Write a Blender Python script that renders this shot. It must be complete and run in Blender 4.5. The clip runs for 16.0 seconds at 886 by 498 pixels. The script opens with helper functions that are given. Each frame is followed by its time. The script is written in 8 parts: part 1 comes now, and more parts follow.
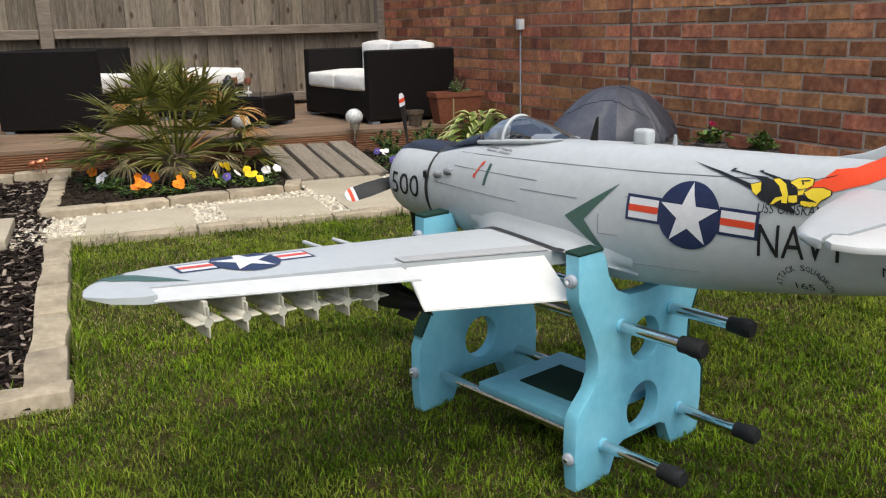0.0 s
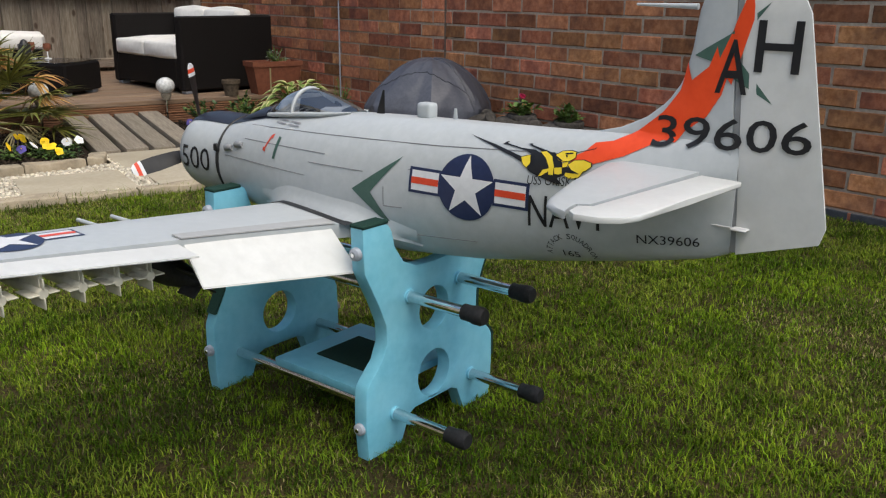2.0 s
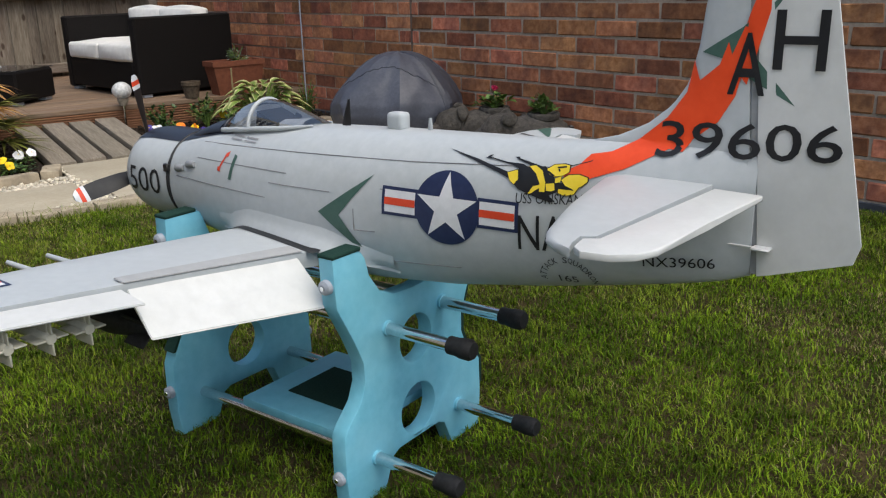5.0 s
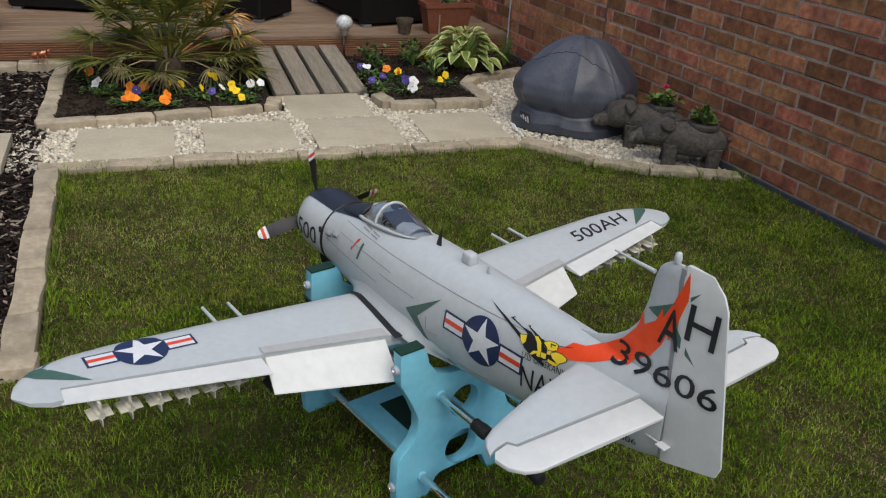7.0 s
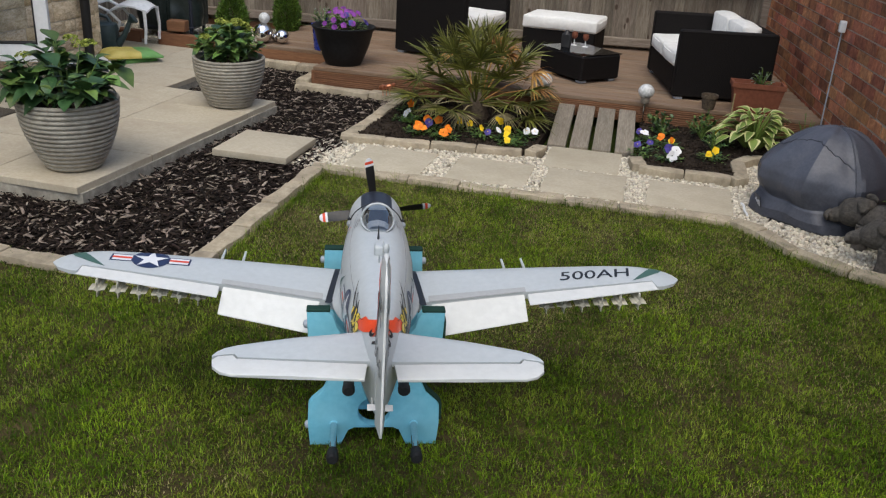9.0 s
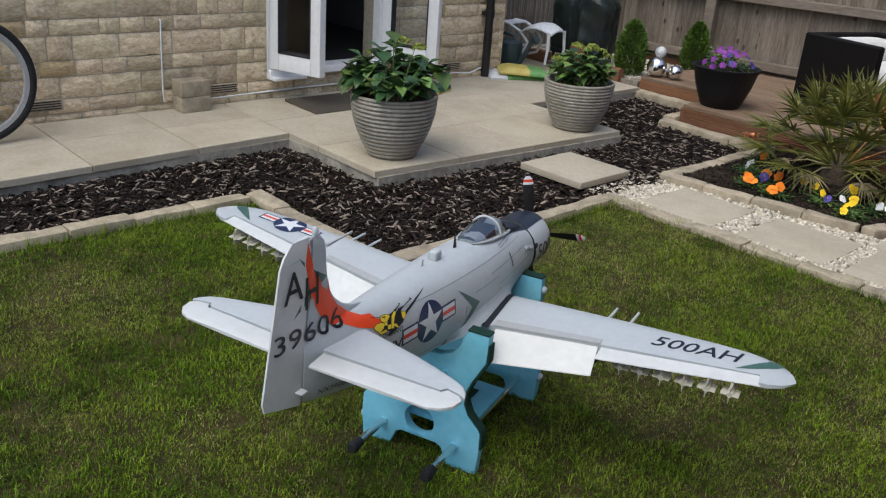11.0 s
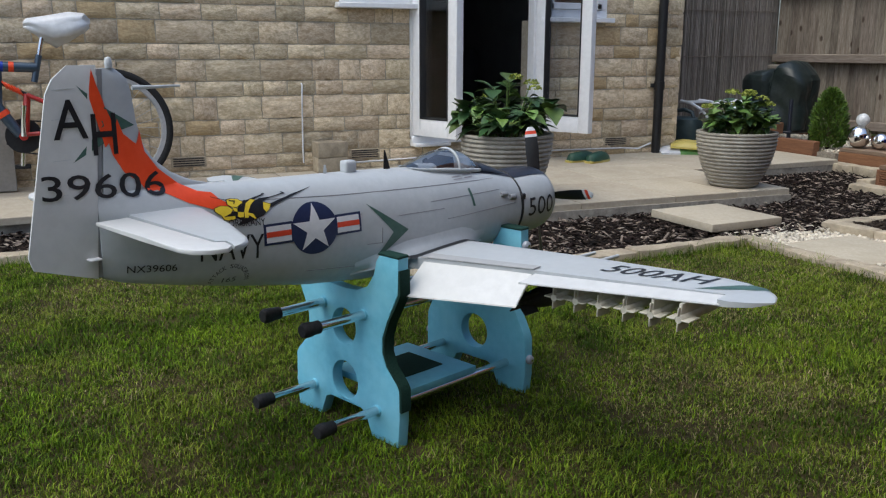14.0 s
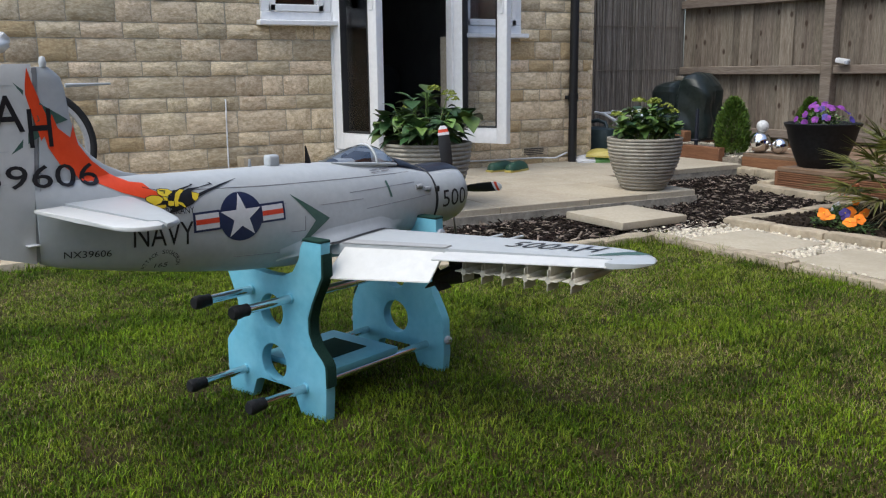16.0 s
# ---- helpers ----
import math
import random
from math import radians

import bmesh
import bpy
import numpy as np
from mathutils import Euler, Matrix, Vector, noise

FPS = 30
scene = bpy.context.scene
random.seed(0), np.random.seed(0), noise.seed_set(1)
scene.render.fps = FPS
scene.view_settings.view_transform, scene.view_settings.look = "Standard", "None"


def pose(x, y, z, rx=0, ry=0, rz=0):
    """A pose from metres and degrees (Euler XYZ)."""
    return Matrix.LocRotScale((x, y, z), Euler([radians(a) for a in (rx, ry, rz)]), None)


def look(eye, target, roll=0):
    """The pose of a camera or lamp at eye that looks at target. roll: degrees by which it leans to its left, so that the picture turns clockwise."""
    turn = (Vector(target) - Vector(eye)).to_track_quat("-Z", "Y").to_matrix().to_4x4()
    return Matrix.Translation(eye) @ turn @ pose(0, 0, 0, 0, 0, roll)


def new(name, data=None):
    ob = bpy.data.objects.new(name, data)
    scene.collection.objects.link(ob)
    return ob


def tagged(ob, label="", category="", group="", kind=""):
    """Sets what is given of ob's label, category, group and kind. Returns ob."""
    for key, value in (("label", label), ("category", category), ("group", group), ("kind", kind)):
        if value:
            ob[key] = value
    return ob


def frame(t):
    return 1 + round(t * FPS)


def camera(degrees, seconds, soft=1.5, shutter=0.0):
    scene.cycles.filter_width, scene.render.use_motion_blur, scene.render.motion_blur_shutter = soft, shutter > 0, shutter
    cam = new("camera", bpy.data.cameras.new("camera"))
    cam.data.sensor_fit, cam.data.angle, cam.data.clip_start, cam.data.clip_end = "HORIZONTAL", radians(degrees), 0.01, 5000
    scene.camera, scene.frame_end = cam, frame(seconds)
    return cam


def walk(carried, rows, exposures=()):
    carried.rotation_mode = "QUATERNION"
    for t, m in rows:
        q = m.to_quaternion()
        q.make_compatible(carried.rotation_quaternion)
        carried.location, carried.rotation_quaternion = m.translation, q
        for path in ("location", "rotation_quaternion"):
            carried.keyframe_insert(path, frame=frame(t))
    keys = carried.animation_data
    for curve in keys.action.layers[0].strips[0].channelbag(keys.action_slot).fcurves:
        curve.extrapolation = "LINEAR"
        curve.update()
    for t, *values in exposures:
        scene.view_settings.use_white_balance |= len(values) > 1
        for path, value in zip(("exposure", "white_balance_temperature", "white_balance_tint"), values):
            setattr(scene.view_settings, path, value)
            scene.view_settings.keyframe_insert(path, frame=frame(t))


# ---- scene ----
cam = camera(53.74, 16.0, soft=1.2)

PATH = [
    (0, (0.195, -3.716, 0.804), (0.853, -1.894, 0.307), -1.23),
    (0.5, (0.203, -3.710, 0.800), (0.949, -1.927, 0.285), -0.79),
    (1, (0.247, -3.738, 0.791), (1.137, -2.030, 0.250), -0.21),
    (1.5, (0.259, -3.751, 0.794), (1.234, -2.095, 0.239), 0.51),
    (2, (0.270, -3.756, 0.809), (1.257, -2.110, 0.245), 0.45),
    (2.5, (0.275, -3.759, 0.815), (1.257, -2.110, 0.252), 0.46),
    (3, (0.280, -3.760, 0.814), (1.282, -2.120, 0.257), 0.52),
    (3.5, (0.286, -3.757, 0.806), (1.307, -2.127, 0.259), 0.56),
    (5.8, (0.371, -3.555, 0.859), (1.362, -1.949, 0.198), -3.13),
    (6, (0.370, -3.572, 0.998), (1.300, -1.978, 0.227), -1.71),
    (6.5, (0.346, -3.733, 1.317), (1.093, -2.132, 0.379), 1.33),
    (7, (0.446, -4.014, 1.457), (1.014, -2.307, 0.584), 3.42),
    (7.5, (0.647, -4.259, 1.504), (1.025, -2.498, 0.635), 3.31),
    (8, (0.910, -4.409, 1.504), (1.064, -2.587, 0.694), 3.06),
    (8.2, (1.083, -4.457, 1.504), (1.106, -2.620, 0.712), 2.97),
    (10.3, (2.410, -4.201, 1.562), (1.361, -2.669, 0.819), 4.84),
    (10.5, (2.473, -4.101, 1.537), (1.333, -2.634, 0.796), 4.98),
    (11, (2.589, -3.828, 1.484), (1.238, -2.563, 0.727), 4.23),
    (11.5, (2.721, -3.571, 1.459), (1.191, -2.549, 0.674), 2.91),
    (12, (2.765, -3.354, 1.400), (1.103, -2.560, 0.620), 0.90),
    (12.5, (2.808, -3.182, 1.293), (1.061, -2.519, 0.581), 0.01),
    (13, (2.812, -3.103, 1.068), (1.012, -2.431, 0.512), 0.82),
    (13.5, (2.841, -3.060, 0.929), (1.047, -2.315, 0.456), 0.83),
    (14, (2.881, -3.030, 0.861), (1.113, -2.208, 0.416), 0.17),
    (14.5, (2.933, -3.046, 0.837), (1.206, -2.134, 0.404), -0.04),
    (15, (3.014, -3.069, 0.809), (1.317, -2.109, 0.365), -0.22),
    (15.5, (3.039, -3.076, 0.805), (1.339, -2.111, 0.382), -0.42),
    (16, (3.052, -3.082, 0.811), (1.347, -2.114, 0.413), -0.62),
]
walk(cam, [(t, look(eye, target, roll)) for t, eye, target, roll in PATH],
     exposures=[(0, 1.0, 6950, 6), (0.5, 0.98, 6950, 6), (1, 0.86, 6950, 6), (2, 0.75, 6950, 6), (3.5, 0.75, 6900, 6), (6, 0.64, 6700, 6), (7, 0.47, 6700, 6), (8.2, 0.58, 6650, 6), (10.5, 0.58, 6400, 6),
                (13, 0.60, 6200, 6), (14.5, 0.78, 6300, 6), (16, 0.85, 6350, 6)])
# ---- sky, sun ----
world = bpy.data.worlds.new("overcast_sky")
scene.world = world
world.use_nodes = True
wn = world.node_tree.nodes
sky = wn.new("ShaderNodeTexSky")
sky.sky_type = "NISHITA"
sky.sun_disc = False
sky.sun_elevation = radians(62)
sky.sun_rotation = radians(172)
sky.air_density, sky.dust_density, sky.ozone_density = 0.8, 3.0, 0.6
world.node_tree.links.new(sky.outputs[0], wn["Background"].inputs[0])
wn["Background"].inputs[1].default_value = 0.15
sun = new("sun", bpy.data.lights.new("sun", "SUN"))
sun.data.energy, sun.data.angle, sun.data.color = 0.85, radians(60), (0.97, 0.985, 0.97)
SUN_FROM = Vector((math.sin(radians(172)), math.cos(radians(172)), math.tan(radians(62))))
sun.matrix_basis = look(tuple(SUN_FROM * 6), (0, 0, 0))


# ---- materials ----
def surf(name, c0, c1, scale=20.0, rough=(0.6, 0.85), metal=0.0, bump=0.15, bump_scale=None, c2=None, scale2=3.0, amount2=0.5,
         rand=0.0, island=0.0, stretch=(1, 1, 1), coat=0.0, sheen=0.0, trans=0.0, spec=0.4, detail=6.0, bump_dist=0.002, spread=(0.35, 0.65)):
    """Two colours by fine noise, a third by coarse noise, rough and bump by the fine one."""
    m = bpy.data.materials.new(name)
    m.use_nodes = True
    nt = m.node_tree
    b = nt.nodes["Principled BSDF"]
    link = nt.links.new
    tc = nt.nodes.new("ShaderNodeTexCoord")
    mp = nt.nodes.new("ShaderNodeMapping")
    mp.inputs["Scale"].default_value = stretch
    link(tc.outputs["Object"], mp.inputs[0])
    if rand:
        off = nt.nodes.new("ShaderNodeVectorMath")
        off.operation = "SCALE"
        off.inputs[0].default_value = (13.0, 29.0, 17.0)
        link(nt.nodes.new("ShaderNodeObjectInfo").outputs["Random"], off.inputs["Scale"])
        link(off.outputs[0], mp.inputs["Location"])

    def noise_at(s, d=detail):
        n = nt.nodes.new("ShaderNodeTexNoise")
        n.inputs["Scale"].default_value, n.inputs["Detail"].default_value, n.inputs["Roughness"].default_value = s, d, 0.6
        link(mp.outputs[0], n.inputs["Vector"])
        return n

    def ramp(src, lo, hi):
        r = nt.nodes.new("ShaderNodeMapRange")
        r.inputs["From Min"].default_value, r.inputs["From Max"].default_value = lo, hi
        link(src, r.inputs[0])
        return r.outputs[0]

    def mix(fac, a, bcol):
        x = nt.nodes.new("ShaderNodeMix")
        x.data_type = "RGBA"
        for sock, v in ((x.inputs["Factor"], fac), (x.inputs[6], a), (x.inputs[7], bcol)):
            if isinstance(v, tuple):
                sock.default_value = (*v, 1)
            elif isinstance(v, float):
                sock.default_value = v
            else:
                link(v, sock)
        return x.outputs[2]

    fine = noise_at(scale)
    f = ramp(fine.outputs[0], *spread)
    col = mix(f, c0, c1)
    if c2:
        coarse = noise_at(scale2, 4.0)
        k = nt.nodes.new("ShaderNodeMath")
        k.operation = "MULTIPLY"
        link(ramp(coarse.outputs[0], 0.42, 0.68), k.inputs[0])
        k.inputs[1].default_value = amount2
        col = mix(k.outputs[0], col, c2)
    if rand or island:
        if island:
            src = nt.nodes.new("ShaderNodeNewGeometry").outputs["Random Per Island"]
        else:
            src = nt.nodes.new("ShaderNodeObjectInfo").outputs["Random"]
        a = rand or island
        r = nt.nodes.new("ShaderNodeMapRange")
        r.inputs["To Min"].default_value, r.inputs["To Max"].default_value = 1 - a, 1 + a
        link(src, r.inputs[0])
        h = nt.nodes.new("ShaderNodeHueSaturation")
        link(col, h.inputs["Color"])
        link(r.outputs[0], h.inputs["Value"])
        hue = nt.nodes.new("ShaderNodeMapRange")
        hue.inputs["To Min"].default_value, hue.inputs["To Max"].default_value = 0.5 + 0.03 * a, 0.5 - 0.03 * a
        sq = nt.nodes.new("ShaderNodeMath")
        sq.operation = "FRACT"
        mul = nt.nodes.new("ShaderNodeMath")
        mul.operation = "MULTIPLY"
        mul.inputs[1].default_value = 7.31
        link(src, mul.inputs[0])
        link(mul.outputs[0], sq.inputs[0])
        link(sq.outputs[0], hue.inputs[0])
        link(hue.outputs[0], h.inputs["Hue"])
        col = h.outputs[0]
    link(col, b.inputs["Base Color"])
    rr = nt.nodes.new("ShaderNodeMapRange")
    rr.inputs["To Min"].default_value, rr.inputs["To Max"].default_value = rough
    link(fine.outputs[0], rr.inputs[0])
    link(rr.outputs[0], b.inputs["Roughness"])
    b.inputs["Metallic"].default_value = metal
    b.inputs["Specular IOR Level"].default_value = spec
    b.inputs["Coat Weight"].default_value = coat
    b.inputs["Coat Roughness"].default_value = 0.15
    b.inputs["Transmission Weight"].default_value = trans
    if bump:
        src = noise_at(bump_scale) if bump_scale else fine
        bp = nt.nodes.new("ShaderNodeBump")
        bp.inputs["Strength"].default_value, bp.inputs["Distance"].default_value = bump, bump_dist
        link(src.outputs[0], bp.inputs["Height"])
        link(bp.outputs[0], b.inputs["Normal"])
    return m


def glass(name, tint=(0.9, 0.95, 1.0), rough=0.02, ior=1.6):
    """Clear sheet: it lets light through and mirrors more at a slant."""
    m = bpy.data.materials.new(name)
    m.use_nodes = True
    nt = m.node_tree
    nt.nodes.remove(nt.nodes["Principled BSDF"])
    out = nt.nodes["Material Output"]
    clear, gloss, mix, fr = (nt.nodes.new(k) for k in ("ShaderNodeBsdfTransparent", "ShaderNodeBsdfGlossy", "ShaderNodeMixShader", "ShaderNodeFresnel"))
    clear.inputs[0].default_value = (*tint, 1)
    gloss.inputs["Roughness"].default_value = rough
    fr.inputs["IOR"].default_value = ior
    nt.links.new(fr.outputs[0], mix.inputs[0])
    nt.links.new(clear.outputs[0], mix.inputs[1])
    nt.links.new(gloss.outputs[0], mix.inputs[2])
    nt.links.new(mix.outputs[0], out.inputs[0])
    return m


M = {}
M["plane_grey"] = surf("plane_grey", (0.425, 0.455, 0.468), (0.465, 0.495, 0.508), 60, (0.34, 0.44), bump=0.03, c2=(0.40, 0.425, 0.437), scale2=6, amount2=0.4)
M["plane_dark"] = surf("plane_dark", (0.24, 0.25, 0.26), (0.28, 0.29, 0.30), 60, (0.4, 0.5), bump=0.03)
M["plane_white"] = surf("plane_white", (0.55, 0.56, 0.55), (0.61, 0.62, 0.61), 40, (0.4, 0.5), bump=0.04, c2=(0.50, 0.51, 0.50), scale2=5, amount2=0.35)
M["navy"] = surf("navy", (0.012, 0.022, 0.07), (0.018, 0.03, 0.085), 80, (0.35, 0.45), bump=0.02)
M["white_mark"] = surf("white_mark", (0.62, 0.63, 0.65), (0.68, 0.69, 0.71), 80, (0.35, 0.45), bump=0.02)
M["red_mark"] = surf("red_mark", (0.62, 0.055, 0.02), (0.68, 0.07, 0.03), 80, (0.35, 0.45), bump=0.02)
M["orange_red"] = surf("orange_red", (0.74, 0.06, 0.012), (0.8, 0.075, 0.018), 50, (0.35, 0.45), bump=0.02)
M["green_mark"] = surf("green_mark", (0.045, 0.105, 0.085), (0.06, 0.125, 0.10), 80, (0.4, 0.5), bump=0.02)
M["black_mark"] = surf("black_mark", (0.007, 0.008, 0.011), (0.012, 0.013, 0.016), 80, (0.4, 0.5), bump=0.02)
M["yellow_mark"] = surf("yellow_mark", (0.75, 0.55, 0.03), (0.8, 0.6, 0.05), 80, (0.35, 0.45), bump=0.02)
M["grey_mark"] = surf("grey_mark", (0.2, 0.2, 0.21), (0.26, 0.26, 0.27), 80, (0.4, 0.5), bump=0.02)
M["cowl_black"] = surf("cowl_black", (0.014, 0.017, 0.028), (0.022, 0.026, 0.038), 60, (0.35, 0.5), bump=0.03)
M["foam_tan"] = surf("foam_tan", (0.42, 0.40, 0.33), (0.5, 0.48, 0.40), 90, (0.6, 0.75), bump=0.1)
M["stand_blue"] = surf("stand_blue", (0.15, 0.47, 0.62), (0.19, 0.53, 0.68), 45, (0.45, 0.62), bump=0.12, bump_scale=180, c2=(0.26, 0.58, 0.70), scale2=7, amount2=0.5)
M["felt_green"] = surf("felt_green", (0.012, 0.035, 0.028), (0.02, 0.05, 0.04), 300, (0.85, 0.95), bump=0.4, spec=0.1)
M["chrome"] = surf("chrome", (0.62, 0.63, 0.65), (0.7, 0.71, 0.72), 200, (0.06, 0.16), metal=1.0, bump=0.01)
M["rubber"] = surf("rubber", (0.012, 0.012, 0.013), (0.025, 0.025, 0.026), 150, (0.55, 0.75), bump=0.15, spec=0.25)
M["plastic_grey"] = surf("plastic_grey", (0.3, 0.33, 0.38), (0.36, 0.39, 0.44), 150, (0.4, 0.55), bump=0.05)
M["canopy"] = glass("canopy", (0.95, 0.975, 1.0), 0.04, 2.9)
M["pane"] = glass("pane", (0.95, 0.97, 1.0))
M["cockpit"] = surf("cockpit", (0.38, 0.41, 0.47), (0.48, 0.51, 0.57), 60, (0.5, 0.7))

M["soil"] = surf("soil", (0.010, 0.007, 0.0055), (0.032, 0.023, 0.017), 60, (0.85, 0.95), bump=0.8, c2=(0.07, 0.055, 0.04), scale2=14, bump_dist=0.01, spec=0.1)
M["turf"] = surf("turf", (0.018, 0.018, 0.006), (0.055, 0.042, 0.018), 90, (0.85, 0.95), bump=0.8, c2=(0.10, 0.075, 0.035), scale2=5, amount2=0.6, bump_dist=0.01, spec=0.1)
M["field"] = surf("field", (0.030, 0.055, 0.008), (0.065, 0.095, 0.018), 90, (0.85, 0.95), bump=0.8, c2=(0.09, 0.10, 0.03), scale2=3, amount2=0.6, bump_dist=0.01, spec=0.1)
M["gravel_bed"] = surf("gravel_bed", (0.22, 0.19, 0.14), (0.4, 0.36, 0.29), 90, (0.8, 0.95), bump=0.8, c2=(0.12, 0.1, 0.08), scale2=30, bump_dist=0.01)
M["pebble"] = surf("pebble", (0.42, 0.37, 0.28), (0.66, 0.61, 0.51), 40, (0.65, 0.85), bump=0.2, island=0.32)
M["bark"] = surf("bark", (0.008, 0.006, 0.005), (0.030, 0.021, 0.017), 60, (0.7, 0.9), bump=0.5, island=0.7, stretch=(1, 1, 1), spec=0.1)
M["bark_pale"] = surf("bark_pale", (0.15, 0.115, 0.09), (0.30, 0.25, 0.205), 60, (0.7, 0.9), bump=0.5, island=0.4, spec=0.15)
M["slab"] = surf("slab", (0.40, 0.355, 0.27), (0.46, 0.41, 0.32), 60, (0.75, 0.9), bump=0.25, c2=(0.33, 0.285, 0.205), scale2=5, amount2=0.5, rand=0.05, spec=0.2)
M["patio"] = surf("patio", (0.41, 0.36, 0.275), (0.48, 0.43, 0.335), 50, (0.72, 0.9), bump=0.2, c2=(0.33, 0.275, 0.2), scale2=3.5, amount2=0.55, rand=0.05, spec=0.2)
M["concrete"] = surf("concrete", (0.30, 0.275, 0.225), (0.42, 0.39, 0.325), 40, (0.8, 0.95), bump=0.5, c2=(0.12, 0.11, 0.095), scale2=9, amount2=0.7, bump_dist=0.005)
M["kerb"] = surf("kerb", (0.34, 0.285, 0.20), (0.44, 0.375, 0.275), 45, (0.75, 0.92), bump=0.5, c2=(0.19, 0.16, 0.115), scale2=9, amount2=0.7, rand=0.12, bump_dist=0.004)
M["brick"] = surf("brick", (0.29, 0.106, 0.050), (0.475, 0.205, 0.108), 34, (0.75, 0.92), bump=0.7, c2=(0.10, 0.045, 0.038), scale2=9, amount2=0.7, rand=0.46, bump_dist=0.004, spec=0.2)
M["brick_far"] = surf("brick_far", (0.29, 0.106, 0.050), (0.475, 0.205, 0.108), 34, (0.75, 0.92), bump=0.7, c2=(0.10, 0.045, 0.038), scale2=9, amount2=0.7, island=0.46, bump_dist=0.004, spec=0.2)
M["mortar"] = surf("mortar", (0.33, 0.265, 0.21), (0.45, 0.375, 0.305), 70, (0.85, 0.95), bump=0.5, c2=(0.24, 0.185, 0.15), scale2=6, spec=0.15)
M["blue_brick"] = surf("blue_brick", (0.035, 0.04, 0.05), (0.06, 0.065, 0.075), 40, (0.6, 0.8), bump=0.3)
M["stone"] = surf("stone", (0.53, 0.43, 0.285), (0.74, 0.625, 0.455), 14, (0.8, 0.95), bump=0.7, c2=(0.36, 0.265, 0.155), scale2=6, amount2=0.75, rand=0.24, bump_dist=0.009, spec=0.15)
M["stone_far"] = surf("stone_far", (0.53, 0.43, 0.285), (0.74, 0.625, 0.455), 14, (0.8, 0.95), bump=0.7, c2=(0.36, 0.265, 0.155), scale2=6, amount2=0.75, island=0.24, bump_dist=0.009, spec=0.15)
M["stone_orange"] = surf("stone_orange", (0.46, 0.34, 0.18), (0.60, 0.47, 0.28), 9, (0.8, 0.95), bump=0.9, c2=(0.25, 0.15, 0.07), scale2=7, bump_dist=0.009)
M["stone_joint"] = surf("stone_joint", (0.36, 0.315, 0.24), (0.47, 0.42, 0.33), 50, (0.85, 0.95), bump=0.5)
M["upvc"] = surf("upvc", (0.76, 0.77, 0.78), (0.82, 0.83, 0.84), 30, (0.25, 0.35), bump=0.02)
M["seal"] = surf("seal", (0.01, 0.01, 0.012), (0.02, 0.02, 0.022), 80, (0.5, 0.7), bump=0.0)
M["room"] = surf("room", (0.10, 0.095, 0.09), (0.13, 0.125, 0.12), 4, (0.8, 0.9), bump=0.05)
# shade of the unlit room put into the floor and sofa colour
M["room_gloom"] = surf("room_gloom", (0.008, 0.008, 0.009), (0.018, 0.018, 0.02), 9, (0.7, 0.9), bump=0.1)
M["black_plastic"] = surf("black_plastic", (0.010, 0.010, 0.011), (0.017, 0.017, 0.018), 60, (0.35, 0.5), bump=0.03)
M["fence"] = surf("fence", (0.150, 0.126, 0.098), (0.275, 0.236, 0.190), 30, (0.8, 0.95), bump=0.6, c2=(0.085, 0.062, 0.045), scale2=5, amount2=0.6, rand=0.25, stretch=(6, 6, 0.45), bump_dist=0.004, spec=0.15)
nt = M["fence"].node_tree
knot = nt.nodes.new("ShaderNodeTexVoronoi")
knot.voronoi_dimensions = "2D"
knot.inputs["Scale"].default_value, knot.inputs["Randomness"].default_value = 1.0, 1.0
place = nt.nodes.new("ShaderNodeMapping")
place.inputs["Scale"].default_value = (5.5, 1.0, 3.0)
place.inputs["Rotation"].default_value = (math.pi / 2, 0, 0)
shift = nt.nodes.new("ShaderNodeVectorMath")
shift.operation = "SCALE"
shift.inputs[0].default_value = (7.0, 23.0, 0.0)
nt.links.new(nt.nodes.new("ShaderNodeObjectInfo").outputs["Random"], shift.inputs["Scale"])
nt.links.new(shift.outputs[0], place.inputs["Location"])
nt.links.new(nt.nodes.new("ShaderNodeTexCoord").outputs["Object"], place.inputs[0])
nt.links.new(place.outputs[0], knot.inputs["Vector"])
near = nt.nodes.new("ShaderNodeMapRange")
near.inputs["From Min"].default_value, near.inputs["From Max"].default_value = 0.05, 0.10
near.inputs["To Min"].default_value, near.inputs["To Max"].default_value = 0.85, 0.0
nt.links.new(knot.outputs["Distance"], near.inputs[0])
tint = nt.nodes.new("ShaderNodeMix")
tint.data_type = "RGBA"
shader = nt.nodes["Principled BSDF"]
nt.links.new(near.outputs[0], tint.inputs["Factor"])
nt.links.new(shader.inputs["Base Color"].links[0].from_socket, tint.inputs[6])
tint.inputs[7].default_value = (0.055, 0.035, 0.024, 1)
nt.links.new(tint.outputs[2], shader.inputs["Base Color"])
M["fence_rail"] = surf("fence_rail", (0.165, 0.135, 0.11), (0.26, 0.22, 0.18), 30, (0.8, 0.95), bump=0.5, c2=(0.1, 0.075, 0.055), scale2=6, rand=0.12, stretch=(0.5, 6, 6), bump_dist=0.003, spec=0.15)
M["reed"] = surf("reed", (0.21, 0.182, 0.152), (0.36, 0.32, 0.275), 40, (0.8, 0.95), bump=0.6, c2=(0.12, 0.10, 0.085), scale2=8, rand=0.35, stretch=(4, 4, 0.3), island=0.35, spec=0.1)
M["deck"] = surf("deck", (0.14, 0.085, 0.05), (0.225, 0.145, 0.09), 30, (0.7, 0.88), bump=0.4, c2=(0.24, 0.19, 0.145), scale2=4, amount2=0.6, rand=0.14, stretch=(0.5, 6, 6))
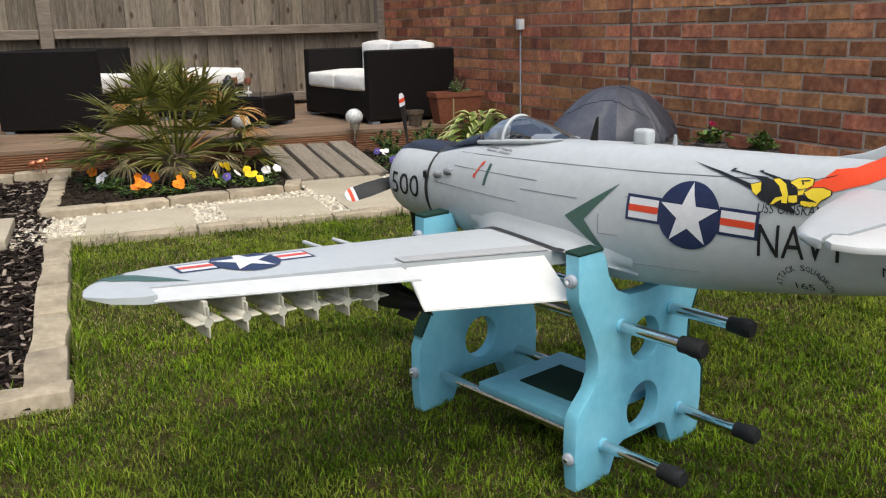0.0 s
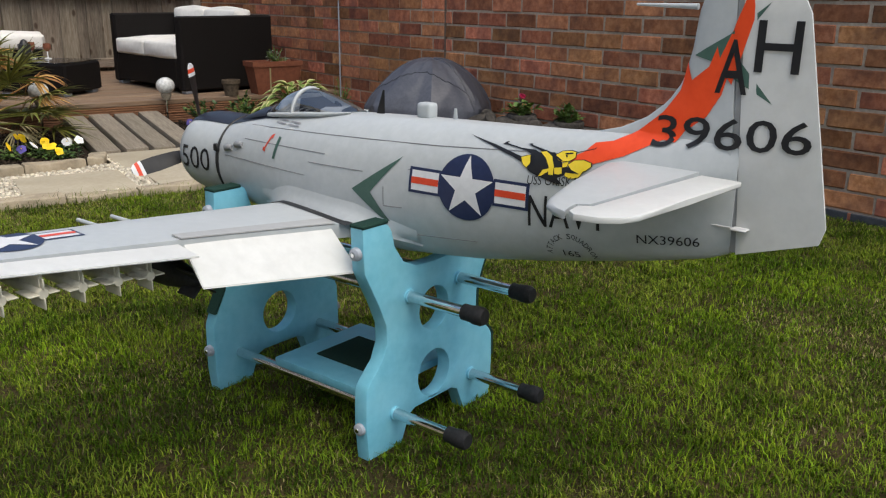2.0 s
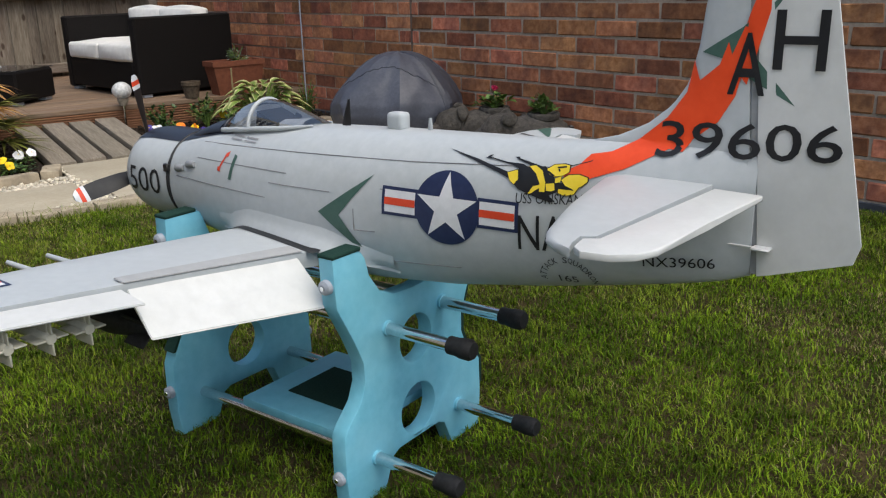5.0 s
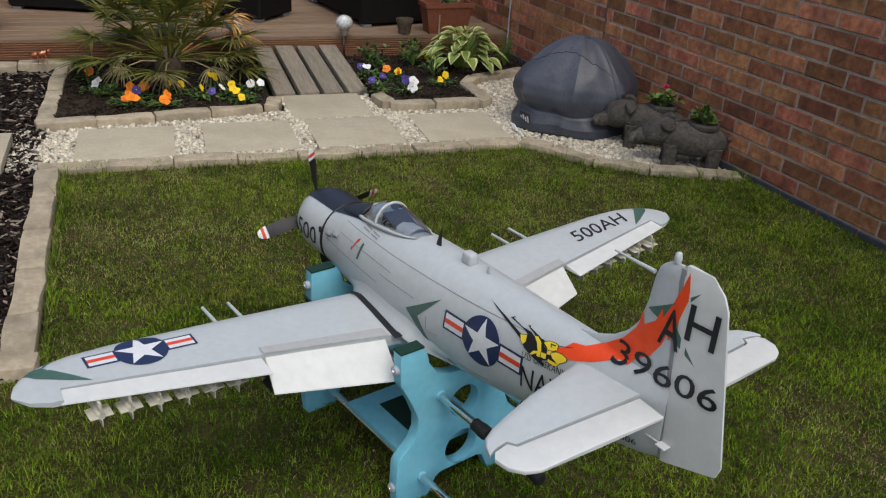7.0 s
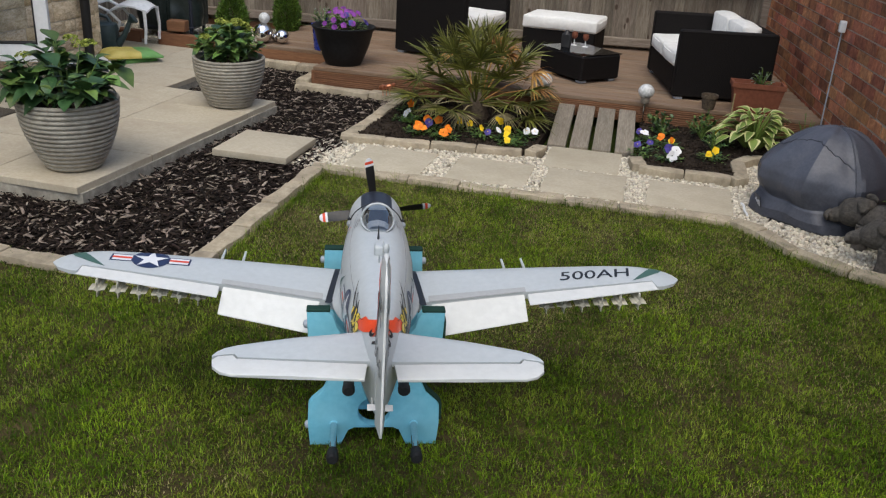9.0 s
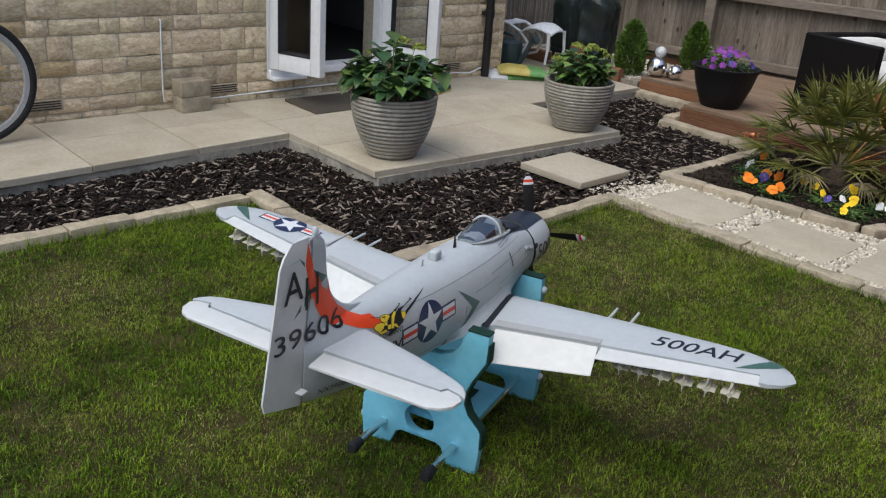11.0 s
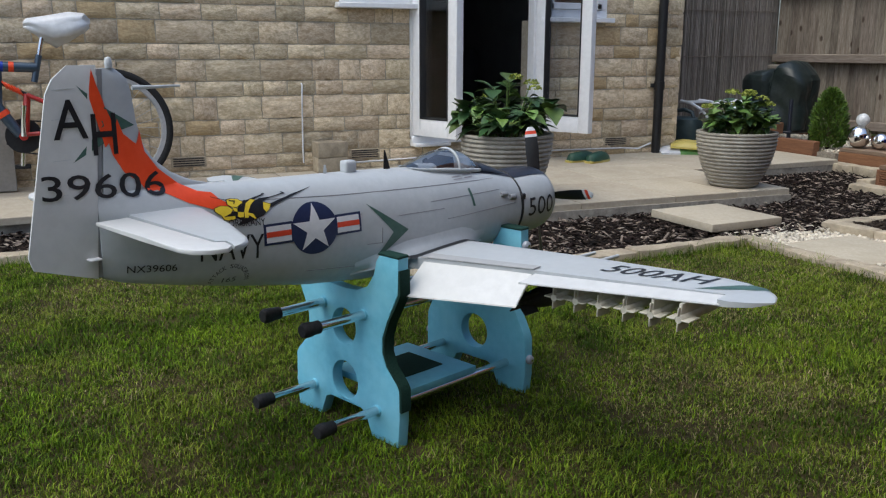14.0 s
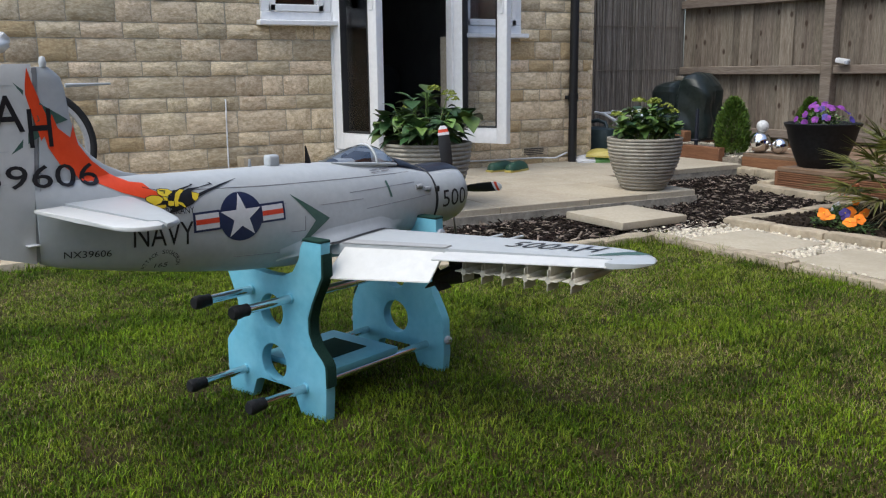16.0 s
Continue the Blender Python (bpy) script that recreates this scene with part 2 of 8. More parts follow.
M["deck_face"] = surf("deck_face", (0.17, 0.075, 0.035), (0.25, 0.12, 0.06), 30, (0.65, 0.85), bump=0.4, c2=(0.12, 0.06, 0.03), scale2=6, rand=0.12, stretch=(0.5, 6, 6))
M["sleeper"] = surf("sleeper", (0.17, 0.145, 0.11), (0.28, 0.245, 0.195), 30, (0.8, 0.95), bump=0.6, c2=(0.11, 0.092, 0.07), scale2=7, rand=0.12, stretch=(6, 0.5, 6))
M["rattan"] = surf("rattan", (0.005, 0.004, 0.004), (0.012, 0.0105, 0.010), 120, (0.55, 0.75), bump=0.9, stretch=(1, 1, 2.2), bump_dist=0.004, spec=0.12)
M["cushion"] = surf("cushion", (0.66, 0.65, 0.62), (0.74, 0.73, 0.70), 30, (0.85, 0.95), bump=0.25, c2=(0.58, 0.57, 0.54), scale2=6, amount2=0.4)
M["pot_ring"] = surf("pot_ring", (0.27, 0.25, 0.205), (0.37, 0.345, 0.29), 40, (0.5, 0.7), bump=0.15, c2=(0.17, 0.15, 0.12), scale2=8)
M["pot_black"] = surf("pot_black", (0.006, 0.006, 0.0065), (0.013, 0.013, 0.014), 50, (0.45, 0.6), bump=0.15, spec=0.25)
M["pot_blue"] = surf("pot_blue", (0.008, 0.03, 0.30), (0.012, 0.045, 0.38), 30, (0.2, 0.35), bump=0.05)
M["terracotta"] = surf("terracotta", (0.15, 0.045, 0.022), (0.21, 0.07, 0.036), 40, (0.6, 0.8), bump=0.2)
# kettle cover, one cloth: lit front and shaded sides coloured apart; seams take the darker
M["cover_lit"] = surf("cover_lit", (0.068, 0.074, 0.096), (0.095, 0.102, 0.128), 70, (0.36, 0.5), bump=0.3, c2=(0.05, 0.055, 0.072), scale2=7, amount2=0.6)
M["cover_shade_seam"] = surf("cover_shade_seam", (0.045, 0.049, 0.065), (0.064, 0.069, 0.088), 70, (0.4, 0.6), bump=0.12)
M["cover_green"] = surf("cover_green", (0.008, 0.014, 0.013), (0.02, 0.028, 0.026), 40, (0.25, 0.45), bump=0.3)
M["stone_grey"] = surf("stone_grey", (0.05, 0.044, 0.038), (0.12, 0.108, 0.094), 70, (0.8, 0.95), bump=0.8, c2=(0.035, 0.032, 0.028), scale2=14, bump_dist=0.012)
M["steel_ball"] = surf("steel_ball", (0.78, 0.78, 0.78), (0.82, 0.82, 0.82), 30, (0.03, 0.08), metal=1.0, bump=0.0)
M["crackle"] = surf("crackle", (0.42, 0.43, 0.43), (0.68, 0.69, 0.68), 60, (0.15, 0.3), bump=0.5, coat=0.5)
M["leaf_dark"] = surf("leaf_dark", (0.022, 0.055, 0.018), (0.045, 0.10, 0.03), 18, (0.35, 0.5), bump=0.2, island=0.45)
M["leaf_mid"] = surf("leaf_mid", (0.06, 0.115, 0.024), (0.12, 0.19, 0.04), 18, (0.4, 0.55), bump=0.2, island=0.45)
M["leaf_box"] = surf("leaf_box", (0.055, 0.11, 0.012), (0.115, 0.19, 0.025), 18, (0.45, 0.6), bump=0.2, island=0.5)
M["hosta"] = surf("hosta", (0.13, 0.20, 0.04), (0.19, 0.27, 0.055), 12, (0.4, 0.55), bump=0.2, island=0.2)
M["hosta_edge"] = surf("hosta_edge", (0.42, 0.42, 0.17), (0.55, 0.54, 0.26), 12, (0.4, 0.55), bump=0.2, island=0.15)
M["palm_leaf"] = surf("palm_leaf", (0.070, 0.082, 0.012), (0.175, 0.172, 0.034), 10, (0.4, 0.55), bump=0.2, island=0.45)
M["palm_brown"] = surf("palm_brown", (0.28, 0.12, 0.03), (0.42, 0.24, 0.075), 10, (0.55, 0.7), bump=0.2, island=0.4)
M["palm_pale"] = surf("palm_pale", (0.26, 0.21, 0.10), (0.38, 0.32, 0.17), 10, (0.55, 0.7), bump=0.2, island=0.3)
M["trunk"] = surf("trunk", (0.05, 0.035, 0.022), (0.12, 0.09, 0.06), 60, (0.85, 0.95), bump=0.8)
M["petal_orange"] = surf("petal_orange", (0.75, 0.19, 0.008), (0.85, 0.26, 0.015), 30, (0.6, 0.75), bump=0.1, island=0.15)
M["petal_yellow"] = surf("petal_yellow", (0.78, 0.52, 0.01), (0.85, 0.6, 0.02), 30, (0.6, 0.75), bump=0.1, island=0.12)
M["petal_white"] = surf("petal_white", (0.72, 0.72, 0.74), (0.8, 0.8, 0.82), 30, (0.6, 0.75), bump=0.1)
M["petal_violet"] = surf("petal_violet", (0.035, 0.02, 0.14), (0.09, 0.06, 0.28), 30, (0.6, 0.75), bump=0.1, island=0.3)
M["petal_purple"] = surf("petal_purple", (0.12, 0.018, 0.17), (0.23, 0.045, 0.28), 30, (0.6, 0.75), bump=0.1, island=0.3)
M["petal_pink"] = surf("petal_pink", (0.62, 0.03, 0.11), (0.72, 0.06, 0.17), 30, (0.6, 0.75), bump=0.1, island=0.2)
M["petal_lime"] = surf("petal_lime", (0.20, 0.25, 0.035), (0.30, 0.33, 0.06), 40, (0.6, 0.8), bump=0.2, island=0.2)
M["copper"] = surf("copper", (0.42, 0.14, 0.07), (0.55, 0.22, 0.12), 40, (0.25, 0.4), metal=0.8, bump=0.1)
M["tyre"] = surf("tyre", (0.014, 0.014, 0.015), (0.024, 0.024, 0.025), 120, (0.7, 0.85), bump=0.5, spec=0.2)
M["bike_metal"] = surf("bike_metal", (0.46, 0.47, 0.48), (0.56, 0.57, 0.58), 80, (0.25, 0.4), metal=0.5, bump=0.02)
M["bike_blue"] = surf("bike_blue", (0.045, 0.07, 0.10), (0.06, 0.09, 0.125), 60, (0.25, 0.4), metal=0.4, bump=0.02, coat=0.4)
M["bike_red"] = surf("bike_red", (0.36, 0.022, 0.018), (0.42, 0.03, 0.022), 60, (0.25, 0.4), bump=0.02, coat=0.4)
M["bag_green"] = surf("bag_green", (0.10, 0.26, 0.07), (0.17, 0.36, 0.11), 14, (0.3, 0.5), bump=0.3)
M["bag_yellow"] = surf("bag_yellow", (0.46, 0.37, 0.08), (0.56, 0.47, 0.14), 14, (0.3, 0.5), bump=0.3)
M["white_plastic"] = surf("white_plastic", (0.62, 0.63, 0.64), (0.72, 0.73, 0.74), 30, (0.3, 0.5), bump=0.08, c2=(0.5, 0.51, 0.52), scale2=5)
M["dark_teal"] = surf("dark_teal", (0.02, 0.035, 0.04), (0.032, 0.05, 0.055), 30, (0.4, 0.55), bump=0.08)
M["clog"] = surf("clog", (0.02, 0.06, 0.04), (0.03, 0.085, 0.055), 30, (0.4, 0.6), bump=0.08)
M["mat_brown"] = surf("mat_brown", (0.05, 0.042, 0.032), (0.11, 0.095, 0.075), 120, (0.9, 0.97), bump=0.8, spec=0.1)


# ---- mesh helpers ----
def finish(name, bm, material=None, smooth=None):
    bmesh.ops.recalc_face_normals(bm, faces=bm.faces)
    me = bpy.data.meshes.new(name)
    bm.to_mesh(me)
    bm.free()
    if material:
        for m in material if isinstance(material, (list, tuple)) else (material,):
            me.materials.append(m)
    if smooth is not None:
        me.shade_smooth()
        me.set_sharp_from_angle(angle=radians(smooth))
    return me


def part(name, bm, material, parent, label="", smooth=40, at=None):
    """Links a bmesh as one mesh object under a thing or a part."""
    ob = new(name, finish(name, bm, material, smooth))
    ob.parent = parent
    if at is not None:
        ob.matrix_basis = at
    if label:
        ob["label"] = label
    return ob


def thing(name, label, category, at=None, group="", kind=""):
    ob = new(name)
    ob.empty_display_size = 0.05
    if at is not None:
        ob.matrix_basis = at
    return tagged(ob, label, category, group, kind)


def solid(name, bm, material, label, category, at=None, group="", kind="", smooth=40):
    ob = new(name, finish(name, bm, material, smooth))
    if at is not None:
        ob.matrix_basis = at
    return tagged(ob, label, category, group, kind)


def slab_bm(x0, y0, z0, x1, y1, z1, bevel=0.0, seg=1, into=None, m=None, mi=0):
    """A box between two corners, its edges bevelled."""
    b = bmesh.new()
    g = bmesh.ops.create_cube(b, size=1)
    for v in g["verts"]:
        v.co = Vector(((x0 + x1) / 2 + v.co.x * (x1 - x0), (y0 + y1) / 2 + v.co.y * (y1 - y0), (z0 + z1) / 2 + v.co.z * (z1 - z0)))
    if bevel:
        bmesh.ops.bevel(b, geom=b.edges[:], offset=bevel, segments=seg, affect="EDGES", profile=0.6)
    if m is not None:
        b.transform(m)
    for f in b.faces:
        f.material_index = mi
    return merge(into, b)


def merge(into, b):
    if into is None:
        return b
    me = bpy.data.meshes.new("tmp")
    b.to_mesh(me)
    b.free()
    into.from_mesh(me)
    bpy.data.meshes.remove(me)
    return into


def lathe(profile, n=32, into=None, m=None, mi=0, cap=True):
    """Profile of (radius, height) turned about z."""
    b = bmesh.new()
    rings = []
    for r, z in profile:
        if r < 1e-6:
            rings.append([b.verts.new((0, 0, z))])
        else:
            rings.append([b.verts.new((r * math.cos(2 * math.pi * i / n), r * math.sin(2 * math.pi * i / n), z)) for i in range(n)])
    for a, c in zip(rings, rings[1:]):
        for i in range(n):
            j = (i + 1) % n
            if len(a) == 1 and len(c) == 1:
                continue
            if len(a) == 1:
                b.faces.new((a[0], c[i], c[j]))
            elif len(c) == 1:
                b.faces.new((a[i], a[j], c[0]))
            else:
                b.faces.new((a[i], a[j], c[j], c[i]))
    if cap:
        for ring in (rings[0], rings[-1]):
            if len(ring) > 2:
                b.faces.new(ring)
    if m is not None:
        b.transform(m)
    for f in b.faces:
        f.material_index = mi
    return merge(into, b)


def tube(points, radius, n=10, into=None, mi=0, closed=False):
    """A round tube along points; radius a number or one for each point."""
    b = bmesh.new()
    pts = [Vector(p) for p in points]
    rad = radius if isinstance(radius, (list, tuple)) else [radius] * len(pts)
    rings = []
    up = None
    for i, p in enumerate(pts):
        a = pts[(i - 1) % len(pts)] if closed or i else p
        c = pts[(i + 1) % len(pts)] if closed or i < len(pts) - 1 else p
        d = (c - a).normalized()
        if up is None:
            up = d.orthogonal().normalized()
        up = (up - d * up.dot(d)).normalized()
        side = d.cross(up)
        rings.append([b.verts.new(p + rad[i] * (up * math.cos(2 * math.pi * k / n) + side * math.sin(2 * math.pi * k / n))) for k in range(n)])
    pairs = list(zip(rings, rings[1:])) + ([(rings[-1], rings[0])] if closed else [])
    for a, c in pairs:
        for k in range(n):
            b.faces.new((a[k], a[(k + 1) % n], c[(k + 1) % n], c[k]))
    if not closed:
        b.faces.new(rings[0])
        b.faces.new(rings[-1])
    for f in b.faces:
        f.material_index = mi
    return merge(into, b)


def loft(rings, into=None, mi=0, caps=True, closed=True):
    b = bmesh.new()
    vs = [[b.verts.new(p) for p in ring] for ring in rings]
    n = len(vs[0])
    for a, c in zip(vs, vs[1:]):
        for k in range(n if closed else n - 1):
            b.faces.new((a[k], a[(k + 1) % n], c[(k + 1) % n], c[k]))
    if caps:
        b.faces.new(vs[0])
        b.faces.new(vs[-1])
    for f in b.faces:
        f.material_index = mi
    return merge(into, b)


def prism(outline, z0, z1, into=None, m=None, mi=0, bevel=0.0):
    """An outline of (x, y) raised from z0 to z1."""
    b = bmesh.new()
    lo = [b.verts.new((x, y, z0)) for x, y in outline]
    f = b.faces.new(lo)
    r = bmesh.ops.extrude_face_region(b, geom=[f])
    for v in r["geom"]:
        if isinstance(v, bmesh.types.BMVert):
            v.co.z = z1
    if bevel:
        es = [e for e in b.edges if abs(e.verts[0].co.z - e.verts[1].co.z) < 1e-6]
        bmesh.ops.bevel(b, geom=es, offset=bevel, segments=2, affect="EDGES", profile=0.6)
    if m is not None:
        b.transform(m)
    for f in b.faces:
        f.material_index = mi
    return merge(into, b)


def mesh_of(name, verts, faces, material, smooth=None, mats=None):
    me = bpy.data.meshes.new(name)
    me.from_pydata(verts, [], faces)
    for m in material if isinstance(material, (list, tuple)) else (material,):
        me.materials.append(m)
    if mats is not None:
        me.polygons.foreach_set("material_index", mats)
    if smooth is not None:
        me.shade_smooth()
        me.set_sharp_from_angle(angle=radians(smooth))
    me.update()
    return me


def along(a, b_, t):
    return a + (b_ - a) * t


# ---- model aeroplane on its stand ----
def interp(table, v):
    """Smooth steps between rows (v, a, b, c ...), v falling or rising."""
    rows = sorted(table)
    if v <= rows[0][0]:
        return rows[0][1:]
    if v >= rows[-1][0]:
        return rows[-1][1:]
    for lo, hi in zip(rows, rows[1:]):
        if lo[0] <= v <= hi[0]:
            t = (v - lo[0]) / (hi[0] - lo[0])
            return tuple(a + (c - a) * t for a, c in zip(lo[1:], hi[1:]))


# along the fuselage: y, top, bottom, half width
FUS = [(0.387, 0.086, -0.083, 0.084), (0.34, 0.097, -0.091, 0.087), (0.27, 0.110, -0.100, 0.093), (0.18, 0.119, -0.109, 0.099),
       (0.05, 0.130, -0.114, 0.103), (-0.10, 0.137, -0.110, 0.099), (-0.25, 0.142, -0.094, 0.086), (-0.40, 0.147, -0.068, 0.069),
       (-0.50, 0.153, -0.048, 0.053), (-0.58, 0.158, -0.031, 0.038), (-0.65, 0.163, -0.014, 0.022), (-0.684, 0.164, 0.0, 0.012)]
POWER = 2.25
# leading edge of the fin: z, y; and the hinge line
FIN_LE = [(0.150, -0.455), (0.160, -0.495), (0.178, -0.535), (0.205, -0.568), (0.235, -0.588), (0.28, -0.598), (0.33, -0.603), (0.355, -0.610), (0.372, -0.630)]


def hinge_y(z):
    return -0.684 + (z - 0.0) * 0.078


def fus_x(y, z):
    top, bot, w = interp(FUS, y)
    c, h = (top + bot) / 2, (top - bot) / 2
    k = min(1.0, abs((z - c) / h))
    return w * (1 - k**POWER) ** (1 / POWER)


def fin_x(y, z):
    if z < 0.12 or y > interp(FIN_LE, max(z, 0.15))[0]:
        return 0.0
    le = interp(FIN_LE, max(z, 0.15))[0]
    if y > hinge_y(z):
        t = (le - y) / max(0.01, le - hinge_y(z))
        return (0.0115 - 0.004 * (z - 0.15) / 0.22) * math.sqrt(min(1, t * 2.2 + 0.02))
    return 0.0105 - 0.0075 * min(1, (hinge_y(z) - y) / 0.12)


def side_x(y, z):
    if y < hinge_y(z) - 0.003:
        return fin_x(y, z)
    return max(fus_x(y, z), fin_x(y, z))


plane = thing("model_aeroplane", "large grey foam model propeller warplane with white flaps and star markings", "model aeroplane",
              pose(1.003, -2.3005, 0.460, 0.41, 0.8, 19.7))

# fuselage
rings = []
N = 40
for i in range(58):
    y = 0.387 - (0.387 + 0.684) * i / 57
    top, bot, w = interp(FUS, y)
    c, h = (top + bot) / 2, (top - bot) / 2
    ring = []
    for k in range(N):
        a = 2 * math.pi * k / N
        ca, sa = math.cos(a), math.sin(a)
        ring.append((w * math.copysign(abs(ca) ** (2 / POWER), ca), y, c + h * math.copysign(abs(sa) ** (2 / POWER), sa)))
    rings.append(ring)
fuselage = part("fuselage", loft(rings), M["plane_grey"], plane, smooth=60)
# cowling with its open front
part("cowling", lathe([(0.0, -0.07), (0.045, -0.068), (0.056, -0.06), (0.060, -0.018), (0.064, -0.004), (0.070, 0.0), (0.077, -0.006), (0.083, -0.022), (0.087, -0.045), (0.0885, -0.07), (0.0885, -0.149), (0.084, -0.150)], 44,
     m=pose(0, 0.538, 0.002, -90, 0, 0)), M["plane_grey"], plane, "grey round engine cowling, open in front", smooth=45)
part("engine", lathe([(0.0, 0.0), (0.05, 0.0), (0.055, 0.012), (0.03, 0.02), (0.02, 0.035), (0.0, 0.036)], 24, m=pose(0, 0.475, 0.002, -90, 0, 0)), M["black_plastic"], plane, smooth=30)
part("cowl_gap", tube([(0.0865 * math.cos(a), 0.387, 0.002 + 0.0865 * math.sin(a)) for a in [2 * math.pi * k / 48 for k in range(48)]], 0.0035, 8, closed=True), M["black_plastic"], plane, smooth=60)


def project(bm, side, offset=0.0013, fn=None):
    """A flat drawing with u along the flight path seen from that side, v up, laid on the skin. u is already y."""
    fn = fn or side_x
    for v in bm.verts:
        y, z = v.co.x, v.co.y
        lift = 0.0 if fn is side_x else 0.0
        v.co = Vector((side * (fn(y, z) + offset), y, z + lift))
    return bm


def chop(bm, step=0.012):
    """Cuts a flat drawing into small cells, so that it can bend."""
    for axis in (0, 1):
        lo, hi = min(v.co[axis] for v in bm.verts), max(v.co[axis] for v in bm.verts)
        p = math.ceil(lo / step) * step
        while p < hi:
            co, no = [0, 0, 0], [0, 0, 0]
            co[axis], no[axis] = p, 1
            bmesh.ops.bisect_plane(bm, geom=bm.verts[:] + bm.edges[:] + bm.faces[:], plane_co=co, plane_no=no)
            p += step
    return bm


def flat(outline):
    bm = bmesh.new()
    vs = [bm.verts.new((x, y, 0)) for x, y in outline]
    es = [bm.edges.new((a, b)) for a, b in zip(vs, vs[1:] + vs[:1])]
    bmesh.ops.triangle_fill(bm, use_beauty=True, edges=es)
    return bm


def lettering(text, x0, y0, x1, y1, bold=0.0):
    """Flat built-in letters stretched to fill a rectangle."""
    cu = bpy.data.curves.new("text", "FONT")
    cu.body = text
    cu.offset = bold
    cu.resolution_u = 3
    ob = bpy.data.objects.new("text", cu)
    scene.collection.objects.link(ob)
    bpy.context.view_layer.update()
    me = bpy.data.meshes.new_from_object(ob.evaluated_get(bpy.context.evaluated_depsgraph_get()))
    bpy.data.objects.remove(ob)
    bpy.data.curves.remove(cu)
    bm = bmesh.new()
    bm.from_mesh(me)
    bpy.data.meshes.remove(me)
    bmesh.ops.remove_doubles(bm, verts=bm.verts, dist=1e-5)
    xs, ys = [v.co.x for v in bm.verts], [v.co.y for v in bm.verts]
    for v in bm.verts:
        v.co = Vector((x0 + (v.co.x - min(xs)) / (max(xs) - min(xs)) * (x1 - x0), y0 + (v.co.y - min(ys)) / (max(ys) - min(ys)) * (y1 - y0), 0))
    return bm


def circle(cx, cy, r, n=40, sy=1.0):
    return [(cx + r * math.cos(2 * math.pi * k / n), cy + sy * r * math.sin(2 * math.pi * k / n)) for k in range(n)]


def star(cx, cy, r, turn=90.0):
    return [(cx + (r if k % 2 == 0 else r * 0.382) * math.cos(radians(turn + 36 * k)), cy + (r if k % 2 == 0 else r * 0.382) * math.sin(radians(turn + 36 * k))) for k in range(10)]


def rect(x0, y0, x1, y1):
    return [(x0, y0), (x1, y0), (x1, y1), (x0, y1)]


def insignia(lay, cx, cy, r, flip, parent):
    """Star in a navy disc with red and white bars, drawn in the plane and handed to lay(bm, height)."""
    b = 0.31 * r
    for s in (-1, 1):
        x0, x1 = sorted((cx + s * 0.93 * r, cx + s * 2.12 * r))
        part("bar_border", lay(chop(flat(rect(x0, cy - b - 0.09 * r, x1, cy + b + 0.09 * r))), 0.0010), M["navy"], parent, smooth=60)
        x0, x1 = sorted((cx + s * 1.0 * r, cx + s * 2.02 * r))
        part("white_bar", lay(chop(flat(rect(x0, cy - b, x1, cy + b))), 0.0015), M["white_mark"], parent, smooth=60)
        part("red_bar", lay(chop(flat(rect(x0, cy - b * 0.33, x1, cy + b * 0.33))), 0.0020), M["red_mark"], parent, smooth=60)
    part("disc", lay(chop(flat(circle(cx, cy, r))), 0.0018), M["navy"], parent, smooth=60)
    part("star", lay(chop(flat(star(cx, cy, r * 0.97, 90))), 0.0024), M["white_mark"], parent, smooth=60)


def cowl_x(y, z):
    r = 0.0885 if y < 0.468 else 0.0885 - 0.0055 * ((y - 0.468) / 0.045) ** 2
    return math.sqrt(max(1e-6, r * r - (z - 0.002) ** 2))


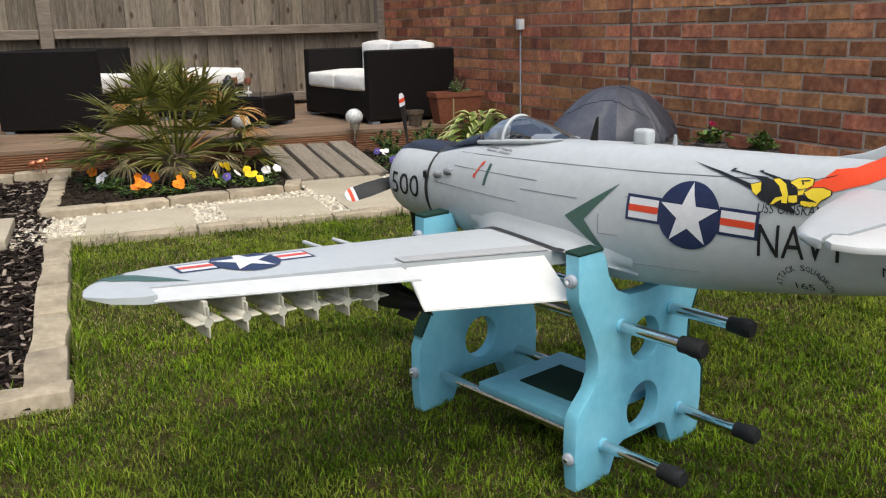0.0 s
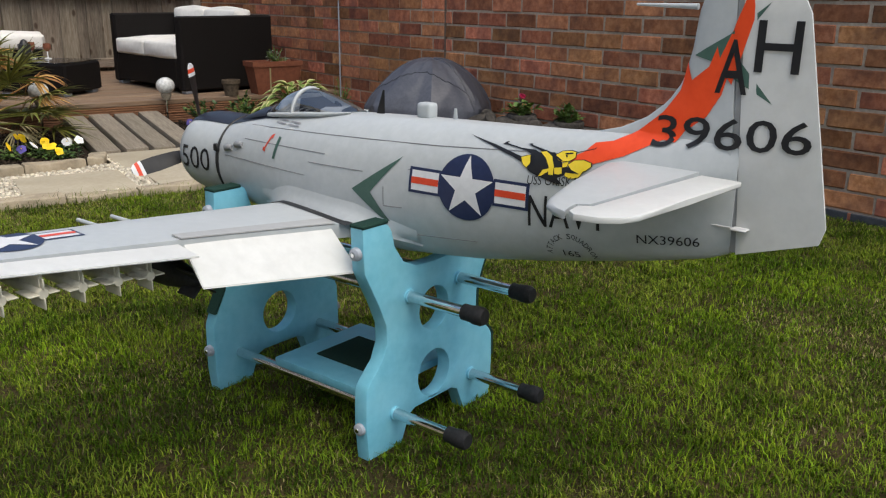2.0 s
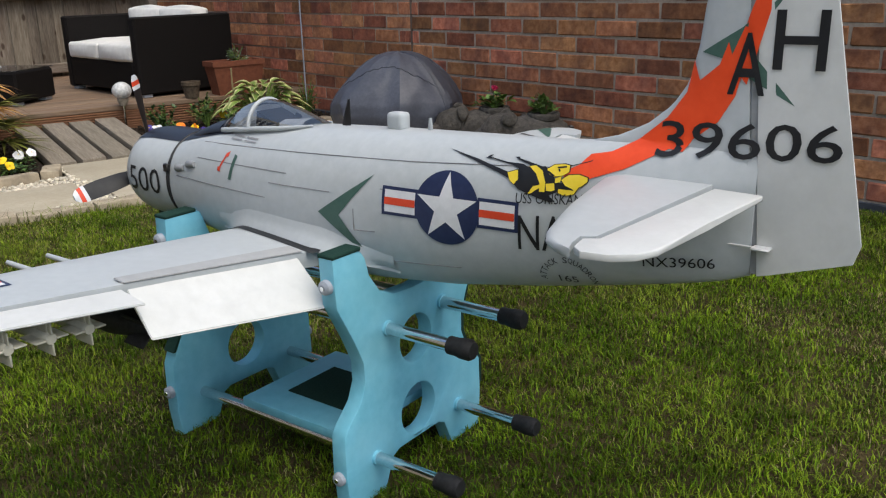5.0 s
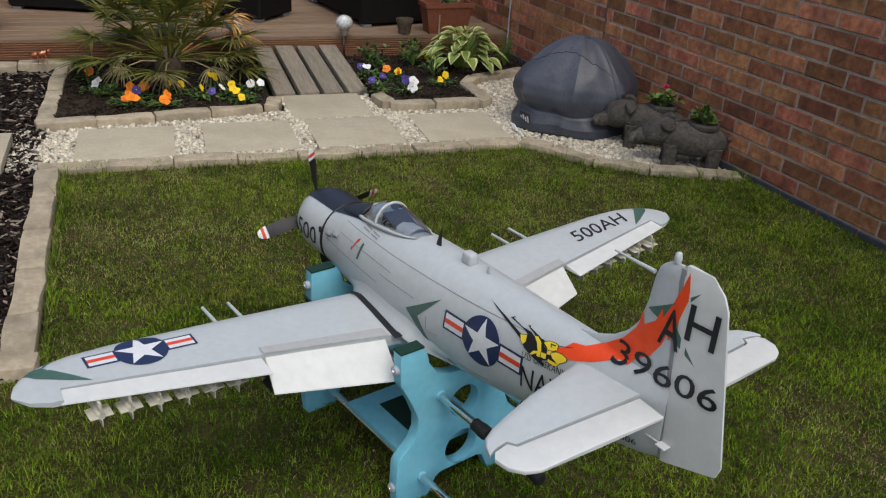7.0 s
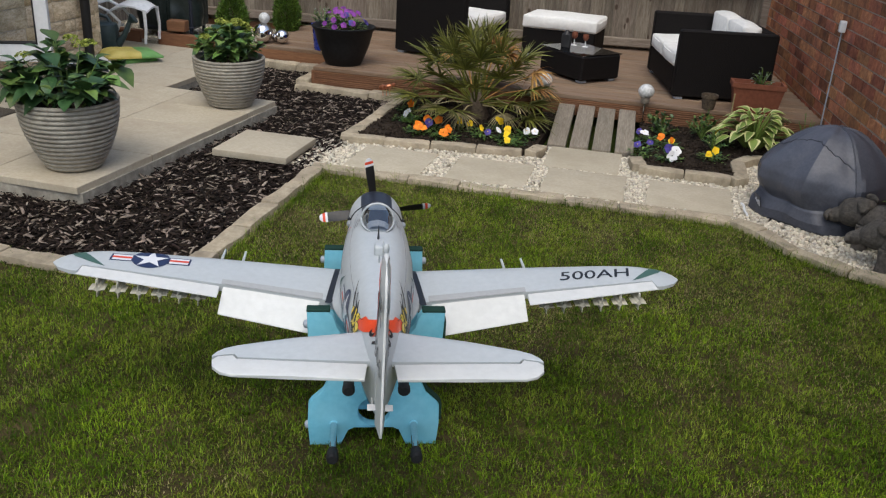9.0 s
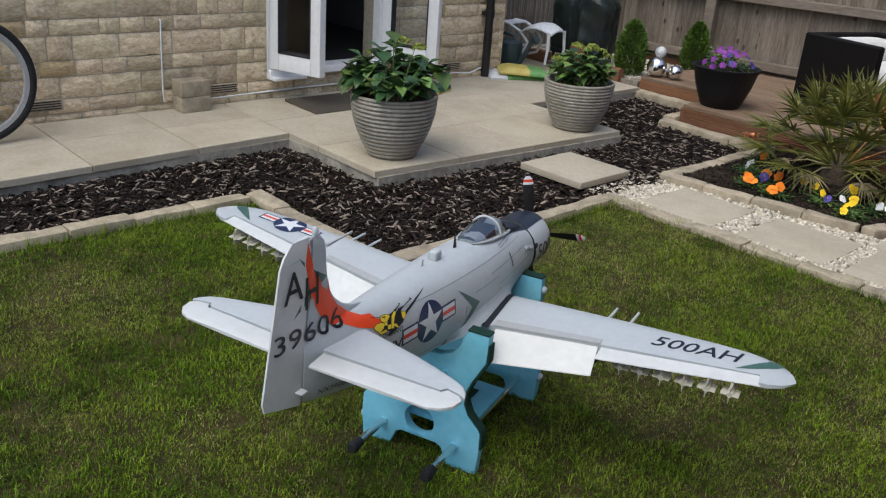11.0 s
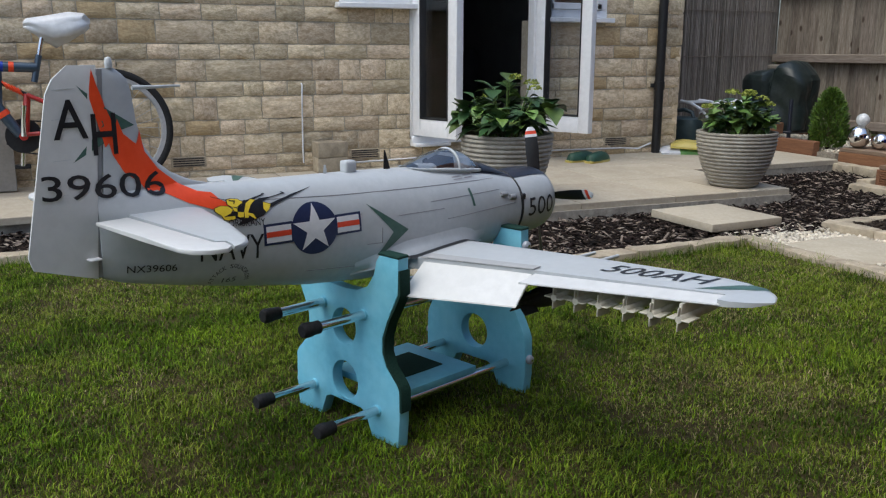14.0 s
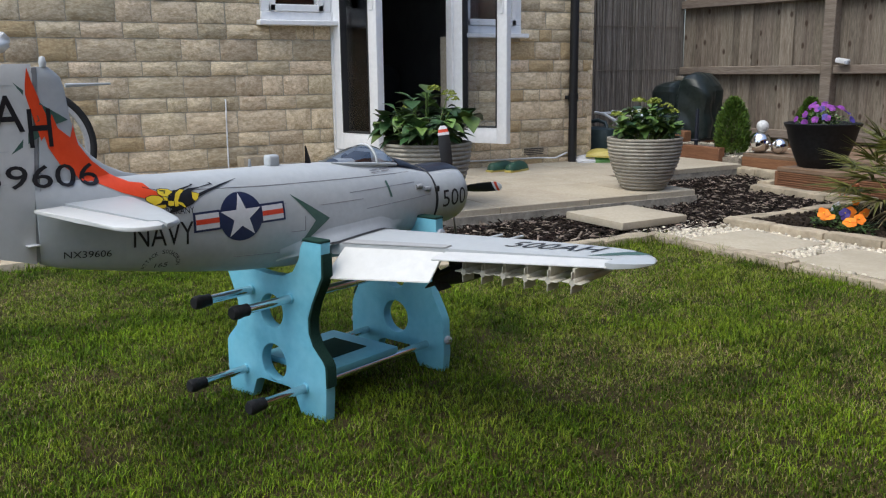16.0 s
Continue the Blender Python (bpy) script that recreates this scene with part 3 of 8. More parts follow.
for side in (-1, 1):
    lay = lambda bm, h: project(bm, side, h)
    insignia(lay, -0.270, 0.045, 0.054, side, fuselage)
    part("chevron", lay(chop(flat([(-0.026, 0.010), (-0.136, 0.080), (-0.070, 0.010), (-0.130, -0.058)])), 0.0012), M["green_mark"], fuselage, "dark green painted chevron", smooth=60)
    part("stripe", lay(chop(flat([(0.198, 0.034), (0.190, 0.034), (0.182, 0.075), (0.190, 0.077)])), 0.0012), M["green_mark"], fuselage, smooth=60)
    if side < 0:
        part("arrow", lay(chop(flat([(0.231, 0.046), (0.222, 0.044), (0.224, 0.050), (0.212, 0.071), (0.208, 0.070), (0.206, 0.080), (0.215, 0.076), (0.216, 0.073), (0.227, 0.052), (0.231, 0.053)])), 0.0012), M["red_mark"], fuselage, "small red painted arrow", smooth=60)
    # lettering: read from nose to tail on one side, from tail to nose on the other
    def words(text, ya, za, yb, zb, h=0.0026, fn=None, bold=0.0, shear=0.0, mat="black_mark", name="lettering"):
        bm = lettering(text, 0, 0, 1, 1, bold)
        for v in bm.verts:
            u = v.co.x if side < 0 else 1 - v.co.x
            if side > 0:
                u = 1 - v.co.x
            v.co = Vector((ya + (yb - ya) * u, za + (zb - za) * v.co.y + shear * (v.co.x if side < 0 else 1 - v.co.x), 0))
        part(name, project(chop(bm, 0.015), side, h, fn), M[mat], fuselage, "", smooth=60)

    words("NAVY", -0.385, 0.000, -0.513, 0.050, shear=0.010)
    words("USS ORISKANY", -0.380, 0.066, -0.485, 0.080, shear=0.008)
    words("NX39606", -0.556, -0.002, -0.645, 0.012, shear=0.008)
    words("165", -0.437, -0.044, -0.463, -0.033)
    words("39606", -0.558, 0.142, -0.776, 0.186, shear=0.010, bold=0.005)
    words("AH"[0 if side < 0 else 1], -0.640, 0.224, -0.684, 0.296, bold=0.006)
    words("AH"[1 if side < 0 else 0], -0.690, 0.255, -0.748, 0.322, bold=0.006)
    words("500", 0.511, -0.023, 0.409, 0.025, 0.0016, cowl_x, bold=0.0, name="cowl_number")
    words("==", 0.225, 0.098, 0.150, 0.105, mat="grey_mark", name="small_print")
    arc = "ATTACK SQUADRON"
    bm = bmesh.new()
    for k, ch in enumerate(arc):
        if ch == " ":
            continue
        a = radians(180 - 180 * (k + 0.5) / len(arc))
        g = lettering(ch, -0.0032, -0.0045, 0.0032, 0.0045)
        g.transform(Matrix.Translation((0.036 * math.cos(a), 0.036 * math.sin(a), 0)) @ Matrix.Rotation(a - math.pi / 2, 4, "Z"))
        merge(bm, g)
    for v in bm.verts:
        v.co = Vector((-0.450 - (v.co.x if side < 0 else -v.co.x), -0.044 + v.co.y, 0))
    part("squadron_arc", project(bm, side, 0.0015), M["black_mark"], fuselage, smooth=60)
    # orange flame that runs from the rear fuselage up the fin
    flame = [(-0.440, 0.112), (-0.462, 0.124), (-0.474, 0.138), (-0.50, 0.143), (-0.53, 0.160), (-0.565, 0.190), (-0.588, 0.223), (-0.594, 0.262), (-0.604, 0.238),
             (-0.628, 0.258), (-0.637, 0.285), (-0.642, 0.270), (-0.656, 0.306), (-0.669, 0.344), (-0.676, 0.372), (-0.682, 0.340), (-0.683, 0.322), (-0.672, 0.276),
             (-0.662, 0.236), (-0.655, 0.244), (-0.650, 0.222), (-0.632, 0.190), (-0.602, 0.166), (-0.592, 0.150), (-0.574, 0.152), (-0.524, 0.124), (-0.478, 0.107), (-0.452, 0.099)]
    part("flame", lay(chop(flat(flame), 0.010), 0.0014), M["orange_red"], fuselage, "orange-red painted flame", smooth=60)
    part("green_flash", lay(chop(flat([(-0.604, 0.272), (-0.652, 0.302), (-0.703, 0.345), (-0.672, 0.300), (-0.663, 0.276), (-0.719, 0.214), (-0.660, 0.246), (-0.645, 0.262)]), 0.010), 0.0011), M["green_mark"], fuselage, smooth=60)
    # black and yellow emblem, as plain shapes: tail spike, limbs, body, feeler
    for outline in (
            [(-0.252, 0.127), (-0.308, 0.118), (-0.361, 0.106), (-0.366, 0.097), (-0.345, 0.104), (-0.3, 0.116)],
            [(-0.32, 0.12), (-0.325, 0.124), (-0.33, 0.125), (-0.327, 0.122), (-0.356, 0.118), (-0.381, 0.118), (-0.395, 0.113), (-0.388, 0.107), (-0.366, 0.115), (-0.328, 0.12)],
            [(-0.365, 0.125), (-0.372, 0.126), (-0.373, 0.124), (-0.391, 0.121), (-0.412, 0.117), (-0.419, 0.115), (-0.417, 0.109), (-0.398, 0.116), (-0.373, 0.122)],
            [(-0.361, 0.106), (-0.377, 0.111), (-0.392, 0.115), (-0.415, 0.118), (-0.424, 0.112), (-0.437, 0.099), (-0.449, 0.099), (-0.455, 0.091), (-0.439, 0.087), (-0.427, 0.081), (-0.437, 0.074), (-0.431, 0.072), (-0.412, 0.076), (-0.395, 0.081), (-0.381, 0.085), (-0.372, 0.092)],
            [(-0.448, 0.121), (-0.477, 0.13), (-0.479, 0.132), (-0.479, 0.13), (-0.477, 0.129), (-0.449, 0.12)],
    ):
        part("emblem_black", lay(chop(flat(outline), 0.012), 0.0018), M["black_mark"], fuselage, smooth=60)
    for outline in (
            [(-0.361, 0.105), (-0.376, 0.11), (-0.379, 0.098), (-0.374, 0.091), (-0.367, 0.095)],
            [(-0.392, 0.116), (-0.401, 0.118), (-0.413, 0.112), (-0.42, 0.098), (-0.421, 0.085), (-0.413, 0.085), (-0.412, 0.096), (-0.404, 0.108)],
            [(-0.399, 0.084), (-0.403, 0.091), (-0.412, 0.094), (-0.415, 0.091), (-0.407, 0.086), (-0.401, 0.081), (-0.397, 0.081)],
            [(-0.421, 0.096), (-0.433, 0.098), (-0.435, 0.089), (-0.43, 0.087), (-0.423, 0.087)],
            [(-0.419, 0.115), (-0.428, 0.121), (-0.442, 0.123), (-0.45, 0.122), (-0.451, 0.114), (-0.444, 0.109), (-0.43, 0.106), (-0.423, 0.109)],
            [(-0.433, 0.104), (-0.442, 0.108), (-0.441, 0.1), (-0.434, 0.098)],
            [(-0.442, 0.103), (-0.451, 0.11), (-0.466, 0.112), (-0.478, 0.109), (-0.479, 0.104), (-0.471, 0.097), (-0.459, 0.093), (-0.449, 0.096)],
            [(-0.44, 0.091), (-0.453, 0.091), (-0.468, 0.096), (-0.462, 0.086), (-0.449, 0.083), (-0.44, 0.086)],
    ):
        mx, my = sum(p[0] for p in outline) / len(outline), sum(p[1] for p in outline) / len(outline)
        part("emblem_outline", lay(chop(flat([(mx + (x - mx) * 1.10, my + (y - my) * 1.12) for x, y in outline]), 0.012), 0.0021), M["black_mark"], fuselage, smooth=60)
        part("emblem_yellow", lay(chop(flat(outline), 0.012), 0.0025), M["yellow_mark"], fuselage, smooth=60)
    for outline in (
            [(-0.433, 0.119), (-0.446, 0.121), (-0.446, 0.119), (-0.434, 0.117)],
            [(-0.435, 0.116), (-0.437, 0.113), (-0.439, 0.114), (-0.437, 0.117)],
            [(-0.443, 0.099), (-0.453, 0.094), (-0.462, 0.092), (-0.461, 0.091), (-0.451, 0.092), (-0.442, 0.097)],
            [(-0.419, 0.112), (-0.43, 0.106), (-0.432, 0.108), (-0.422, 0.113)],
    ):
        part("emblem_line", lay(chop(flat(outline), 0.012), 0.0029), M["black_mark"], fuselage, smooth=60)
    # fine panel lines
    for line in ([(0.30, 0.060), (0.05, 0.062)], [(0.36, 0.020), (0.10, 0.016)], [(0.09, 0.042), (-0.05, 0.044)], [(0.30, 0.086), (-0.2, 0.104), (-0.44, 0.118)], [(-0.145, -0.056), (-0.285, -0.046)],
                 [(-0.15, 0.060), (-0.36, 0.062)], [(-0.10, -0.010), (-0.14, -0.008)], [(-0.10, -0.010), (-0.10, 0.024)]):
        pts = []
        for a, b_ in zip(line, line[1:]):
            for t in range(9):
                y, z = a[0] + (b_[0] - a[0]) * t / 8, a[1] + (b_[1] - a[1]) * t / 8
                pts.append((side * (side_x(y, z) + 0.0002), y, z))
        part("panel_line", tube(pts, 0.0008, 5), M["grey_mark"], fuselage, smooth=60)
    for y, z in ((0.352, 0.036), (0.318, 0.046)):
        x = side * fus_x(y, z)
        part("exhaust_stub", tube([(x - side * 0.004, y + 0.016, z), (x + side * 0.004, y, z), (x + side * 0.003, y - 0.016, z + 0.001)], [0.003, 0.008, 0.005], 10), M["plane_dark"], fuselage, smooth=60)
    part("cowl_latch", slab_bm(-0.004, -0.007, -0.008, 0.004, 0.007, 0.008, 0.002, m=pose(side * 0.087, 0.386, 0.032, 0, 0, 0)), M["black_plastic"], plane)

# black anti-glare panel on cowling and nose
part("antiglare_panel", loft([[(math.sin(a) * r, y, 0.002 + math.cos(a) * r) for a in [radians(-34 + 68 * k / 12) for k in range(13)]]
     for y, r in ((0.532, 0.0785), (0.516, 0.0845), (0.493, 0.0882), (0.468, 0.0897), (0.388, 0.0897))], caps=False, closed=False), M["cowl_black"], plane, "black matt panel on the nose", smooth=60)
rows = []
for i in range(9):
    y = 0.384 - i * (0.384 - 0.235) / 8
    top, bot, w = interp(FUS, y)
    c, h = (top + bot) / 2, (top - bot) / 2
    rows.append([(x, y, c + (h + 0.0015) * (1 - (abs(x) / w) ** POWER) ** (1 / POWER)) for x in [(-0.047 + 0.094 * k / 12) for k in range(13)]])
part("antiglare_panel", loft(rows, caps=False, closed=False), M["cowl_black"], plane, smooth=60)
# hump ahead of the windscreen
part("gunsight_hump", loft([[(w * math.cos(a), y, zb + h * math.sin(a)) for a in [math.pi * k / 12 for k in range(13)]] for y, w, zb, h in
     ((0.385, 0.03, 0.08, 0.006), (0.35, 0.040, 0.088, 0.014), (0.31, 0.043, 0.098, 0.019), (0.275, 0.044, 0.104, 0.020))], closed=False, caps=False), M["cowl_black"], plane, smooth=60)

# canopy
CAN = [(0.280, 0.032, 0.104, 0.006), (0.270, 0.039, 0.106, 0.018), (0.252, 0.044, 0.108, 0.033), (0.228, 0.046, 0.111, 0.045), (0.204, 0.047, 0.113, 0.049), (0.180, 0.047, 0.116, 0.048),
       (0.15, 0.046, 0.119, 0.041), (0.115, 0.042, 0.122, 0.029), (0.08, 0.034, 0.126, 0.014), (0.055, 0.022, 0.129, 0.002)]


def canopy_ring(y, grow=0.0):
    w, zb, h = interp(CAN, y)
    return [((w + grow) * math.cos(a), y, zb + (h + grow) * math.sin(a)) for a in [math.pi * k / 20 for k in range(21)]]


canopy = part("canopy", loft([canopy_ring(y) for y, *_ in CAN], closed=False, caps=False), M["canopy"], plane, "clear bubble cockpit canopy", smooth=70)
canopy.visible_shadow = False
part("canopy_bow", tube(canopy_ring(0.192, 0.001), 0.0036, 8), M["plane_grey"], canopy, smooth=60)
part("canopy_bow", tube(canopy_ring(0.266, 0.001), 0.003, 8), M["cowl_black"], canopy, smooth=60)
for s in (-1, 1):
    part("canopy_sill", tube([(s * (w + 0.001), y, zb + 0.001) for y, w, zb, h in CAN[1:]], [0.0048] * 6 + [0.004, 0.003, 0.0015], 8), M["plane_grey"], canopy, smooth=60)
part("cockpit_tub", loft([[(x * 0.9, y, zb - 0.004 + dz) for x, dz in ((-w, 0), (-w * 0.6, 0.012), (0, 0.016), (w * 0.6, 0.012), (w, 0))] for y, w, zb, h in CAN[1:9]], closed=False, caps=False), M["cockpit"], plane, smooth=30)
part("headrest", loft([[(x, y, z) for x, z in ((-0.036, 0.112), (-0.030, zt), (0.030, zt), (0.036, 0.112))] for y, zt in ((0.186, 0.146), (0.174, 0.142), (0.132, 0.126))]), M["cowl_black"], plane, "black panel behind the seat", smooth=30)
part("instrument_hood", lathe([(0.0, 0.02), (0.022, 0.016), (0.03, 0.0), (0.03, -0.01)], 16, m=pose(0, 0.240, 0.122)), M["cockpit"], plane)

# aerials and the fairing on the spine
part("aerial_mast", loft([[(x * k, -0.002 + y * k - (1 - k) * 0.008, z) for x, y in ((-0.003, 0), (0, 0.009), (0.003, 0), (0, -0.009))] for z, k in ((0.128, 1.2), (0.15, 0.8), (0.176, 0.25))]), M["black_plastic"], plane, "black tapered aerial", smooth=50)
part("spine_fairing", slab_bm(-0.013, -0.130, 0.134, 0.013, -0.098, 0.163, 0.008, 3), M["plane_grey"], plane, smooth=60)
part("short_aerial", loft([[(x, -0.178 + y * k, z) for x, y in ((-0.002, 0), (0, 0.005), (0.002, 0), (0, -0.005))] for z, k in ((0.134, 1.2), (0.158, 0.6))]), M["plane_grey"], plane)

# fin and rudder
rings = []
for i in range(24):
    z = 0.140 + (0.3725 - 0.140) * i / 23
    le = interp(FIN_LE, max(z, 0.15))[0] if z < 0.372 else -0.632
    te = hinge_y(z)
    th = 0.0115 - 0.004 * (z - 0.15) / 0.22
    half = [(th * math.sqrt(min(1, t * 2.2 + 0.001)), le + (te - le) * t) for t in (0, 0.02, 0.06, 0.15, 0.3, 0.5, 0.75, 1.0)]
    k = 1.0 if i < 22 else (0.8 if i == 22 else 0.3)
    rings.append([(x * k, y, z) for x, y in half] + [(-x * k, y, z) for x, y in reversed(half)])
part("fin", loft(rings), M["plane_grey"], plane, smooth=55)
rings = []
for i in range(16):
    z = 0.003 + (0.378 - 0.003) * i / 15
    le = hinge_y(z) - 0.010
    te = -0.808 + (z - 0.02) * (0.062 / 0.345) if i else -0.80
    if i >= 14:
        te += 0.008 if i == 14 else 0.03
    k = 1.0 if i < 15 else 0.4
    rings.append([(x * k, y, z) for x, y in ((0.0095, le), (0.0105, le - 0.012), (0.007, (le + te) / 2), (0.0022, te), (-0.0022, te), (-0.007, (le + te) / 2), (-0.0105, le - 0.012), (-0.0095, le))])
    rise = 0.032 * (1 - i / 15)
    rings[-1] = [(x, y, q + rise * (le - y) / (le - te)) for x, y, q in rings[-1]]
rudder = part("rudder", loft(rings), M["plane_white"], plane, "white hinged rudder", smooth=40)
part("hinge_gap", slab_bm(-0.0078, -0.011, 0.004, 0.0078, 0.001, 0.373, 0.001, m=Matrix.Translation((0, -0.6855, 0)) @ Matrix.Rotation(-0.078, 4, "X")), M["plane_dark"], plane)
for z in (0.06, 0.1, 0.16, 0.22, 0.29, 0.34):
    part("rudder_crease", tube([(0.0075, hinge_y(z) - 0.015, z), (0.0068, hinge_y(z) - 0.06, z), (0.0028, -0.80 + z * 0.17, z - 0.002)], 0.0006, 4), M["plane_grey"], rudder)
part("tail_light", lathe([(0.0, 0.02), (0.005, 0.018), (0.007, 0.008), (0.006, 0.0)], 14, m=pose(0, -0.640, 0.372)), M["plane_grey"], plane, smooth=60)
part("pitot_tube", tube([(-0.0, -0.60, 0.337), (0, -0.55, 0.3375), (0, -0.507, 0.338)], [0.0042, 0.003, 0.002], 8), M["plane_grey"], plane, smooth=60)
for s in (-1, 1):
    part("control_horn", slab_bm(0.0, -0.012, 0.0, 0.018, 0.010, 0.003, 0.001, m=pose(s * 0.009, -0.70, 0.040, 0, 0, 0 if s > 0 else 180)), M["white_plastic"], rudder)
part("push_rod", tube([(-0.017, -0.64, 0.041), (-0.017, -0.705, 0.042)], 0.0016, 6), M["white_plastic"], plane)


# tailplane, elevators
def surface(xs, le, te, zc, thick, blunt=False, n=9):
    """A lifting surface: for each x its leading and trailing edge, height and thickness."""
    rings = []
    for x in xs:
        a, b_, z, t = le(x), te(x), zc(x), thick(x)
        up = [(x, a + (b_ - a) * k, z + t / 2 * (math.sqrt(min(1, k * 5)) if k < 0.2 else 1 - ((k - 0.2) / 0.8) ** 1.6 * (0.35 if blunt else 0.9))) for k in (0, 0.02, 0.06, 0.13, 0.22, 0.4, 0.6, 0.8, 1.0)]
        dn = [(p[0], p[1], 2 * z - p[2]) for p in reversed(up)]
        rings.append(up + dn)
    return loft(rings)


def flap_bm(corners, thick0=0.009, thick1=0.003):
    """A thin wedge between four corners: inner front, outer front, outer rear, inner rear."""
    b = bmesh.new()
    c = [Vector(p) for p in corners]
    hs = (thick0, thick0, thick1, thick1)
    up = [b.verts.new(p + Vector((0, 0, h / 2))) for p, h in zip(c, hs)]
    dn = [b.verts.new(p - Vector((0, 0, h / 2))) for p, h in zip(c, hs)]
    b.faces.new(up)
    b.faces.new(dn[::-1])
    for k in range(4):
        b.faces.new((up[k], dn[k], dn[(k + 1) % 4], up[(k + 1) % 4]))
    bmesh.ops.bevel(b, geom=b.edges[:], offset=0.0012, segments=2, affect="EDGES")
    return b


for s in (-1, 1):
    le = lambda x: interp([(0.0, -0.485), (0.05, -0.498), (0.2, -0.530), (0.31, -0.563), (0.347, -0.580), (0.366, -0.602), (0.372, -0.618)], abs(x) / 0.955)[0]
    te = lambda x: interp([(0.0, -0.636), (0.317, -0.622), (0.324, -0.608), (0.359, -0.614), (0.372, -0.622)], abs(x) / 0.955)[0]
    part("tailplane", surface([s * x * 0.955 for x in (0.0, 0.05, 0.12, 0.2, 0.27, 0.316, 0.325, 0.349, 0.364, 0.372)], le, te, lambda x: 0.108, lambda x: 0.020 - 0.028 * abs(x), True), M["plane_grey"], plane, smooth=55)
    out = [(0.03, -0.640), (0.318, -0.627), (0.328, -0.613), (0.359, -0.619), (0.371, -0.632), (0.366, -0.660), (0.348, -0.680), (0.322, -0.690), (0.2, -0.694), (0.036, -0.700)]
    part("elevator", prism([(s * x * 0.955, y) for x, y in out], 0.1035, 0.1115, bevel=0.002), M["plane_white"], plane, "white hinged elevator", smooth=40)


# wings
M["shroud"] = surf("shroud", (0.34, 0.345, 0.345), (0.38, 0.385, 0.385), 60, (0.45, 0.55), bump=0.05)
def wing_z(x):
    return -0.063 + 0.076 * (abs(x) - 0.1)


WLE = [(0.0, 0.200), (0.10, 0.197), (0.45, 0.192), (0.70, 0.184), (0.80, 0.172), (0.86, 0.148), (0.895, 0.112), (0.908, 0.078), (0.909, 0.07)]
WTE = [(0.0, -0.045), (0.155, -0.034), (0.432, 0.010), (0.438, 0.012), (0.826, 0.060), (0.830, 0.020), (0.85, 0.020), (0.885, 0.036), (0.905, 0.062), (0.909, 0.07)]


def wing_skin(x, y):
    """Top of the wing there."""
    a, b_ = interp(WLE, abs(x))[0], interp(WTE, abs(x))[0]
    k = min(1, max(0, (a - y) / (a - b_)))
    t = wing_t(x)
    return wing_z(x) + t / 2 * (math.sqrt(min(1, k * 5)) if k < 0.2 else 1 - ((k - 0.2) / 0.8) ** 1.6 * 0.35)


def wing_t(x):
    return interp([(0, 0.044), (0.1, 0.042), (0.45, 0.034), (0.8, 0.022), (0.89, 0.012), (0.909, 0.003)], abs(x))[0]


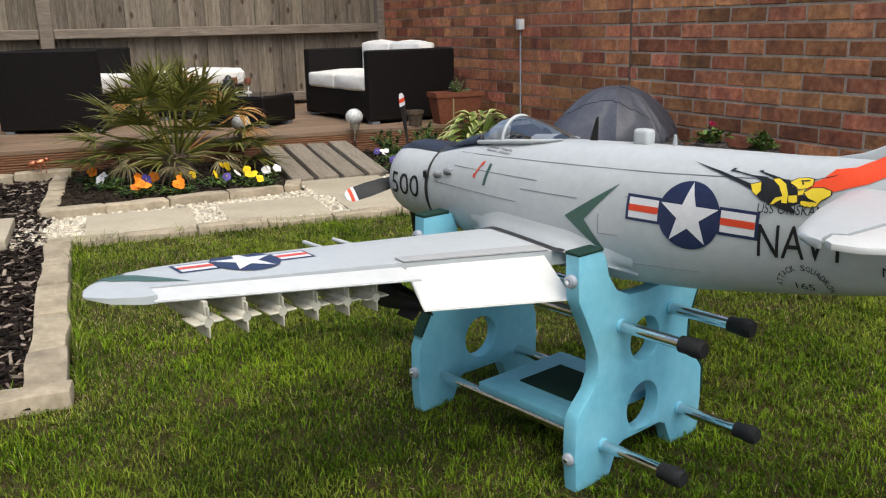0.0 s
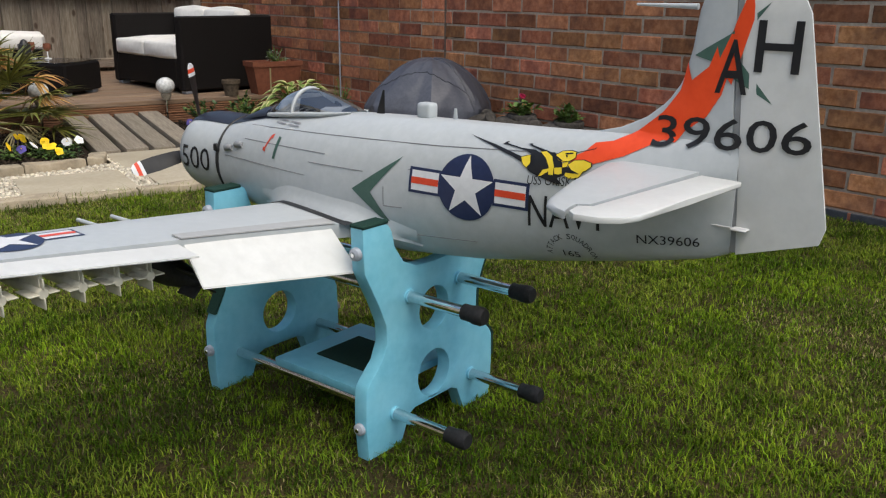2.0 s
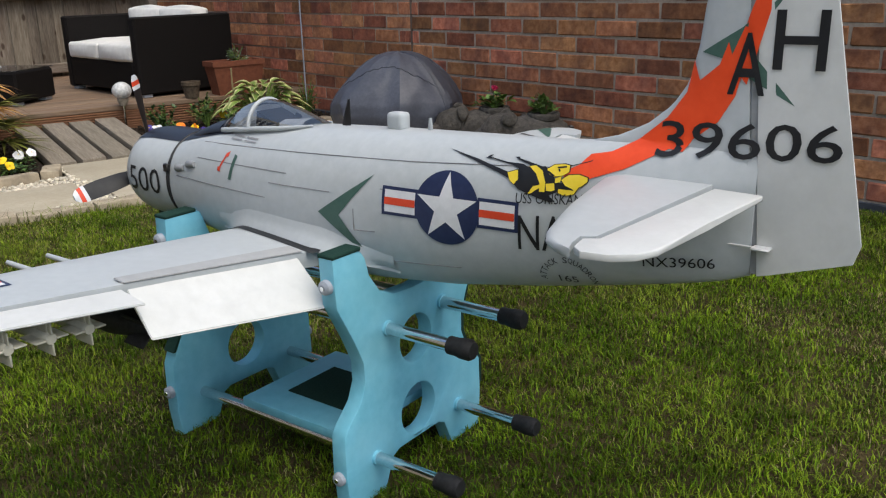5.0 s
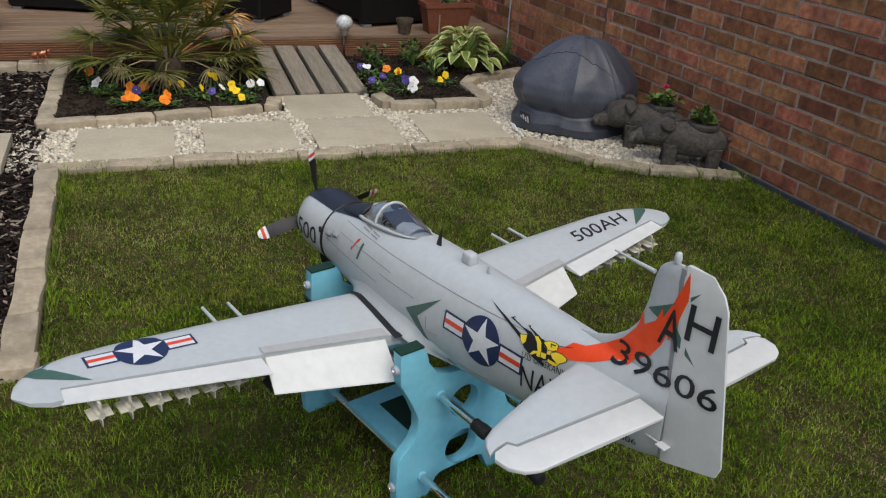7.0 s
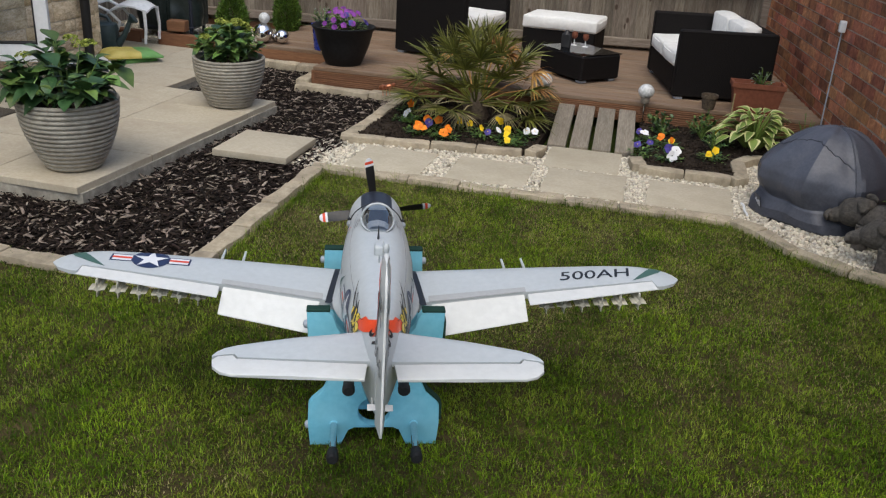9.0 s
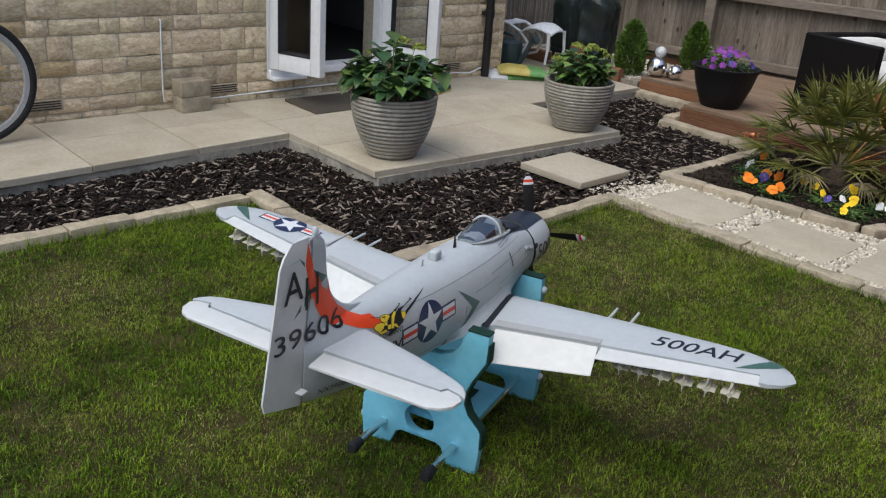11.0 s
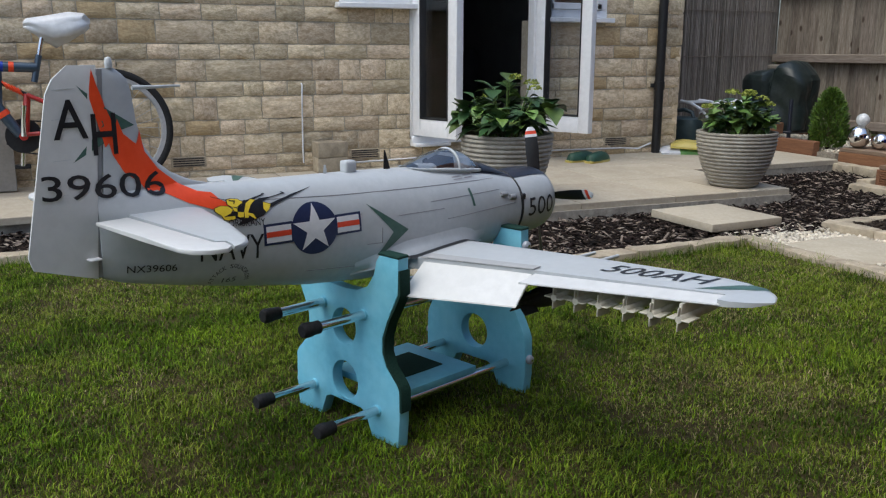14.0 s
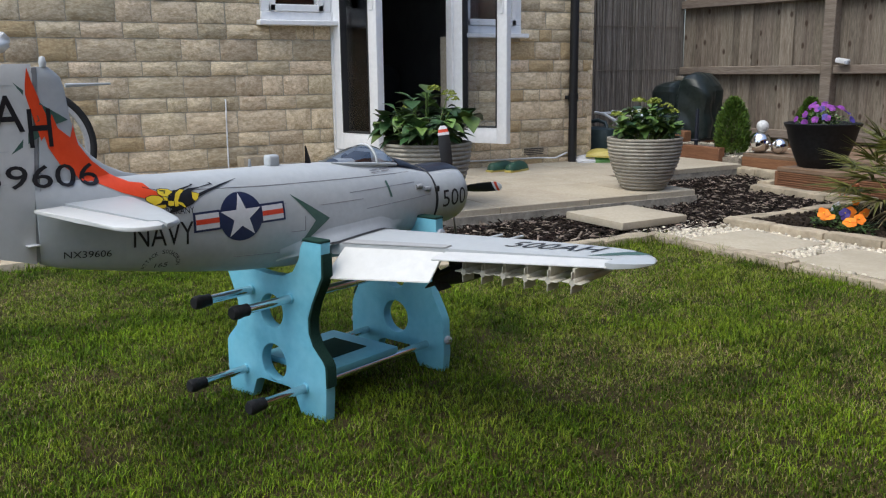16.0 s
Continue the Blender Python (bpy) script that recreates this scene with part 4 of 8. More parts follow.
for s in (-1, 1):
    xs = [s * x for x in (0.03, 0.1, 0.155, 0.2, 0.3, 0.4, 0.432, 0.5, 0.6, 0.7, 0.78, 0.826, 0.8305, 0.85, 0.87, 0.885, 0.898, 0.906, 0.909)]
    wing = part("wing", surface(xs, lambda x: interp(WLE, abs(x))[0], lambda x: interp(WTE, abs(x))[0], wing_z, wing_t, True), M["plane_grey"], plane, smooth=55)
    part("aileron", flap_bm([(s * 0.441, 0.008, wing_z(0.44)), (s * 0.826, 0.056, wing_z(0.826)), (s * 0.836, 0.017, wing_z(0.836) - 0.003), (s * 0.441, -0.046, wing_z(0.44) - 0.004)], 0.012), M["plane_white"], plane, "white hinged aileron", smooth=30)
    flap = part("flap", flap_bm([(s * 0.158, -0.030, -0.056), (s * 0.432, 0.010, -0.040), (s * 0.440, -0.048, -0.092), (s * 0.172, -0.116, -0.112)], 0.012), M["plane_white"], plane, "white lowered landing flap", smooth=30)
    part("flap_shroud", flap_bm([(s * 0.150, -0.004, -0.0405), (s * 0.436, 0.034, -0.0225), (s * 0.436, 0.009, -0.0245), (s * 0.150, -0.036, -0.044)], 0.0025, 0.002), M["shroud"], plane, smooth=30)
    # dark seam and fillet at the root
    ys = [0.205 - 0.255 * k / 20 for k in range(21)]
    rows = [[(s * (0.118 + (0.205 - y) * 0.10), y, wing_skin(0.118, y) + 0.0016), (s * (0.104 + (0.205 - y) * 0.09), y, wing_skin(0.104, y) + 0.0022), (s * (0.100 + (0.205 - y) * 0.09), y, wing_skin(0.10, y) + 0.004)] for y in ys]
    part("root_seam", loft(rows, caps=False, closed=False), M["black_plastic"], plane, smooth=60)
    rows = []
    for y in [0.235 - 0.40 * k / 32 for k in range(33)]:
        lift = max(0.0, min(1.0, (0.235 - y) / 0.05, (y + 0.165) / 0.15))
        lift = lift * lift * (3 - 2 * lift)
        zb = wing_skin(0.1, max(-0.03, min(y, 0.196))) + 0.004 - max(0.0, -0.03 - y) * 0.22
        spread = (0.104 + (0.205 - y) * 0.09) * lift + fus_x(y, zb) * (1 - lift)
        z1 = zb + 0.030
        rows.append([(s * spread, y, zb - 0.004), (s * (spread - 0.002), y, zb + 0.001), (s * along(spread, fus_x(y, z1), 0.62), y, zb + 0.008), (s * along(spread, fus_x(y, z1), 0.88), y, zb + 0.018), (s * (fus_x(y, z1) - 0.001), y, z1)])
    part("wing_fillet", loft(rows, caps=False, closed=False), M["plane_grey"], plane, smooth=60)
    for gx in (0.40, 0.462):
        part("gun_barrel", tube([(s * gx, 0.185, wing_z(gx)), (s * gx, 0.235, wing_z(gx)), (s * gx, 0.268, wing_z(gx))], [0.0048, 0.0042, 0.0038], 10), M["plane_grey"], plane, smooth=60)
    # wing marks
    def on_wing(bm, h):
        for v in bm.verts:
            v.co.z = wing_skin(v.co.x, v.co.y) + h
        return bm

    if s < 0:
        insignia(lambda bm, h: on_wing(bm, h - 0.0004), -0.652, 0.121, 0.053, s, wing)
    else:
        bm = lettering("500AH", 0, 0, 1, 1, 0.006)
        for v in bm.verts:
            v.co = Vector((0.548 + 0.215 * v.co.x + 0.012 * v.co.y, 0.072 + 0.054 * v.co.y + 0.016 * v.co.x, 0))
        part("wing_lettering", on_wing(chop(bm, 0.02), 0.001), M["black_mark"], wing, smooth=60)
    part("tip_chevron", on_wing(chop(flat([(s * x, y) for x, y in ((0.876, 0.128), (0.835, 0.160), (0.80, 0.170), (0.838, 0.138), (0.765, 0.060), (0.80, 0.075), (0.858, 0.106))]), 0.02), 0.0008), M["green_mark"], wing, "green painted wingtip chevron", smooth=60)
    # stores under the wing
    for rx in (0.500, 0.552, 0.606, 0.662, 0.718, 0.774):
        z = wing_z(rx) - 0.034
        rocket = part("rocket", lathe([(0.0, 0.075), (0.006, 0.055), (0.009, 0.03), (0.009, -0.085), (0.007, -0.09), (0.0, -0.09)], 12, m=pose(s * rx, 0.085, z, -90, 0, 0)), M["foam_tan"], plane, "pale tan rocket with cross fins", smooth=50)
        for a in (0, 90, 180, 270):
            part("rocket_fin", slab_bm(-0.0012, -0.018, 0.006, 0.0012, 0.022, 0.022, 0.0008, m=pose(s * rx, 0.010, z) @ Matrix.Rotation(radians(a), 4, "Y")), M["foam_tan"], rocket)
        part("rocket_rail", slab_bm(s * rx - 0.003, 0.0, z + 0.006, s * rx + 0.003, 0.12, wing_z(rx) - 0.006, 0.001), M["foam_tan"], rocket)
    zt = -0.104
    tank = part("drop_tank", lathe([(0.0, 0.13), (0.012, 0.115), (0.022, 0.08), (0.026, 0.03), (0.025, -0.03), (0.018, -0.08), (0.006, -0.115), (0.0, -0.118)], 20, m=pose(s * 0.40, 0.128, zt, -90, 0, 0)), M["rubber"], plane, "black under-wing bomb with fins", smooth=50)
    for a in (45, 135, 225, 315):
        part("tank_fin", slab_bm(-0.0015, -0.045, 0.008, 0.0015, 0.0, 0.030, 0.001, m=pose(s * 0.40, 0.050, zt) @ Matrix.Rotation(radians(a), 4, "Y")), M["rubber"], tank)
    part("pylon", slab_bm(s * 0.40 - 0.007, 0.07, zt + 0.02, s * 0.40 + 0.007, 0.17, -0.045, 0.003), M["rubber"], tank)

# belly tank shade and propeller
prop = part("propeller", lathe([(0.0, 0.045), (0.010, 0.040), (0.018, 0.025), (0.021, 0.0), (0.018, -0.03), (0.0, -0.03)], 20, m=pose(0, 0.522, 0.002, -90, 0, 0)), M["black_plastic"], plane, "black four-bladed propeller with red and white tips", smooth=50)
for k in range(4):
    turn = pose(0, 0.545, 0.002) @ Matrix.Rotation(radians(-9 - 90 * k), 4, "Y")

    def blade(z0, z1, grow=0.0, n=9):
        rings = []
        for i in range(n):
            z = z0 + (z1 - z0) * i / (n - 1)
            w = interp([(0.0, 0.008), (0.03, 0.010), (0.08, 0.017), (0.13, 0.018), (0.17, 0.016), (0.184, 0.012), (0.19, 0.006)], z)[0] + grow
            a = radians(62 - 190 * z)
            t = 0.0035 - 0.010 * z * 0.15 + grow
            rings.append([(w * c * math.cos(a) - t * e * math.sin(a), w * c * math.sin(a) + t * e * math.cos(a), z) for c, e in ((1, 0), (0.5, 0.8), (0, 1), (-0.6, 0.7), (-1, 0), (-0.6, -0.3), (0, -0.4), (0.5, -0.4))])
        b = loft(rings)
        b.transform(turn)
        return b

    bl = part("blade", blade(0.01, 0.190, 0.0, 16), M["black_plastic"], prop, smooth=50)
    for z0, z1, m in ((0.163, 0.171, "white_mark"), (0.171, 0.180, "red_mark"), (0.180, 0.1905, "white_mark")):
        part("tip_band", blade(z0, z1, 0.0006, 4), M[m], bl, smooth=50)

# ---- stand ----
stand = thing("aeroplane_stand", "pale blue board stand with chrome rails and black caps", "stand", pose(1.003, -2.306, 0.0, 0, 0, 20.3))


def panel(half, holes, y0, y1):
    """A board in the x-z plane, mirrored from its half outline, with round holes."""
    b = bmesh.new()
    outline = half + [(-x, z) for x, z in reversed(half) if abs(x) > 1e-6]
    loops = [outline] + [circle(cx, cz, r, 28) for cx, cz, r in holes]
    es = []
    for lp in loops:
        vs = [b.verts.new((x, y0, z)) for x, z in lp]
        es += [b.edges.new((p, q)) for p, q in zip(vs, vs[1:] + vs[:1])]
    bmesh.ops.triangle_fill(b, use_beauty=True, edges=es)
    bmesh.ops.dissolve_limit(b, angle_limit=0.01, verts=b.verts, edges=b.edges)
    r = bmesh.ops.extrude_face_region(b, geom=b.faces[:])
    for v in r["geom"]:
        if isinstance(v, bmesh.types.BMVert):
            v.co.y = y1
    bmesh.ops.recalc_face_normals(b, faces=b.faces)
    rim = [e for e in b.edges if len(e.link_faces) == 2 and e.calc_face_angle(0) > 1.2 and abs(e.verts[0].co.y - e.verts[1].co.y) < 1e-6]
    bmesh.ops.bevel(b, geom=rim, offset=0.004, segments=2, affect="EDGES", profile=0.6)
    return b


REAR = [(0.0, 0.335), (0.05, 0.338), (0.085, 0.353), (0.108, 0.385), (0.116, 0.415), (0.125, 0.428), (0.138, 0.432), (0.188, 0.432), (0.187, 0.39), (0.185, 0.352), (0.167, 0.318), (0.150, 0.285), (0.133, 0.245), (0.132, 0.210),
        (0.145, 0.180), (0.178, 0.148), (0.186, 0.135), (0.188, 0.07), (0.182, 0.0), (0.094, 0.0), (0.072, 0.050), (0.055, 0.058), (0.0, 0.058)]
FRONT = [(0.0, 0.355), (0.04, 0.358), (0.06, 0.375), (0.075, 0.42), (0.085, 0.425), (0.155, 0.425), (0.158, 0.35), (0.140, 0.31), (0.130, 0.265), (0.140, 0.215), (0.165, 0.170), (0.176, 0.145), (0.178, 0.05), (0.172, 0.0), (0.085, 0.0),
         (0.065, 0.048), (0.05, 0.055), (0.0, 0.055)]
part("end_board", panel(REAR, [(0, 0.243, 0.042), (0, 0.112, 0.046)], -0.131, -0.101), M["stand_blue"], stand, "pale blue shaped foam board with round holes", smooth=40)
part("end_board", panel(FRONT, [(0, 0.130, 0.046), (0, 0.255, 0.040)], 0.310, 0.340), M["stand_blue"], stand, "pale blue shaped foam board with round holes", smooth=40)
for x, z in ((0.0725, 0.285), (-0.0725, 0.285), (0.114, 0.070), (-0.114, 0.070)):
    part("rail", tube([(x, -0.285, z), (x, 0.33, z)], 0.0105, 18), M["chrome"], stand, "shiny chrome tube", smooth=60)
    part("end_cap", lathe([(0.0, -0.001), (0.013, 0.0), (0.0165, 0.006), (0.0165, 0.020), (0.0145, 0.030), (0.0145, 0.044), (0.012, 0.045)], 22, m=pose(x, -0.300, z, -90, 0, 0)), M["rubber"], stand, smooth=45)
    part("rail_collar", tube([(x, -0.136, z), (x, -0.124, z)], 0.013, 18), M["stand_blue"], stand, smooth=60)
for s in (-1, 1):
    for y, x, z in ((-0.116, 0.189, 0.387), (-0.116, 0.188, 0.062), (0.325, 0.16, 0.385), (0.325, 0.18, 0.09)):
        if s > 0 and y < 0:
            continue
        bolt = part("bolt_washer", lathe([(0.0, 0.008), (0.006, 0.009), (0.011, 0.006), (0.012, 0.0), (0.012, -0.006)], 18, m=pose(s * x, y, z, 0, 90 * s, 0)), M["plastic_grey"], stand, "grey plastic washer", smooth=40)
        part("bolt_head", lathe([(0.0, 0.010), (0.004, 0.010), (0.005, 0.007)], 6, m=pose(s * x, y, z, 0, 90 * s, 0)), M["chrome"], bolt)
    for y0, y1, x0, x1, z in ((-0.132, -0.100, 0.125, 0.189, 0.434), (0.309, 0.341, 0.086, 0.156, 0.427)):
        part("felt_pad", slab_bm(min(s * x0, s * x1), y0, z - 0.004, max(s * x0, s * x1), y1, z + 0.003, 0.002), M["felt_green"], stand, "dark green felt strip")
for s, edge, y0, y1 in ((1, [(0.190, 0.405), (0.190, 0.352), (0.172, 0.318), (0.153, 0.285), (0.138, 0.245), (0.137, 0.210), (0.150, 0.180), (0.183, 0.148), (0.191, 0.135), (0.191, 0.085)], -0.130, -0.101),
                        (-1, [(0.163, 0.35), (0.145, 0.31), (0.135, 0.265), (0.145, 0.215), (0.170, 0.170)], 0.311, 0.339)):
    part("felt_edge", loft([[(s * (x - 0.004), y0, z), (s * (x + 0.002), y0, z), (s * (x + 0.002), y1, z), (s * (x - 0.004), y1, z)] for x, z in edge]), M["felt_green"], stand, "dark green felt strip")
part("shelf", slab_bm(-0.125, -0.07, 0.079, 0.125, 0.185, 0.097, 0.004, 2), M["stand_blue"], stand, "pale blue shelf board on the lower rails")
part("shelf_mat", slab_bm(-0.062, -0.01, 0.0965, 0.062, 0.130, 0.0995, 0.001), M["felt_green"], stand, "dark green square felt mat")

# ---- garden: ground, lawn, paths ----
def inside(poly, x, y):
    hit = False
    for (x0, y0), (x1, y1) in zip(poly, poly[1:] + poly[:1]):
        if (y0 > y) != (y1 > y) and x < (x1 - x0) * (y - y0) / (y1 - y0) + x0:
            hit = not hit
    return hit


def inside_many(poly, xy):
    hit = np.zeros(len(xy), bool)
    x, y = xy[:, 0], xy[:, 1]
    for (x0, y0), (x1, y1) in zip(poly, poly[1:] + poly[:1]):
        if y0 != y1:
            hit ^= ((y0 > y) != (y1 > y)) & (x < (x1 - x0) * (y - y0) / (y1 - y0) + x0)
    return hit


def sheet(name, poly, z0, z1, material, label, category, kind="structure"):
    return solid(name, prism(poly, z0, z1), material, label, category, kind=kind, smooth=None)


WALL = pose(2.97, 0, 0, 0, 0, 7.1)


def wall_at(y):
    return 2.97 - 0.1245 * y


def fence_at(x):
    return 3.72 + 0.127 * x


sheet("ground", [(-60, -60), (60, -60), (60, 60), (-60, 60)], -0.30, -0.06, M["field"], "grassy earth that reaches to the horizon", "ground")
LAWN = [(0.02, -1.66), (-0.035, -0.135), (2.16, -0.13), (2.30, -0.26), (2.45, -0.46), (2.66, -0.58), (2.85, -0.66), (wall_at(-0.72), -0.72), (wall_at(-6), -6.0), (-1.0, -6.0), (-0.99, -1.67)]
sheet("lawn", LAWN, -0.055, 0.0, M["turf"], "mown green lawn with worn yellowish patches", "lawn")
GRAVEL = [(-0.14, -0.10), (-0.16, 0.50), (1.05, 0.66), (1.05, 0.92), (1.55, 0.92), (1.66, 0.62), (2.18, 0.60), (2.24, 1.10), (wall_at(1.4), 1.4), (wall_at(-0.7), -0.70), (2.66, -0.54), (2.40, -0.42), (2.14, -0.09)]
sheet("gravel_path", GRAVEL, -0.055, -0.018, M["gravel_bed"], "pale stone gravel round the stepping slabs", "gravel")
BARK = [(-0.06, -0.18), (-0.02, -1.74), (-1.06, -1.76), (-1.14, -6.0), (-1.58, -6.0), (-1.64, -3.4), (-1.74, -1.10), (-0.89, -1.075), (-0.81, 0.95), (-1.66, 0.92), (-1.70, 2.27), (-0.96, 2.27), (-0.95, 1.66), (-0.16, 1.62), (-0.14, -0.05)]
sheet("bark_bed", BARK, -0.055, -0.012, M["soil"], "dark bed mulched with bark chips", "flower bed")
BED_L = [(-0.13, 0.52), (-0.13, 1.72), (0.98, 1.72), (0.98, 0.70)]
BED_R = [(1.60, 0.80), (1.62, 0.66), (2.16, 0.64), (2.20, 1.02), (2.55, 1.30), (wall_at(1.7), 1.35), (wall_at(1.75), 1.75), (1.56, 1.75)]
sheet("soil_bed", BED_L, -0.055, 0.022, M["soil"], "dark earth bed planted with pansies and a palm", "flower bed")
sheet("soil_bed", BED_R, -0.055, 0.022, M["soil"], "dark earth bed planted with pansies and a hosta", "flower bed")

rng = np.random.default_rng(7)


def scatter(poly, count):
    lo, hi = np.min(poly, 0), np.max(poly, 0)
    out = np.zeros((0, 2))
    while len(out) < count:
        xy = rng.uniform(lo, hi, (count * 2, 2))
        out = np.concatenate([out, xy[inside_many(poly, xy)]])
    return out[:count]


def field(name, verts, faces_per, mats, material, label, category, smooth=None):
    me = bpy.data.meshes.new(name)
    nv = len(verts)
    me.vertices.add(nv)
    me.vertices.foreach_set("co", verts.astype(np.float32).ravel())
    loops, starts = faces_per
    me.loops.add(len(loops))
    me.loops.foreach_set("vertex_index", loops.astype(np.int32))
    me.polygons.add(len(starts))
    me.polygons.foreach_set("loop_start", starts.astype(np.int32))
    for m in material:
        me.materials.append(m)
    if mats is not None:
        me.polygons.foreach_set("material_index", mats.astype(np.int32))
    me.update(calc_edges=True)
    ob = new(name, me)
    return tagged(ob, label, category, kind="stuff")


M["blade"] = surf("blade", (0.074, 0.136, 0.004), (0.158, 0.240, 0.011), 3.0, (0.55, 0.7), bump=0.0, spec=0.12, island=0.6, c2=(0.155, 0.185, 0.024), scale2=1.9, amount2=0.85)
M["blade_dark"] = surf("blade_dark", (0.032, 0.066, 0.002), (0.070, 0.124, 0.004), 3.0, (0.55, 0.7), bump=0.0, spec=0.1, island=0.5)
M["blade_dry"] = surf("blade_dry", (0.20, 0.175, 0.065), (0.31, 0.27, 0.12), 3.0, (0.6, 0.75), bump=0.0, island=0.35)


def grass(poly, count, lo, hi, name, label):
    p = scatter(poly, count)
    # worn spots where the thatch shows
    bare = np.array([noise.noise((x * 7.5, y * 7.5, 21.0)) + 0.7 * noise.noise((x * 19, y * 19, 4.0)) for x, y in p])
    p = p[rng.random(len(p)) < np.clip(1.15 - 1.2 * bare, 0.35, 1.0)]
    n = len(p)
    tone = np.array([noise.noise((x * 1.6, y * 1.6, 3.0)) + 0.6 * noise.noise((x * 5.5, y * 5.5, 1.0)) for x, y in p])
    clump = np.array([noise.noise((x * 26, y * 26, 5.0)) + 0.7 * noise.noise((x * 60, y * 60, 8.0)) for x, y in p])
    dry = rng.random(n) < np.clip(0.06 + 0.36 * tone + 0.16 * np.clip((p[:, 1] + 2.1) * 0.8, 0, 1), 0.015, 0.6)
    h = rng.uniform(lo, hi, n) ** 1.0 * np.clip(1.0 - 0.35 * tone, 0.6, 1.35) * np.clip(1.0 + 0.75 * clump, 0.35, 1.8) * np.where(dry, 0.75, 1.0)
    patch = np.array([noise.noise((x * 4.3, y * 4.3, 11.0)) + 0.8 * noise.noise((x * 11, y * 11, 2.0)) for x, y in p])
    # dark blades by patch, and a larger share of them beyond y -2.95
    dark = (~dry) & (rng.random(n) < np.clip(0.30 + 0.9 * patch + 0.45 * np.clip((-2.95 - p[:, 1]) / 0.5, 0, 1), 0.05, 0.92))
    a = rng.uniform(0, 2 * np.pi, n)
    lean = rng.uniform(0.1, 1.7, n) * h
    w = rng.uniform(0.0006, 0.0014, n)
    d = np.stack([np.cos(a), np.sin(a)], 1)
    s = np.stack([-np.sin(a), np.cos(a)], 1) * w[:, None]
    z = np.zeros((n, 1)) - 0.003
    b0 = np.concatenate([p - s, z], 1)
    b1 = np.concatenate([p + s, z], 1)
    mid = p + d * (lean * 0.3)[:, None]
    m0 = np.concatenate([mid - s * 0.8, (h * 0.6)[:, None]], 1)
    m1 = np.concatenate([mid + s * 0.8, (h * 0.6)[:, None]], 1)
    tip = np.concatenate([p + d * lean[:, None], (h * 0.95)[:, None]], 1)
    v = np.stack([b0, b1, m1, m0, tip], 1).reshape(-1, 3)
    base = np.arange(n)[:, None] * 5
    loops = np.concatenate([base + [0, 1, 2, 3], base + [3, 2, 4]], 1).ravel()
    starts = (np.arange(n)[:, None] * 7 + [0, 4]).ravel()
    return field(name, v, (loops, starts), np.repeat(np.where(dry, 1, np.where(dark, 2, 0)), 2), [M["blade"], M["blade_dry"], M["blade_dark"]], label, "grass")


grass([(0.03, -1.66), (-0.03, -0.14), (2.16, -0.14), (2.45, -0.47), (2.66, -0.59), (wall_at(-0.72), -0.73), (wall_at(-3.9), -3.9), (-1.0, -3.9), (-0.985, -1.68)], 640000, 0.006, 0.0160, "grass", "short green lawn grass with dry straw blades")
# longer tufts where the mower misses, along the kerbs and the stand
for strip, count in (([(0.02, -1.68), (-0.035, -0.14), (-0.005, -0.14), (0.05, -1.68)], 2600), ([(-0.02, -0.165), (2.16, -0.165), (2.16, -0.135), (-0.02, -0.135)], 4200), ([(2.14, -0.13), (2.46, -0.47), (wall_at(-0.72), -0.73), (wall_at(-0.72), -0.77), (2.42, -0.52), (2.12, -0.16)], 3000),
                     ([(-1.0, -3.9), (-0.96, -3.9), (-0.95, -1.70), (-0.99, -1.68)], 2600), ([(-0.985, -1.70), (0.03, -1.68), (0.03, -1.71), (-0.985, -1.73)], 2000)):
    grass(strip, count // 2, 0.02, 0.045, "grass_fringe", "longer grass fringe against the kerb stones")


def lumps(poly, count, size, flat, z, name, material, label, category, pile=0.0, pale=0.0, clear=()):
    """Many small angular stones or chips as one mesh."""
    p = scatter(poly, count)
    for cx, cy, half in clear:
        p = p[(np.abs(p[:, 0] - cx) > half) | (np.abs(p[:, 1] - cy) > half)]
    count = len(p)
    ico = np.array([(-1, -1, -1), (1, -1, -1), (1, 1, -1), (-1, 1, -1), (-0.7, -0.7, 1), (0.7, -0.7, 1), (0.7, 0.7, 1), (-0.7, 0.7, 1)], float)
    v = np.repeat(ico[None], count, 0) * rng.uniform(0.7, 1.2, (count, 8, 3))
    s = rng.uniform(*size, (count, 1, 1)) * np.stack([np.ones(count), rng.uniform(*flat[0], count), rng.uniform(*flat[1], count)], 1)[:, None, :]
    v = v * s
    a, t = rng.uniform(0, 2 * np.pi, count), rng.normal(0, 0.28, count)
    zx = v[..., 2] * np.cos(t)[:, None] + v[..., 0] * np.sin(t)[:, None]
    xx = v[..., 0] * np.cos(t)[:, None] - v[..., 2] * np.sin(t)[:, None]
    x = xx * np.cos(a)[:, None] - v[..., 1] * np.sin(a)[:, None] + p[:, :1]
    y = xx * np.sin(a)[:, None] + v[..., 1] * np.cos(a)[:, None] + p[:, 1:]
    zz = zx + z + rng.uniform(0, pile, count)[:, None] + (np.abs(s[:, :, 2]) * 0.5)
    v = np.stack([x, y, zz], -1).reshape(-1, 3)
    quads = np.array([(0, 3, 2, 1), (4, 5, 6, 7), (0, 1, 5, 4), (1, 2, 6, 5), (2, 3, 7, 6), (3, 0, 4, 7)])
    loops = (np.arange(count)[:, None, None] * 8 + quads[None]).reshape(-1)
    starts = np.arange(count * 6) * 4
    mats = np.repeat((rng.random(count) < pale).astype(int), 6)
    return field(name, v, (loops, starts), mats, material, label, category)


